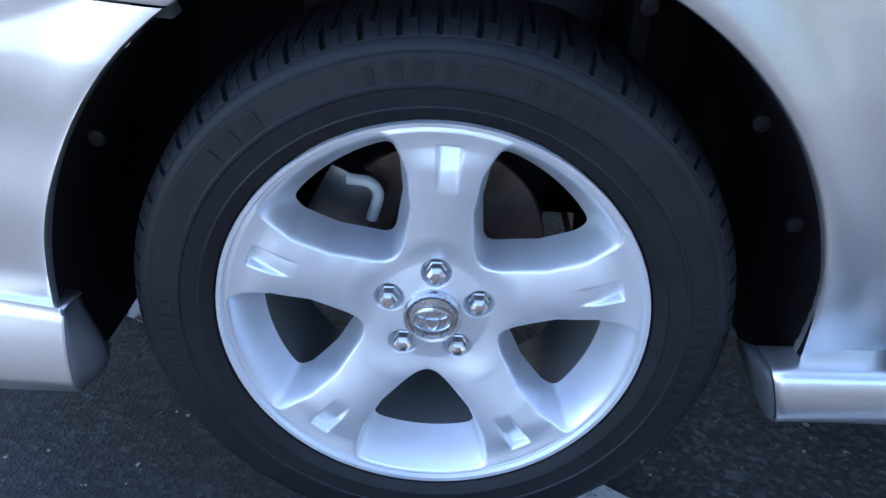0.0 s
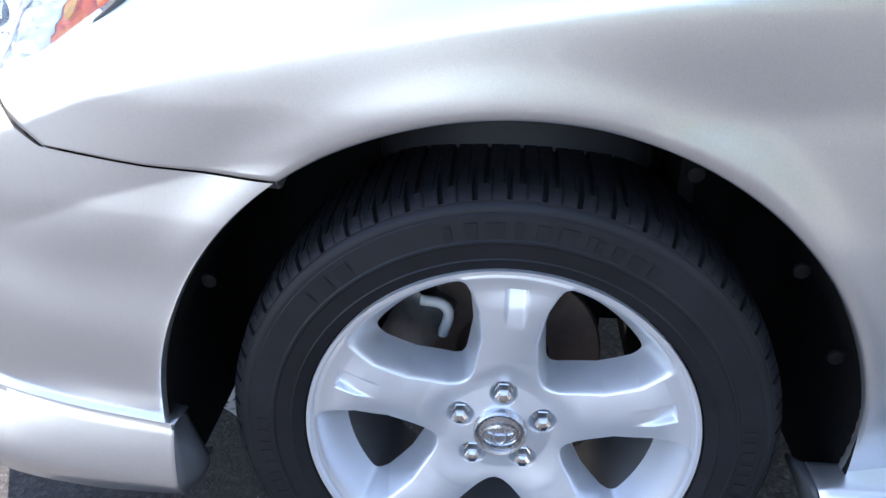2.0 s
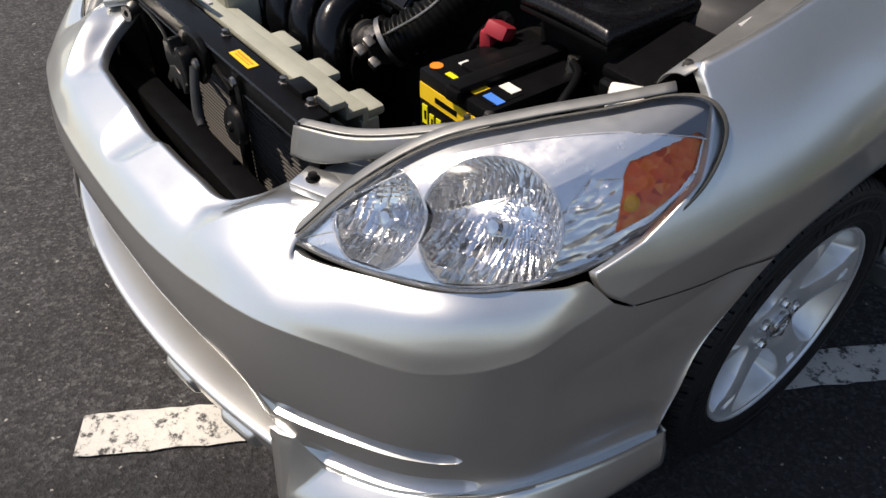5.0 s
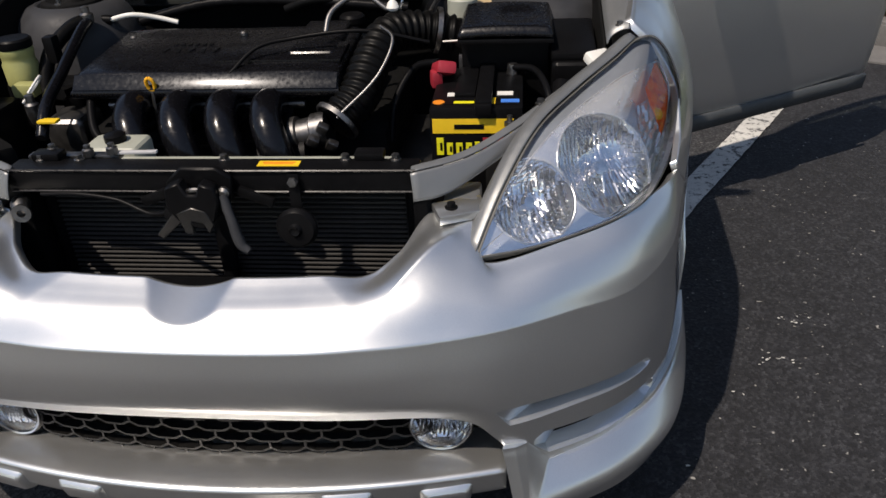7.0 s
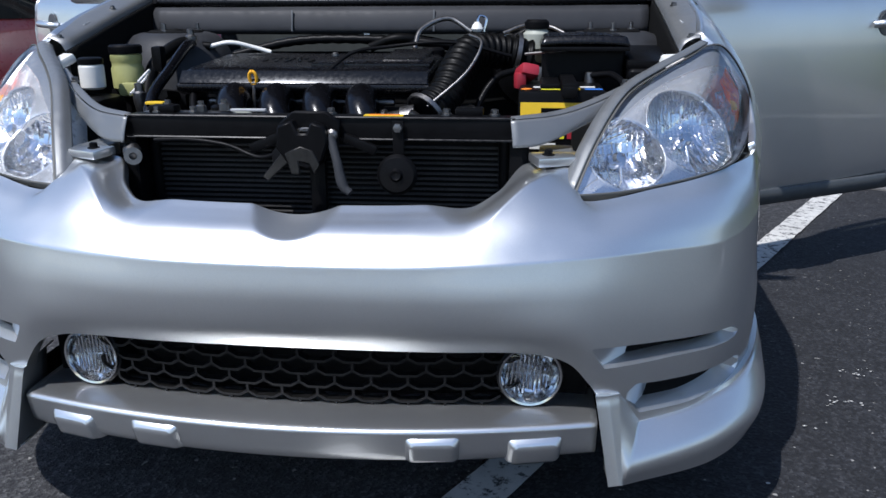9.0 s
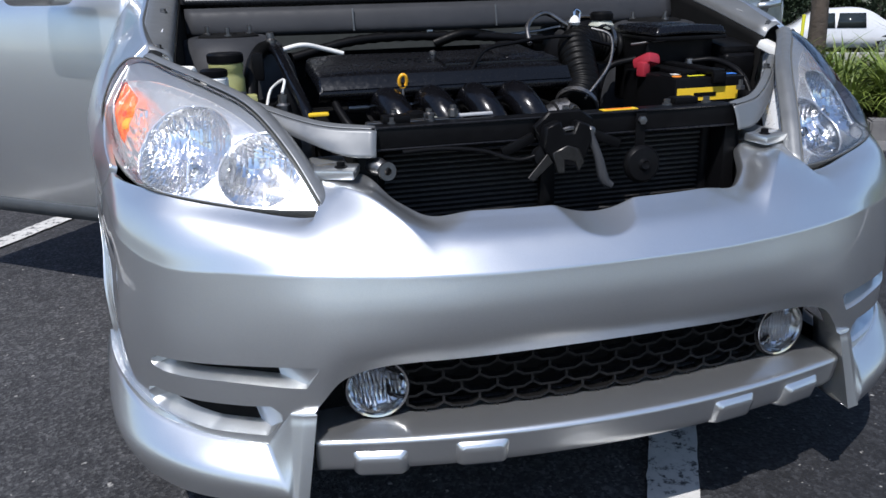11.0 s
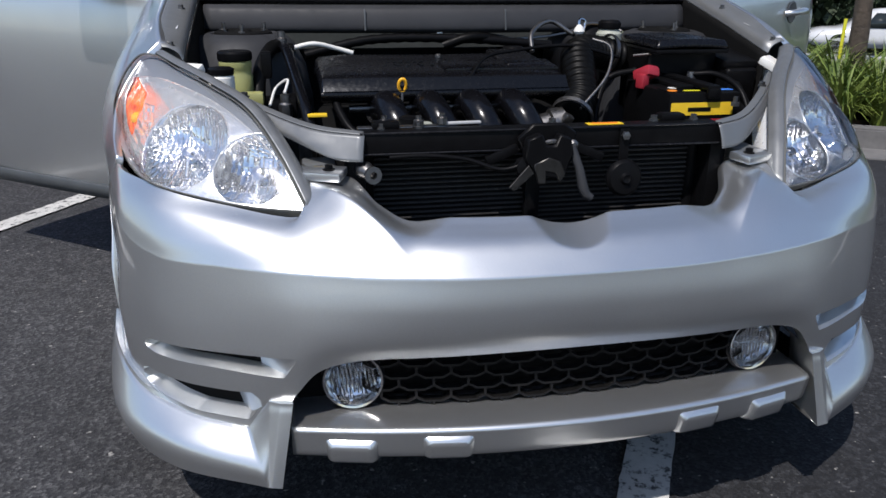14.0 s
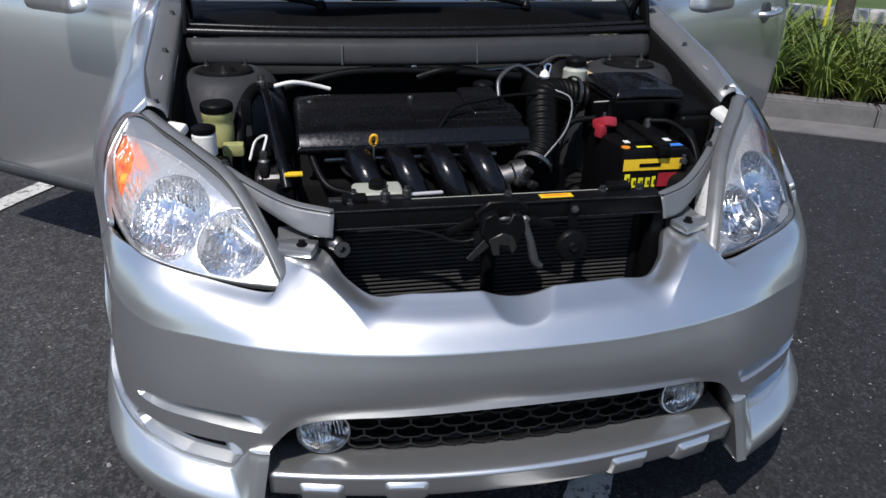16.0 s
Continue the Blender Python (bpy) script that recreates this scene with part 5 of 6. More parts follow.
def build_radiator():
    beam = block("radiator_beam", (0.712, 0.050, 0.040), (0, -0.676, 0.748), BLACK, car, "glossy black radiator cross beam", edge=0.004)
    for z in (0.768, 0.730):
        tube("beam_edge", [(-0.352, -0.7015, z), (0, -0.7035, z), (0.352, -0.7015, z)], 0.0022, SEAL, beam, n=10, sides=6)
    lay_label("caution_sticker", (0.071, 0.020), (0.120, -0.676, 0.7690), YELLOW, beam)
    lay_label("sticker_print", (0.055, 0.003), (0.120, -0.673, 0.7700), ORANGE, beam)
    lay_label("sticker_print", (0.050, 0.002), (0.120, -0.679, 0.7700), ORANGE, beam)
    for x in (-0.31, -0.24, 0.23, 0.315, 0.02):
        lathe("beam_bolt", [(0.010, 0), (0.010, 0.003), (0.007, 0.004), (0.007, 0.011), (0.003, 0.012)], STEEL, beam, (x, -0.660, 0.768), n=6)
    for x in (-0.30, 0.27):
        block("beam_clip", (0.05, 0.03, 0.014), (x, -0.65, 0.774), BLACK, beam, edge=0.004)
    cond = block("condenser", (0.68, 0.018, 0.36), (0, -0.625, 0.545), MATT, car, "dusty black condenser with fine fins", edge=0.002)
    first = None
    for k in range(34):
        z = 0.38 + k * 0.0098
        if first is None:
            verts = [(x, y, zz) for x in (-0.335, 0.335) for y, zz in ((-0.6345, 0.0), (-0.6385, 0.0012), (-0.6385, 0.0034), (-0.6345, 0.0046))]
            first = obj("fin", verts, [(j, j + 1, 5 + j, 4 + j) for j in range(3)], FIN, cond, "", False)
        else:
            fin = new("fin", first.data)
            fin.parent = cond
        (first if k == 0 else fin).location = (0, 0, z)
    for sx in (1, -1):
        lathe("tank", [(0.014, 0.37), (0.014, 0.72)], BLACK, cond, (sx * 0.335, -0.632, 0), n=16)
    block("bumper_beam", (1.05, 0.06, 0.13), (0, -0.735, 0.500), BLACK, car, "black steel beam behind the bumper", edge=0.012)
    # latch
    latch = plate("hood_latch", [(-0.060, 0.022), (-0.030, 0.048), (0.030, 0.048), (0.055, 0.030), (0.048, -0.012), (0.020, -0.045), (-0.024, -0.045), (-0.045, -0.010)], 0.014, BLACK, car, "black hood latch on the beam", Matrix.Translation((-0.005, -0.705, 0.732)) @ Matrix.Rotation(radians(90), 4, "X"), edge=0.003)
    upright = Matrix.Rotation(radians(90), 4, "X")
    plate("latch_box", [(-0.046, 0.030), (-0.020, 0.040), (-0.010, 0.018), (0.006, 0.018), (0.014, 0.038), (0.036, 0.030), (0.042, 0.004), (0.030, -0.030), (0.006, -0.044), (-0.030, -0.036), (-0.050, -0.006)], 0.026, BLACK, latch, "", Matrix.Translation((-0.008, -0.724, 0.728)) @ upright, edge=0.003)
    plate("latch_jaw", [(-0.026, 0.012), (0.004, 0.018), (0.024, 0.006), (0.030, -0.020), (0.016, -0.034), (0.012, -0.014), (-0.006, -0.006), (-0.010, -0.030), (-0.024, -0.026)], 0.008, DULLSTEEL, latch, "dull steel claw", Matrix.Translation((-0.014, -0.744, 0.706)) @ upright @ Matrix.Rotation(radians(12), 4, "Z"), edge=0.0015)
    plate("latch_arm", [(-0.070, -0.052), (-0.060, -0.060), (-0.006, -0.012), (0.010, 0.012), (-0.004, 0.020), (-0.022, 0.002)], 0.005, DULLSTEEL, latch, "", Matrix.Translation((-0.016, -0.742, 0.722)) @ upright, edge=0.001)
    for x, z, r in ((-0.030, 0.742, 0.008), (0.020, 0.736, 0.009), (-0.004, 0.700, 0.007)):
        lathe("latch_rivet", [(r, 0.0), (r, 0.004), (r * 0.6, 0.007), (0.0005, 0.0075)], DULLSTEEL, latch, (x, -0.738, z), (0, -1, 0), 14)
    tube("release_cable", [(-0.050, -0.735, 0.712), (-0.095, -0.728, 0.700), (-0.160, -0.712, 0.718), (-0.235, -0.706, 0.726), (-0.300, -0.703, 0.724)], 0.0042, BLACK, latch, "black release cable", n=36, sides=8)
    lathe("latch_roller", [(0.018, -0.010), (0.020, 0.0), (0.018, 0.010), (0.006, 0.012)], BLACK, latch, (-0.052, -0.728, 0.703), (0, -1, 0.1), 16)
    block("latch_post", (0.030, 0.014, 0.34), (-0.012, -0.652, 0.55), BLACK, latch, "black centre stay", edge=0.003)
    tube("latch_lever", [(0.035, -0.732, 0.738), (0.048, -0.745, 0.70), (0.060, -0.752, 0.655), (0.072, -0.755, 0.645)], [0.009, 0.008, 0.010, 0.007], SHADEPAINT, latch, n=20, sides=8)
    lathe("latch_pivot", [(0.010, 0), (0.010, 0.006), (0.005, 0.010)], STEEL, latch, (0.038, -0.727, 0.742), (0, -1, 0), 12)
    tube("latch_spring", [(-0.03, -0.732, 0.742), (-0.01, -0.742, 0.752), (0.02, -0.736, 0.748)], 0.004, STEEL, latch, n=14, sides=6)
    for sx in (1, -1):
        block("latch_wing", (0.065, 0.012, 0.018), (sx * 0.085 - 0.005, -0.703, 0.722), BLACK, latch, edge=0.004, rot=(0, sx * 22, 0))
    # horn
    horn = lathe("horn", [(0.004, 0.014), (0.008, 0.016), (0.012, 0.010), (0.030, 0.008), (0.034, 0.004), (0.036, 0.0), (0.034, -0.008), (0.020, -0.014), (0.004, -0.015)], BLACK, car, (0.149, -0.722, 0.672), (0, -1, 0.1), 36, "round black horn on a strap")
    block("horn_strap", (0.020, 0.004, 0.085), (0.150, -0.708, 0.722), BLACK, horn, edge=0.002)
    lathe("horn_bolt", [(0.009, 0), (0.008, 0.006), (0.004, 0.007)], STEEL, horn, (0.150, -0.711, 0.752), (0, -1, 0), 6)
    # the tow eye socket beside the condenser
    tow = tube("tow_lug", [(-0.355, -0.680, 0.700), (-0.345, -0.705, 0.703), (-0.335, -0.722, 0.698)], [0.012, 0.017, 0.012], STEEL, car, "rusty steel lug", n=14, sides=10)
    lathe("lug_ring", [(0.016, -0.003), (0.016, 0.004), (0.007, 0.004), (0.007, -0.003)], STEEL, tow, (-0.333, -0.724, 0.698), (0.3, -1, 0.1), 16, closed=True)
    # pale shroud and tank behind the beam
    shroud = block("fan_shroud", (0.60, 0.034, 0.014), (0.0, -0.606, 0.738), CREAM, car, "pale plastic radiator shroud", edge=0.006)
    block("shroud_step", (0.60, 0.040, 0.014), (0.0, -0.574, 0.714), CREAM, shroud, edge=0.005)
    block("shroud_riser", (0.60, 0.006, 0.030), (0.0, -0.590, 0.724), CREAM, shroud, edge=0.002)
    block("shroud_panel", (0.60, 0.012, 0.26), (0.0, -0.556, 0.590), CREAM, shroud, edge=0.004)
    for x in (-0.02, 0.12, 0.26):
        block("shroud_rib", (0.075, 0.040, 0.018), (x, -0.535, 0.702), CREAM, shroud, edge=0.008)
        block("shroud_web", (0.010, 0.035, 0.15), (x + 0.035, -0.548, 0.62), CREAM, shroud, edge=0.003)
    strap = block("shroud_strap", (0.075, 0.010, 0.005), (-0.150, -0.630, 0.770), GREY, car, "pale metal strap behind the beam", edge=0.002, rot=(0, 0, 3))
    block("shroud_lip", (0.17, 0.020, 0.010), (-0.265, -0.628, 0.762), STEEL, strap, edge=0.003)
    tank = block("coolant_tank", (0.11, 0.075, 0.09), (-0.238, -0.535, 0.706), CREAM, car, "pale coolant tank with a black cap", edge=0.012, segments=3)
    lathe("cap", [(0.020, 0.0), (0.020, 0.014), (0.015, 0.017), (0.002, 0.018)], BLACK, tank, (-0.238, -0.535, 0.750), n=20)
    for x, z in ((-0.235, 0.778), (-0.19, 0.782), (-0.30, 0.78)):
        lathe("strap_bolt", [(0.010, -0.012), (0.010, 0.0), (0.006, 0.002), (0.006, 0.008), (0.002, 0.009)], STEEL, strap, (x, -0.636, z), n=8)


FIN = simple("dusty_fin_metal", (0.050, 0.048, 0.046), 0.6, 0.3, grain=300)
build_radiator()


def build_battery():
    b = block("battery", (0.172, 0.235, 0.205), (0.438, -0.368, 0.690), BLACK, car, "black car battery with yellow label", edge=0.006)
    y = -0.4862
    block("label_band", (0.150, 0.0016, 0.028), (0.432, y, 0.757), YELLOW, b, edge=0)
    block("print_bar", (0.055, 0.0018, 0.009), (0.425, y - 0.0008, 0.756), BLACK, b, edge=0)
    for x, w, h in ((0.370, 0.013, 0.034), (0.388, 0.011, 0.024), (0.406, 0.012, 0.024), (0.424, 0.011, 0.024), (0.440, 0.009, 0.026)):
        block("print_bar", (w, 0.0018, h), (x, y - 0.0004, 0.700 + h / 2), LIME, b, edge=0)
        block("print_gap", (w * 0.35, 0.0022, h * 0.45), (x + 0.002, y - 0.0010, 0.700 + h / 2), BLACK, b, edge=0)
    block("print_bar", (0.048, 0.0018, 0.034), (0.474, y - 0.0004, 0.717), RED, b, edge=0)
    block("print_bar", (0.060, 0.0018, 0.012), (0.398, y - 0.0004, 0.685), WHITE, b, edge=0)
    block("print_bar", (0.060, 0.0018, 0.007), (0.40, y - 0.0004, 0.667), WHITE, b, edge=0)
    z = 0.7932
    lay_label("top_label", (0.080, 0.060), (0.395, -0.440, z), BLACK, b)
    lathe("dot", [(0.011, 0), (0.011, 0.0015)], ORANGE, b, (0.368, -0.462, z + 0.0008), n=20)
    lay_label("print_bar", (0.038, 0.010), (0.415, -0.462, z + 0.001), LIME, b)
    lay_label("print_bar", (0.038, 0.006), (0.415, -0.448, z + 0.001), BLACK, b)
    lay_label("print_bar", (0.038, 0.018), (0.400, -0.420, z + 0.001), WHITE, b)
    lay_label("top_label", (0.055, 0.060), (0.487, -0.440, z), BLACK, b)
    lay_label("print_bar", (0.034, 0.016), (0.500, -0.455, z + 0.001), BLUE, b)
    lay_label("print_bar", (0.030, 0.020), (0.490, -0.415, z + 0.001), WHITE, b)
    lay_label("print_bar", (0.010, 0.030), (0.468, -0.455, z + 0.001), YELLOW, b)
    block("cell_cap", (0.040, 0.16, 0.010), (0.415, -0.355, 0.797), BLACK, b, edge=0.003)
    # clamp
    cl = block("battery_clamp", (0.030, 0.25, 0.012), (0.452, -0.368, 0.803), BLACK, b, "black steel hold-down", edge=0.003)
    block("clamp_foot", (0.030, 0.012, 0.022), (0.452, -0.493, 0.792), BLACK, cl, edge=0.003)
    lathe("clamp_nut", [(0.010, 0), (0.010, 0.008), (0.005, 0.009), (0.005, 0.020), (0.001, 0.021)], STEEL, cl, (0.500, -0.505, 0.765), n=6)
    red = block("terminal_cover", (0.040, 0.052, 0.026), (0.366, -0.330, 0.816), RED, b, "red plastic terminal cover", edge=0.008, rot=(-24, 12, 20))
    block("terminal_flap", (0.022, 0.026, 0.034), (0.352, -0.343, 0.800), RED, red, edge=0.006, rot=(0, 0, 20))
    tube("battery_lead", [(0.355, -0.30, 0.82), (0.30, -0.27, 0.80), (0.26, -0.30, 0.74), (0.25, -0.33, 0.66)], 0.008, BLACK, b, n=24, sides=8)
    tube("earth_lead", [(0.505, -0.30, 0.808), (0.545, -0.33, 0.812), (0.572, -0.40, 0.785), (0.575, -0.45, 0.72), (0.56, -0.47, 0.64)], 0.007, BLACK, b, n=30, sides=8)
    lathe("terminal_post", [(0.012, 0), (0.010, 0.022), (0.002, 0.023)], STEEL, b, (0.502, -0.295, 0.792), n=14)
    block("battery_tray", (0.20, 0.26, 0.03), (0.438, -0.368, 0.578), BLACK, car, edge=0.006)


build_battery()


AIRBOX = np.array((0.488, -0.210, 0.886))


def build_airbox():
    a = block("air_box", (0.180, 0.165, 0.17), AIRBOX + np.array((0, 0.018, -0.098)), BLACK, car, "black air filter box", edge=0.012, segments=3)
    u, v = np.meshgrid(np.linspace(-1, 1, 61), np.linspace(-1, 1, 61), indexing="ij")
    corner = np.maximum(np.abs(u), np.abs(v))
    dip = 0.008 * (1 - smoothstep(0.35, 1.0, np.hypot((u - 0.22) / 0.62, v / 0.80)))
    drop = 0.016 * smoothstep(0.90, 1.0, corner) ** 2
    lid = sheet("air_box_lid", np.stack([AIRBOX[0] + 0.092 * u, AIRBOX[1] + 0.106 * v, AIRBOX[2] - dip - drop + 0.004 * (1 - u * u)], -1), COVER, a, "grey-black lid with an oval dish", thick=0.003, sharp=0)
    for k in range(7):
        block("rib", (0.028, 0.011, 0.008), AIRBOX + np.array((-0.064, -0.066 + k * 0.022, 0.003)), COVER, lid, edge=0.003)
    block("lid_seam", (0.188, 0.214, 0.010), AIRBOX + np.array((0, 0, -0.022)), BLACK, a, edge=0.003)
    for y in (-0.258,):
        for x in (0.40, 0.52):
            block("lid_clip", (0.018, 0.006, 0.045), (x, y, 0.80), STEEL, a, edge=0.002)
    tube("lid_cable", [(0.36, -0.262, 0.85), (0.44, -0.275, 0.858), (0.53, -0.262, 0.866)], 0.003, STEEL, a, n=18, sides=6)
    block("snorkel", (0.09, 0.14, 0.07), (0.48, -0.15, 0.64), BLACK, a, edge=0.015)
    f = block("fuse_box", (0.085, 0.17, 0.13), (0.622, -0.235, 0.770), BLACK, car, "glossy black fuse box", edge=0.012, rot=(8, 0, 0), segments=3)
    block("fuse_lid", (0.090, 0.176, 0.022), (0.622, -0.231, 0.842), BLACK, f, edge=0.008, rot=(8, 0, 0))
    tube("loom", [(0.60, -0.33, 0.78), (0.58, -0.42, 0.74), (0.57, -0.50, 0.70), (0.55, -0.55, 0.68)], 0.018, BLACK, car, "taped wiring loom", n=24, sides=10, ribs=8, rib=0.0015)
    # the bellows between air box and throttle
    h = tube("intake_hose", [(0.372, -0.150, 0.835), (0.300, -0.165, 0.850), (0.238, -0.215, 0.852), (0.212, -0.290, 0.815), (0.190, -0.365, 0.765), (0.155, -0.410, 0.735)], 0.039, HOSE, car, "glossy black ribbed intake hose", n=170, sides=24, ribs=21, rib=0.0026)
    lathe("hose_clamp", [(0.049, -0.005), (0.049, 0.005), (0.045, 0.005), (0.045, -0.005)], STEEL, h, (0.338, -0.157, 0.845), (1, 0.2, -0.2), 28, closed=True)
    lathe("hose_clamp", [(0.049, -0.005), (0.049, 0.005), (0.045, 0.005), (0.045, -0.005)], STEEL, h, (0.158, -0.407, 0.738), (-0.5, -0.6, -0.5), 28, closed=True)
    th = lathe("throttle_body", [(0.035, -0.03), (0.036, 0.0), (0.030, 0.004), (0.030, 0.03), (0.038, 0.032), (0.038, 0.045)], STEEL, car, (0.110, -0.405, 0.715), (-0.9, 0, -0.2), 24, "grey cast throttle body")
    for p in ((0.135, -0.440, 0.735), (0.115, -0.448, 0.712), (0.150, -0.440, 0.700)):
        block("throttle_lug", (0.022, 0.018, 0.020), p, STEEL, th, edge=0.004, rot=(20, 30, 10))
    tube("vacuum_hose", [(0.235, -0.17, 0.895), (0.18, -0.16, 0.925), (0.12, -0.20, 0.90), (0.11, -0.24, 0.86)], 0.006, STEEL, car, n=30, sides=8)
    tube("throttle_cable", [(0.24, -0.295, 0.893), (0.268, -0.33, 0.880), (0.245, -0.385, 0.825), (0.165, -0.435, 0.755)], 0.0035, STEEL, car, n=30, sides=8)
    lathe("cable_clip", [(0.010, -0.006), (0.014, 0.0), (0.010, 0.010), (0.004, 0.016)], WHITE, h, (0.248, -0.182, 0.902), n=12)
    tube("clip_wire", [(0.262, -0.172, 0.895), (0.268, -0.165, 0.925), (0.252, -0.172, 0.930), (0.250, -0.180, 0.900)], 0.003, CHROME, h, n=16, sides=6)


build_airbox()


def build_engine():
    eng = block("engine", (0.66, 0.44, 0.40), (-0.08, -0.14, 0.50), MATT, car, "transverse engine with dark plastic cover", edge=0.03)
    block("gearbox", (0.32, 0.40, 0.30), (0.36, -0.16, 0.44), STEEL, eng, edge=0.05, segments=3)
    # cover: a crowned slab with a drop at its front
    xs = [-0.402, -0.396, -0.36, -0.12, 0.12, 0.155, 0.161]
    prof = [(-0.350, 0.768), (-0.374, 0.778), (-0.376, 0.790), (-0.350, 0.818), (-0.342, 0.822), (-0.26, 0.830), (-0.16, 0.836), (-0.08, 0.836), (-0.065, 0.79)]
    rows = []
    for k, x in enumerate(xs):
        drop = (0.03, 0.006, 0.0, 0.0, 0.0, 0.006, 0.03)[k]
        rows.append([(x, y, z - (drop if z > 0.80 else 0)) for y, z in prof])
    cov = sheet("engine_cover", net(rows, 60, 50), COVER, eng, "dark grey plastic engine cover", thick=0.004, flip=False, sharp=45)
    block("cover_trim", (0.552, 0.003, 0.034), (-0.12, -0.3645, 0.8065), STEELTRIM, cov, "dull silver trim strip", edge=0.001, rot=(-43, 0, 0))
    block("trim_inset", (0.30, 0.003, 0.020), (-0.145, -0.3665, 0.8015), COVER, cov, edge=0.001, rot=(-43, 0, 0))
    block("trim_face", (0.284, 0.003, 0.016), (-0.145, -0.3672, 0.8005), STEELTRIM, cov, edge=0.001, rot=(-43, 0, 0))
    block("cover_step", (0.27, 0.10, 0.012), (0.02, -0.26, 0.831), COVER, cov, edge=0.005, rot=(5, 0, 0))
    block("cover_ridge", (0.10, 0.20, 0.020), (0.085, -0.18, 0.836), COVER, cov, edge=0.009, rot=(4, 0, 0), segments=3)
    # unreadable raised lettering as plain bars
    for k, w in enumerate((0.012, 0.016, 0.016, 0.014, 0.016, 0.010)):
        block("raised_bar", (w * 0.5, 0.026, 0.003), (-0.245 + 0.028 * k, -0.235, 0.8335), STEELTRIM, cov, edge=0.0008, rot=(5, 0, 12 if k % 2 else -12))
    for k in range(6):
        block("raised_bar", (0.008, 0.011, 0.003), (-0.235 + 0.016 * k, -0.200, 0.8360), STEELTRIM, cov, edge=0.0008, rot=(5, 0, 0))
    lathe("oil_cap", [(0.030, 0), (0.030, 0.012), (0.024, 0.018), (0.002, 0.019)], BLACK, eng, (0.125, -0.030, 0.835), n=24)
    for x, z in ((-0.36, 0.828), (0.13, 0.828), (-0.10, 0.834)):
        lathe("cover_nut", [(0.009, 0), (0.009, 0.006), (0.005, 0.009)], STEEL, cov, (x, -0.14, z + 0.004), n=12)
    # intake runners
    for k, x in enumerate((-0.262, -0.168, -0.074, 0.018)):
        tube("intake_runner", [(x - 0.004, -0.340, 0.735), (x - 0.002, -0.362, 0.758), (x, -0.405, 0.766), (x + 0.010, -0.450, 0.745), (x + 0.030, -0.475, 0.700), (x + 0.045, -0.465, 0.650), (x + 0.05, -0.42, 0.625)], 0.032, GLOSS, eng, "glossy black intake runner", n=48, sides=20)
        lathe("runner_flange", [(0.040, -0.004), (0.040, 0.006), (0.034, 0.008)], BLACK, eng, (x - 0.003, -0.345, 0.742), (0, 0.8, -0.6), 20)
    tube("intake_plenum", [(-0.34, -0.40, 0.63), (-0.10, -0.405, 0.63), (0.10, -0.405, 0.66)], 0.055, BLACK, eng, n=20, sides=16)
    tube("fuel_rail", [(-0.34, -0.345, 0.752), (0.08, -0.345, 0.752)], 0.009, STEEL, eng, n=12, sides=8)
    tube("vent_pipe", [(-0.375, -0.325, 0.80), (-0.365, -0.38, 0.755), (-0.335, -0.43, 0.715), (-0.27, -0.45, 0.70)], 0.009, BLACK, eng, n=24, sides=8)
    # dipstick
    d = tube("dipstick", [(-0.226, -0.374, 0.79), (-0.226, -0.380, 0.74), (-0.220, -0.37, 0.62)], 0.0035, STEEL, eng, "dipstick with a yellow ring", n=14, sides=6)
    tube("dipstick_ring", [(-0.226 + 0.008 * math.sin(t), -0.376 - 0.004 * math.cos(t), 0.806 + 0.014 * math.cos(t)) for t in np.linspace(0, 2 * math.pi, 15)], 0.0038, YELLOWGRIP, d, "orange-yellow grip", n=30, sides=8)
    # pulley side, pipes and small things on the other flank
    tube("white_pipe", [(-0.455, -0.055, 0.856), (-0.40, -0.05, 0.866), (-0.345, -0.03, 0.853), (-0.30, -0.025, 0.840)], 0.0058, WHITE, eng, "bare white metal pipe", n=24, sides=10)
    tube("pipe_hose", [(-0.50, -0.08, 0.855), (-0.475, -0.06, 0.858), (-0.45, -0.055, 0.856)], 0.012, BLACK, eng, n=12, sides=10)
    tube("cooling_pipe", [(-0.478, -0.105, 0.868), (-0.468, -0.16, 0.862), (-0.452, -0.30, 0.815), (-0.438, -0.42, 0.772), (-0.43, -0.47, 0.73)], 0.0125, GLOSS, eng, "black metal pipe", n=36, sides=12)
    tube("cooling_hose", [(-0.478, -0.105, 0.868), (-0.50, -0.13, 0.865), (-0.53, -0.21, 0.82), (-0.535, -0.26, 0.74), (-0.52, -0.30, 0.66)], 0.016, HOSE, eng, n=36, sides=12)
    lathe("pipe_fitting", [(0.012, -0.01), (0.015, 0.0), (0.015, 0.012), (0.009, 0.016), (0.009, 0.028), (0.004, 0.03)], STEEL, eng, (-0.478, -0.108, 0.872), n=12)
    lathe("sensor", [(0.010, -0.04), (0.014, -0.02), (0.014, 0.0), (0.009, 0.004), (0.009, 0.020), (0.003, 0.022)], STEEL, eng, (-0.478, -0.40, 0.775), n=12)
    tube("sensor_wire", [(-0.478, -0.40, 0.798), (-0.47, -0.36, 0.82), (-0.495, -0.33, 0.80), (-0.51, -0.38, 0.77)], 0.003, WHITE, eng, n=20, sides=6)
    block("oil_label", (0.040, 0.020, 0.006), (-0.415, -0.455, 0.760), YELLOW, eng, edge=0.002)
    block("pump", (0.09, 0.10, 0.12), (-0.46, -0.30, 0.66), STEEL, eng, edge=0.02, segments=3)
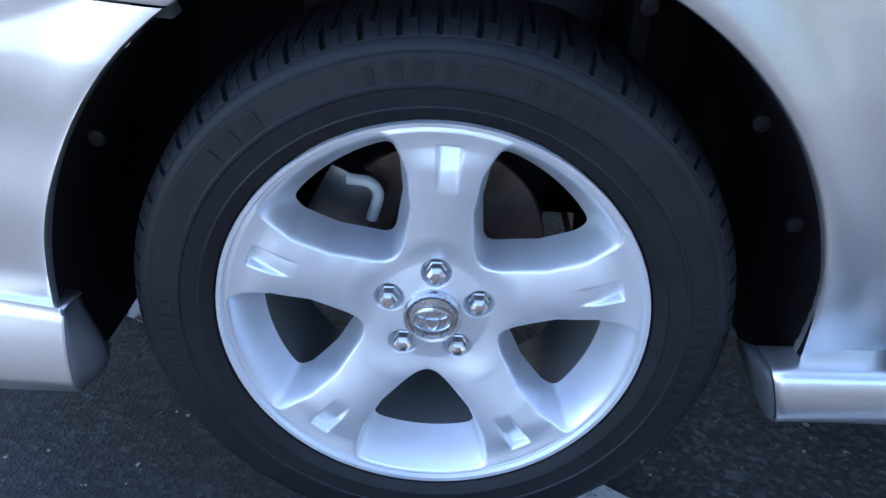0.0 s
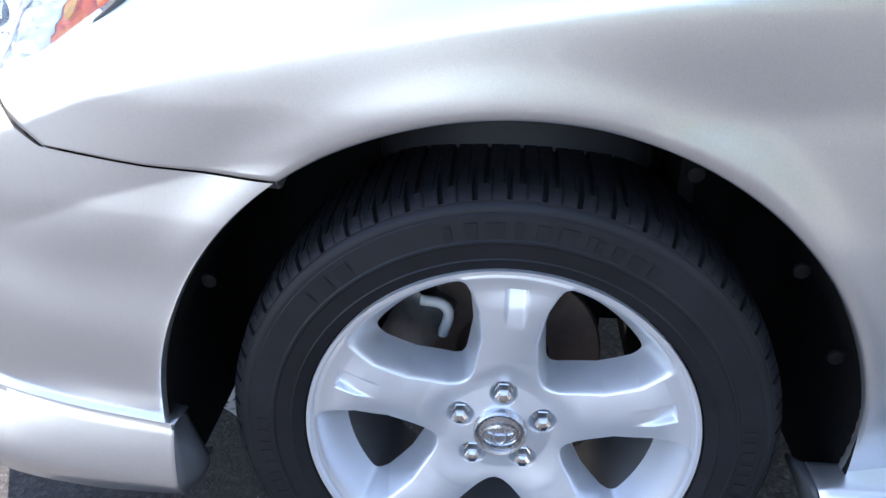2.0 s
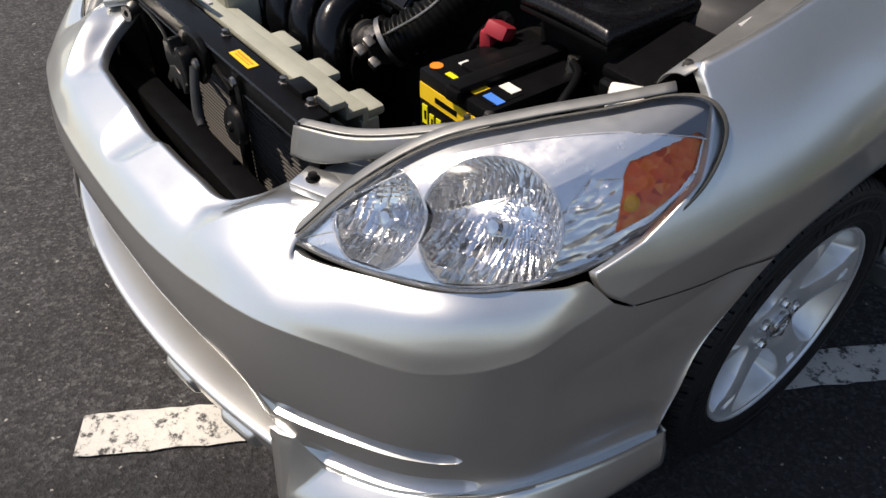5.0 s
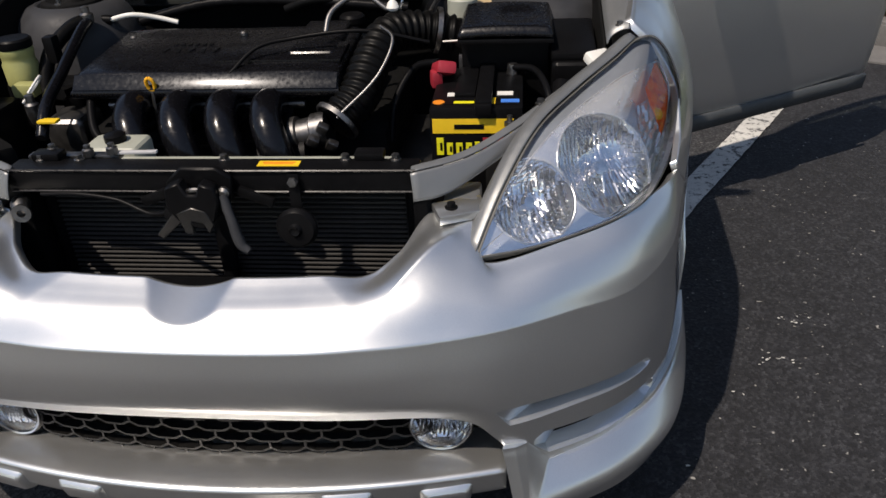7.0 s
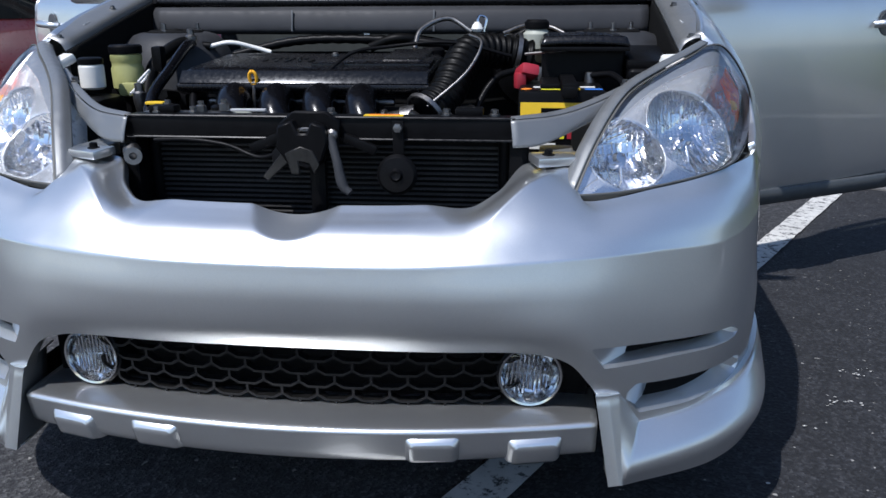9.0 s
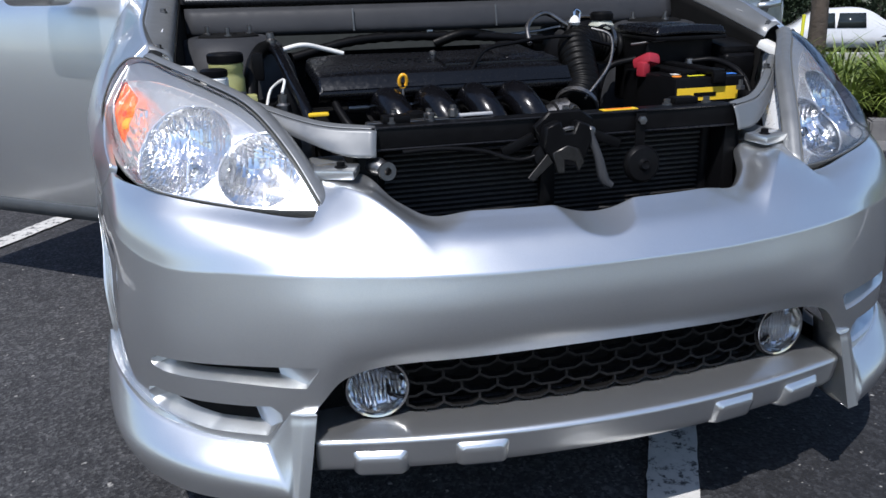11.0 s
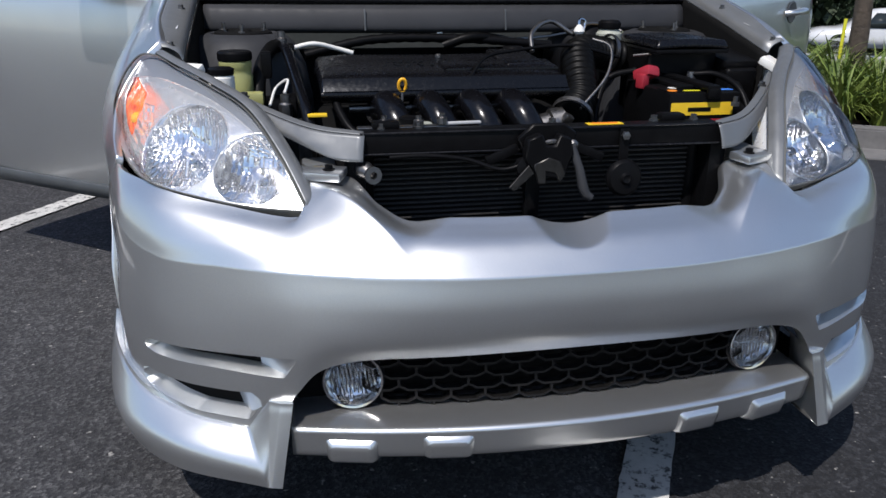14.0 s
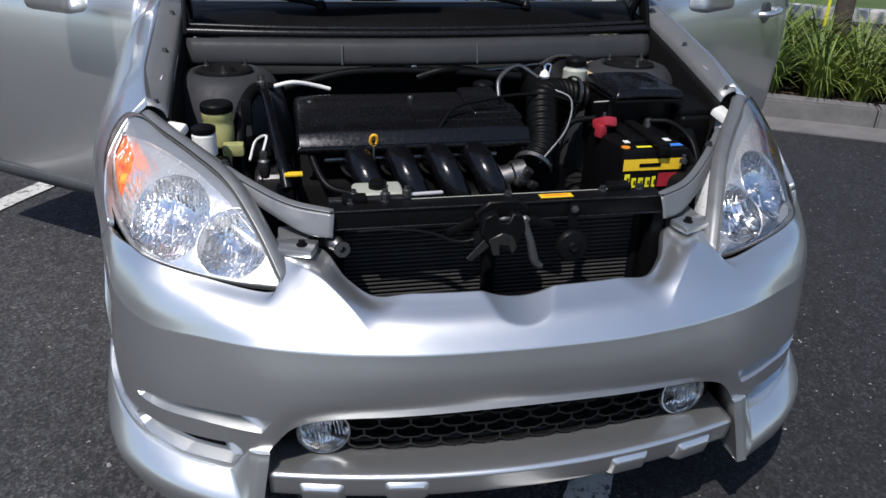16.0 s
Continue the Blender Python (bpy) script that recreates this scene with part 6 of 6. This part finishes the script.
    tube("drive_belt", [(-0.475, -0.30, 0.76), (-0.478, -0.22, 0.74), (-0.48, -0.18, 0.64), (-0.478, -0.30, 0.55)], 0.014, HOSE, eng, n=24, sides=6)
    block("mount", (0.10, 0.14, 0.05), (-0.50, -0.16, 0.73), BLACK, eng, edge=0.012)
    # steering fluid bottle
    r = lathe("fluid_bottle", [(0.030, 0.0), (0.036, 0.006), (0.037, 0.050), (0.034, 0.056), (0.034, 0.066), (0.036, 0.070), (0.036, 0.082), (0.031, 0.086)], OILYELLOW, car, (-0.582, -0.245, 0.765), n=32, label="yellowed fluid bottle with a black cap")
    lathe("cap", [(0.037, 0.0), (0.038, 0.004), (0.038, 0.016), (0.034, 0.020), (0.002, 0.021)], BLACK, r, (-0.582, -0.245, 0.850), n=28)
    block("bottle_foot", (0.05, 0.035, 0.03), (-0.548, -0.300, 0.772), OILYELLOW, r, edge=0.008)
    block("bottle_bracket", (0.05, 0.05, 0.16), (-0.60, -0.235, 0.69), BLACK, r, edge=0.01)
    w = lathe("washer_bottle", [(0.020, 0.0), (0.027, 0.005), (0.027, 0.050), (0.023, 0.056)], WHITE, car, (-0.606, -0.360, 0.778), n=28, label="white washer bottle neck with a black cap")
    lathe("cap", [(0.026, 0.0), (0.027, 0.003), (0.027, 0.012), (0.022, 0.015), (0.002, 0.016)], BLACK, w, (-0.606, -0.360, 0.833), n=24)
    block("bottle_body", (0.10, 0.12, 0.16), (-0.604, -0.37, 0.685), BLACK, w, edge=0.02)
    block("connector", (0.025, 0.03, 0.06), (-0.515, -0.215, 0.835), BLACK, eng, edge=0.006)
    # brake parts
    bk = lathe("brake_reservoir", [(0.026, 0.0), (0.034, 0.006), (0.034, 0.040), (0.028, 0.046), (0.025, 0.052)], CREAM, car, (0.385, -0.048, 0.846), n=28, label="pale brake fluid bottle with a black cap")
    lathe("cap", [(0.029, 0.0), (0.030, 0.004), (0.030, 0.016), (0.024, 0.022), (0.002, 0.023)], BLACK, bk, (0.385, -0.048, 0.898), n=24)
    block("reservoir_body", (0.075, 0.11, 0.055), (0.42, 0.020, 0.842), TAN, bk, "tan brake cylinder", edge=0.014, segments=3)
    lathe("brake_booster", [(0.05, -0.10), (0.11, -0.06), (0.125, 0.0), (0.115, 0.05), (0.05, 0.07)], BLACK, car, (0.39, 0.12, 0.80), "y", 40, "black brake booster drum")
    tube("brake_pipe", [(0.34, -0.09, 0.83), (0.31, -0.05, 0.85), (0.32, 0.05, 0.88), (0.25, 0.07, 0.87), (0.10, 0.06, 0.86)], 0.004, STEEL, car, n=30, sides=6)
    tube("gas_pipe", [(0.30, 0.02, 0.885), (0.36, 0.045, 0.905), (0.42, 0.05, 0.90), (0.455, 0.03, 0.885)], 0.005, STEEL, car, n=24, sides=8)
    tube("heater_hose", [(-0.05, 0.04, 0.85), (0.02, 0.03, 0.872), (0.10, 0.05, 0.865), (0.20, 0.06, 0.84)], 0.013, HOSE, car, n=24, sides=10)
    tube("wiring", [(-0.42, 0.03, 0.83), (-0.25, 0.045, 0.866), (0.0, 0.04, 0.868), (0.25, 0.03, 0.85)], 0.012, BLACK, car, n=40, sides=8, ribs=20, rib=0.0012)
    tube("cover_cable", [(0.33, -0.245, 0.845), (0.20, -0.26, 0.875), (0.05, -0.275, 0.866), (-0.02, -0.30, 0.855), (-0.07, -0.35, 0.815)], 0.0042, BLACK, car, n=40, sides=8)
    block("white_tag", (0.016, 0.010, 0.022), (-0.06, 0.045, 0.882), WHITE, car, edge=0.003)


STEELTRIM = simple("dull_trim", (0.013, 0.014, 0.016), 0.22, 0.6, grain=120, vary=0.04, relief=0.0)
GLOSS = simple("glossy_black_plastic", (0.004, 0.004, 0.005), 0.20, grain=120, vary=0.3, relief=0.05, spec=0.34)
build_engine()

# ---- surroundings ----
LEAF = []
for k, (c, v) in enumerate((((0.15, 0.20, 0.035), 0.4), ((0.10, 0.155, 0.03), 0.45), ((0.24, 0.26, 0.07), 0.35))):
    m = simple("grass_blade", c, 0.5, grain=8, vary=v, relief=0)
    b = m.node_tree.nodes["Principled BSDF"]
    b.inputs["Subsurface Weight"].default_value = 0.0
    LEAF.append(m)
DARKLEAF = simple("dark_foliage", (0.022, 0.036, 0.013), 0.55, grain=6, vary=0.5, relief=0)
MIDLEAF = simple("mid_foliage", (0.07, 0.11, 0.03), 0.55, grain=6, vary=0.5, relief=0)
REDLEAF = simple("red_foliage", (0.20, 0.028, 0.045), 0.45, grain=10, vary=0.45, relief=0)
BARK = simple("grey_bark", (0.065, 0.05, 0.038), 0.9, grain=22, vary=0.4, relief=0.9, depth=0.015)
LAWN = simple("lawn", (0.065, 0.105, 0.022), 0.9, grain=14, vary=0.4, relief=0.6, depth=0.02)
PALE = simple("pale_pavement", (0.50, 0.48, 0.44), 0.9, grain=20, vary=0.15)
REDPAINT = simple("red_car_paint", (0.30, 0.012, 0.02), 0.3, grain=30, vary=0.1, relief=0, coat=1.0)
POST = simple("yellow_post_paint", (0.65, 0.62, 0.03), 0.5, grain=30, vary=0.15)

KERB_S = 3.37


def slab(name, s0, s1, n0, n1, z0, z1, material, label, category, edge=0.012):
    """A long low block laid square to the stalls."""
    bm = bmesh.new()
    bmesh.ops.create_cube(bm, size=1.0)
    bm.transform(Matrix.Diagonal((n1 - n0, s1 - s0, z1 - z0, 1)))
    if edge:
        bmesh.ops.bevel(bm, geom=bm.edges[:], offset=edge, segments=2, affect="EDGES")
    ang = math.atan2(CROSS[1], CROSS[0])
    bm.transform(Matrix.Translation(lot((s0 + s1) / 2, (n0 + n1) / 2, (z0 + z1) / 2)) @ Matrix.Rotation(ang, 4, "Z"))
    me = bpy.data.meshes.new(name)
    bm.to_mesh(me)
    bm.free()
    me.materials.append(material)
    me.shade_smooth()
    me.set_sharp_from_angle(angle=radians(35))
    return tagged(new(name, me), label, category, kind="structure")


for i in range(-5, 10):
    slab("kerb", KERB_S, KERB_S + 0.15, i * 1.2 + 0.6 + 0.004, (i + 1) * 1.2 + 0.6 - 0.004, -0.02, 0.125, CONCRETE, "grey concrete kerb length along the planter", "kerb")
slab("gutter", KERB_S - 0.30, KERB_S - 0.002, -5.4, 12.5, -0.03, 0.004, CONCRETE, "grey concrete gutter strip along the kerb", "gutter", 0)
slab("planter_bed", KERB_S + 0.14, 4.9, -5.4, 12.5, -0.02, 0.085, SOIL, "brown bark mulch in the planter", "planter", 0)
slab("kerb_far", 4.9, 5.05, -5.4, 12.5, -0.02, 0.125, CONCRETE, "grey concrete kerb on the planter's far side", "kerb")


def grass_clump(rng, seed, tall=0.60, count=150):
    """A tuft of long arching blades."""
    verts, faces = [], []
    for i in range(count):
        a = rng.uniform(0, 2 * math.pi)
        r0 = rng.uniform(0, 0.10)
        h = tall * rng.uniform(0.55, 1.1)
        lean = rng.uniform(0.15, 0.85) * (0.5 + h / tall * 0.6)
        w = rng.uniform(0.008, 0.017)
        d = np.array((math.cos(a), math.sin(a), 0))
        side = np.array((-d[1], d[0], 0)) * w
        droop = rng.uniform(0.15, 1.05)
        k = len(verts)
        for j in range(6):
            t = j / 5
            p = d * (r0 + lean * t * t * tall) + np.array((0, 0, h * (t - droop * t**3 * 0.75)))
            ww = (1 - t**2) * (0.7 + 0.3 * math.sin(t * 3.1))
            verts.append(p - side * ww)
            verts.append(p + side * ww)
        for j in range(5):
            faces.append((k + 2 * j, k + 2 * j + 1, k + 2 * j + 3, k + 2 * j + 2))
    return verts, faces


rng = random.Random(4)
CLUMPS = []
for k in range(4):
    v, f = grass_clump(rng, k)
    me = bpy.data.meshes.new("grass_clump")
    me.from_pydata([tuple(p) for p in v], [], f)
    me.materials.append(LEAF[k % 3])
    me.shade_smooth()
    CLUMPS.append(me)
count = 0
for row, s in enumerate((3.70, 3.98, 4.28, 4.58)):
    n = 0.2 + 0.13 * row
    while n < 7.6:
        me = CLUMPS[rng.randrange(4)]
        ob = new("grass_clump", me)
        x, y, z = lot(s + rng.uniform(-0.07, 0.07), n, 0.08)
        k = rng.uniform(0.85, 1.15) * (0.88 if row == 0 else 1.0)
        ob.matrix_basis = Matrix.Translation((x, y, z)) @ Matrix.Rotation(rng.uniform(0, 6.28), 4, "Z") @ Matrix.Diagonal((k, k, k * rng.uniform(0.9, 1.1), 1))
        tagged(ob, "clump of long green arching grass in the planter", "grass", "grasses in the planter")
        n += rng.uniform(0.24, 0.34)


def build_tree(s, n, r, height, seed):
    rg = random.Random(seed)
    base = Vector(lot(s, n, 0.06))
    tr = new("tree")
    tr.location = base
    tagged(tr, "tree with a plain grey-brown trunk in the planter", "tree")
    pts = [(0, 0, 0), (0.03, 0.02, 0.5), (0.02, 0.06, 1.3), (0.06, 0.05, height * 0.6), (0.1, 0.1, height)]
    tube("trunk", pts, [r * 1.35, r * 1.05, r * 0.95, r * 0.7, r * 0.25], BARK, tr, n=40, sides=18)
    limbs = []
    for i in range(7):
        a = i * 2.4 + rg.uniform(-0.4, 0.4)
        z0 = height * rg.uniform(0.58, 0.85)
        L = rg.uniform(1.0, 1.9)
        e = (math.cos(a) * L, math.sin(a) * L, z0 + rg.uniform(0.6, 1.4))
        tube("limb", [(0.05, 0.05, z0), (e[0] * 0.5, e[1] * 0.5, z0 + 0.5), e], [r * 0.4, r * 0.25, r * 0.08], BARK, tr, n=14, sides=8)
        limbs.append(e)
    verts, faces = [], []
    for e in limbs + [(0.1, 0.1, height)]:
        for _ in range(330):
            p = np.array(e) + np.array([rg.gauss(0, 0.42) for _ in range(3)])
            leaf_quad(verts, faces, p, 0.09, rg)
    obj("crown", verts, faces, MIDLEAF, tr, "green leafy crown", False)
    return tr


def leaf_quad(verts, faces, p, size, rg, long=1.8):
    d = np.array([rg.gauss(0, 1) for _ in range(3)])
    d /= np.linalg.norm(d)
    s = np.cross(d, (rg.random(), rg.random(), 1.0))
    s /= np.linalg.norm(s) + 1e-9
    k = len(verts)
    L, w = size * long * rg.uniform(0.6, 1.2), size * 0.5
    for q in (p, p + d * L * 0.5 + s * w, p + d * L, p + d * L * 0.5 - s * w):
        verts.append(q)
    faces.append((k, k + 1, k + 2, k + 3))


build_tree(4.62, 1.63, 0.058, 4.8, 3)


def build_shrub(s, n, size, material, name, label, seed, count=900, spiky=False):
    """A shrub: stems, and many leaves in uneven clumps."""
    rg = random.Random(seed)
    base = Vector(lot(s, n, 0.0))
    sh = new(name)
    sh.location = base
    tagged(sh, label, "shrub")
    heads = []
    for i in range(9):
        e = (rg.gauss(0, size[0] * 0.35), rg.gauss(0, size[0] * 0.35), size[1] * rg.uniform(0.35, 0.9))
        heads.append(e)
        tube("stem", [(e[0] * 0.2, e[1] * 0.2, 0), (e[0] * 0.5, e[1] * 0.5, e[2] * 0.5), e], [0.02, 0.015, 0.008], BARK, sh, n=8, sides=6)
    verts, faces = [], []
    for _ in range(count):
        e = rg.choice(heads)
        if spiky:
            a, up = rg.uniform(0, 6.28), rg.uniform(-0.1, 1.0)
            d = np.array((math.cos(a), math.sin(a), up))
            d /= np.linalg.norm(d)
            L = rg.uniform(0.22, 0.42)
            sd = np.array((-d[1], d[0], 0.0)) * 0.025
            p = np.array(e)
            k = len(verts)
            for q in (p, p + d * L * 0.5 + sd, p + d * L + np.array((0, 0, -0.06)), p + d * L * 0.5 - sd):
                verts.append(q)
            faces.append((k, k + 1, k + 2, k + 3))
        else:
            p = np.array(e) + np.array([rg.gauss(0, size[0] * 0.22), rg.gauss(0, size[0] * 0.22), rg.gauss(0, size[1] * 0.16)])
            p[2] = abs(p[2])
            leaf_quad(verts, faces, p, 0.06, rg)
    obj("leaves", verts, faces, material, sh, "", False)
    return sh


for i, (s, n, w, h) in enumerate(((7.6, 3.45, 0.55, 1.5), (7.9, 4.7, 0.6, 1.7), (8.3, 5.4, 0.6, 1.6))):
    build_shrub(s, n, (w, h), REDLEAF, "red_shrub", "shrub with long dark red leaves", 20 + i, 900, True)

# beyond the planter: a drive, a lawn edge, then a dark belt of trees
slab("pavement_far", 8.2, 8.45, -8, 16, -0.02, 0.12, PALE, "pale kerb beyond the next row", "kerb")
lawn = sheet("lawn", np.array([[lot(s, n, 0.05) for n in np.linspace(-10, 26, 10)] for s in (8.45, 9.5, 11.0, 13.0, 15.0, 15.2)]), LAWN, None, flip=True)
tagged(lawn, "mown lawn falling away beyond the drive", "lawn", kind="structure")


def tree_belt():
    """A far wood: trunks and masses of leaves, too many to count."""
    rg = random.Random(9)
    verts, faces = [], []
    for i in range(110):
        n = rg.uniform(-24, 46)
        s = rg.uniform(31, 40)
        h = rg.uniform(4.0, 11.0)
        c = np.array(lot(s, n, h * 0.5))
        for _ in range(330):
            p = c + np.array([rg.gauss(0, 1.3), rg.gauss(0, 1.3), rg.gauss(0, h * 0.26)])
            p[2] = max(-1.8, p[2])
            leaf_quad(verts, faces, p, 0.38, rg, 1.4)
    ob = obj("tree_belt", verts, faces, DARKLEAF, None, "", False)
    tagged(ob, "dark green belt of trees beyond the lawn", "trees", kind="stuff")
    slab("backdrop_hedge", 42.0, 43.0, -50, 70, 0, 10.0, DARKLEAF, "dark hedge mass behind the trees", "hedge", 0)


tree_belt()
for i, (s, n) in enumerate(((26.0, 7.0), (27.2, 5.0), (25.2, 10.2), (24.2, 13.0), (26.5, 0.8))):
    build_shrub(s, n, (1.3, 1.9), DARKLEAF, "green_shrub", "dark green rounded shrub below the trees", 40 + i, 1400)


def parked_car(s, n, turn, material, label, length=4.6, height=1.4, name="parked_car", boot=False):
    """A car seen far off: body, cabin glass, wheels, lamps and mirrors."""
    root = new(name)
    root.matrix_basis = Matrix.Translation(lot(s, n, 0)) @ Matrix.Rotation(turn, 4, "Z")
    tagged(root, label, "car")
    L, hw, z1 = length / 2, 0.88, height * 0.60

    def ring(x, w, z0, zt, roof):
        return [(x, -w, z0), (x, -w * 1.02, (z0 + zt) / 2), (x, -w * 0.97, zt), (x, -w * 0.80, roof), (x, 0, roof + 0.03), (x, w * 0.80, roof), (x, w * 0.97, zt), (x, w * 1.02, (z0 + zt) / 2), (x, w, z0)]

    stations = [(-L, 0.70, 0.40, 0.70, 0.72), (-L * 0.93, 0.82, 0.28, 0.80, 0.84), (-L * 0.80, 0.87, 0.26, z1, height * 0.78), (-L * 0.55, hw, 0.26, z1, height), (0.0, hw, 0.26, z1, height), (L * 0.25, hw, 0.26, z1 - 0.02, height * 0.94), (L * 0.52, hw, 0.26, z1 - 0.06, height * 0.62), (L * 0.85, 0.84, 0.28, z1 - 0.16, height * 0.54), (L, 0.70, 0.40, 0.55, 0.58)]
    if boot:
        stations[:4] = [(-L, 0.72, 0.40, 0.66, 0.70), (-L * 0.94, 0.83, 0.28, z1 - 0.04, height * 0.65), (-L * 0.66, 0.87, 0.26, z1, height * 0.68), (-L * 0.34, hw, 0.26, z1, height * 0.98)]
    g = np.array([ring(*st) for st in stations])
    sm = np.stack([spline(g[:, k], 48) for k in range(g.shape[1])], axis=1)
    sheet("body", sm, material, root, thick=0.01)
    for sy in (1, -1):
        for x0, x1 in ((-L * 0.34, 0.02), (0.06, L * 0.34)) if boot else ((-L * 0.74, -L * 0.40), (-L * 0.37, 0.02), (0.06, L * 0.34)):
            zb, zt = z1 + 0.02, height * 0.93
            y0, y1 = sy * (hw * 0.985 + 0.012), sy * (hw * 0.835 + 0.02)
            lean = 0.12 if x0 > 0 else 0.0
            sheet("side_window", np.array([[(x0, y0, zb), (x0 + 0.04, y1, zt)], [(x1, y0, zb), (x1 - 0.05 - lean * 2, y1, zt)]]), DARKGLASS, root, thick=0.006)
        for x in (-L * 0.60, L * 0.60):
            w = lathe("wheel", [(0.20, -0.10), (0.30, -0.10), (0.32, -0.06), (0.32, 0.06), (0.30, 0.10), (0.20, 0.10)], RUBBER, root, (x, sy * 0.80, 0.32), "y", 28)
            lathe("rim", [(0.21, 0.10), (0.20, 0.085), (0.06, 0.08), (0.02, 0.10)], ALLOY, w, (x, sy * 0.80, 0.32), (0, sy, 0), 20)
        block("mirror", (0.10, 0.18, 0.12), (L * 0.30, sy * 0.97, z1 + 0.08), material, root, edge=0.03)
        block("headlight", (0.12, 0.30, 0.13), (L * 0.955, sy * 0.55, 0.62), GREY, root, edge=0.03)
        block("tail_lamp", (0.06, 0.22, 0.20), (-L * 0.985, sy * 0.60, 0.75), RED, root, edge=0.02)
    return root


WHITEPAINT = simple("white_car_paint", (0.58, 0.58, 0.57), 0.3, grain=30, vary=0.05, relief=0, coat=1.0)
DARKGLASS = simple("dark_car_glass", (0.02, 0.025, 0.025), 0.06, grain=20, vary=0.1, relief=0)
row_angle = math.atan2(ROW[1], ROW[0])
cross_angle = math.atan2(CROSS[1], CROSS[0])
parked_car(25.0, 5.47, cross_angle + math.pi, WHITEPAINT, "white sedan standing on the street beyond the lawn", 4.6, 1.34, "sedan", True)
parked_car(1.9, -4.6, row_angle, REDPAINT, "dark red car in the neighbouring stall", 4.5, 1.45)
post = tagged(new("marker_post"), "thin yellow marker post at the planter's edge", "post")
tube("pole", [lot(4.58, 1.525, 0.1), lot(4.58, 1.525, 0.5), lot(4.58, 1.525, 0.72)], 0.013, POST, post, n=10, sides=10)
lathe("base", [(0.05, 0.0), (0.05, 0.02), (0.024, 0.03)], POST, post, lot(4.58, 1.525, 0.085), n=16)


def paint_flecks():
    """Pale flakes of old paint scattered on the asphalt."""
    rg = random.Random(12)
    verts, faces = [], []
    for cx, cy, cnt, spread in ((1.28, -0.03, 16, 0.035), (1.17, -0.21, 12, 0.03), (1.08, -0.33, 3, 0.02), (1.6, 0.3, 4, 0.25), (1.4, -0.5, 5, 0.25)):
        for _ in range(cnt):
            px, py = cx + rg.gauss(0, spread), cy + rg.gauss(0, spread * 0.5)
            k, m, r = len(verts), rg.randrange(4, 7), rg.uniform(0.0012, 0.0038)
            for i in range(m):
                t = 2 * math.pi * i / m + rg.uniform(-0.3, 0.3)
                q = r * rg.uniform(0.5, 1.3)
                verts.append((px + 1.6 * q * math.cos(t), py + q * math.sin(t), 0.0035))
            faces.append(tuple(range(k, k + m)))
    ob = obj("paint_flecks", verts, faces, ROADPAINT, None, "", False)
    tagged(ob, "pale flakes of old paint on the asphalt", "flecks", kind="stuff")


paint_flecks()
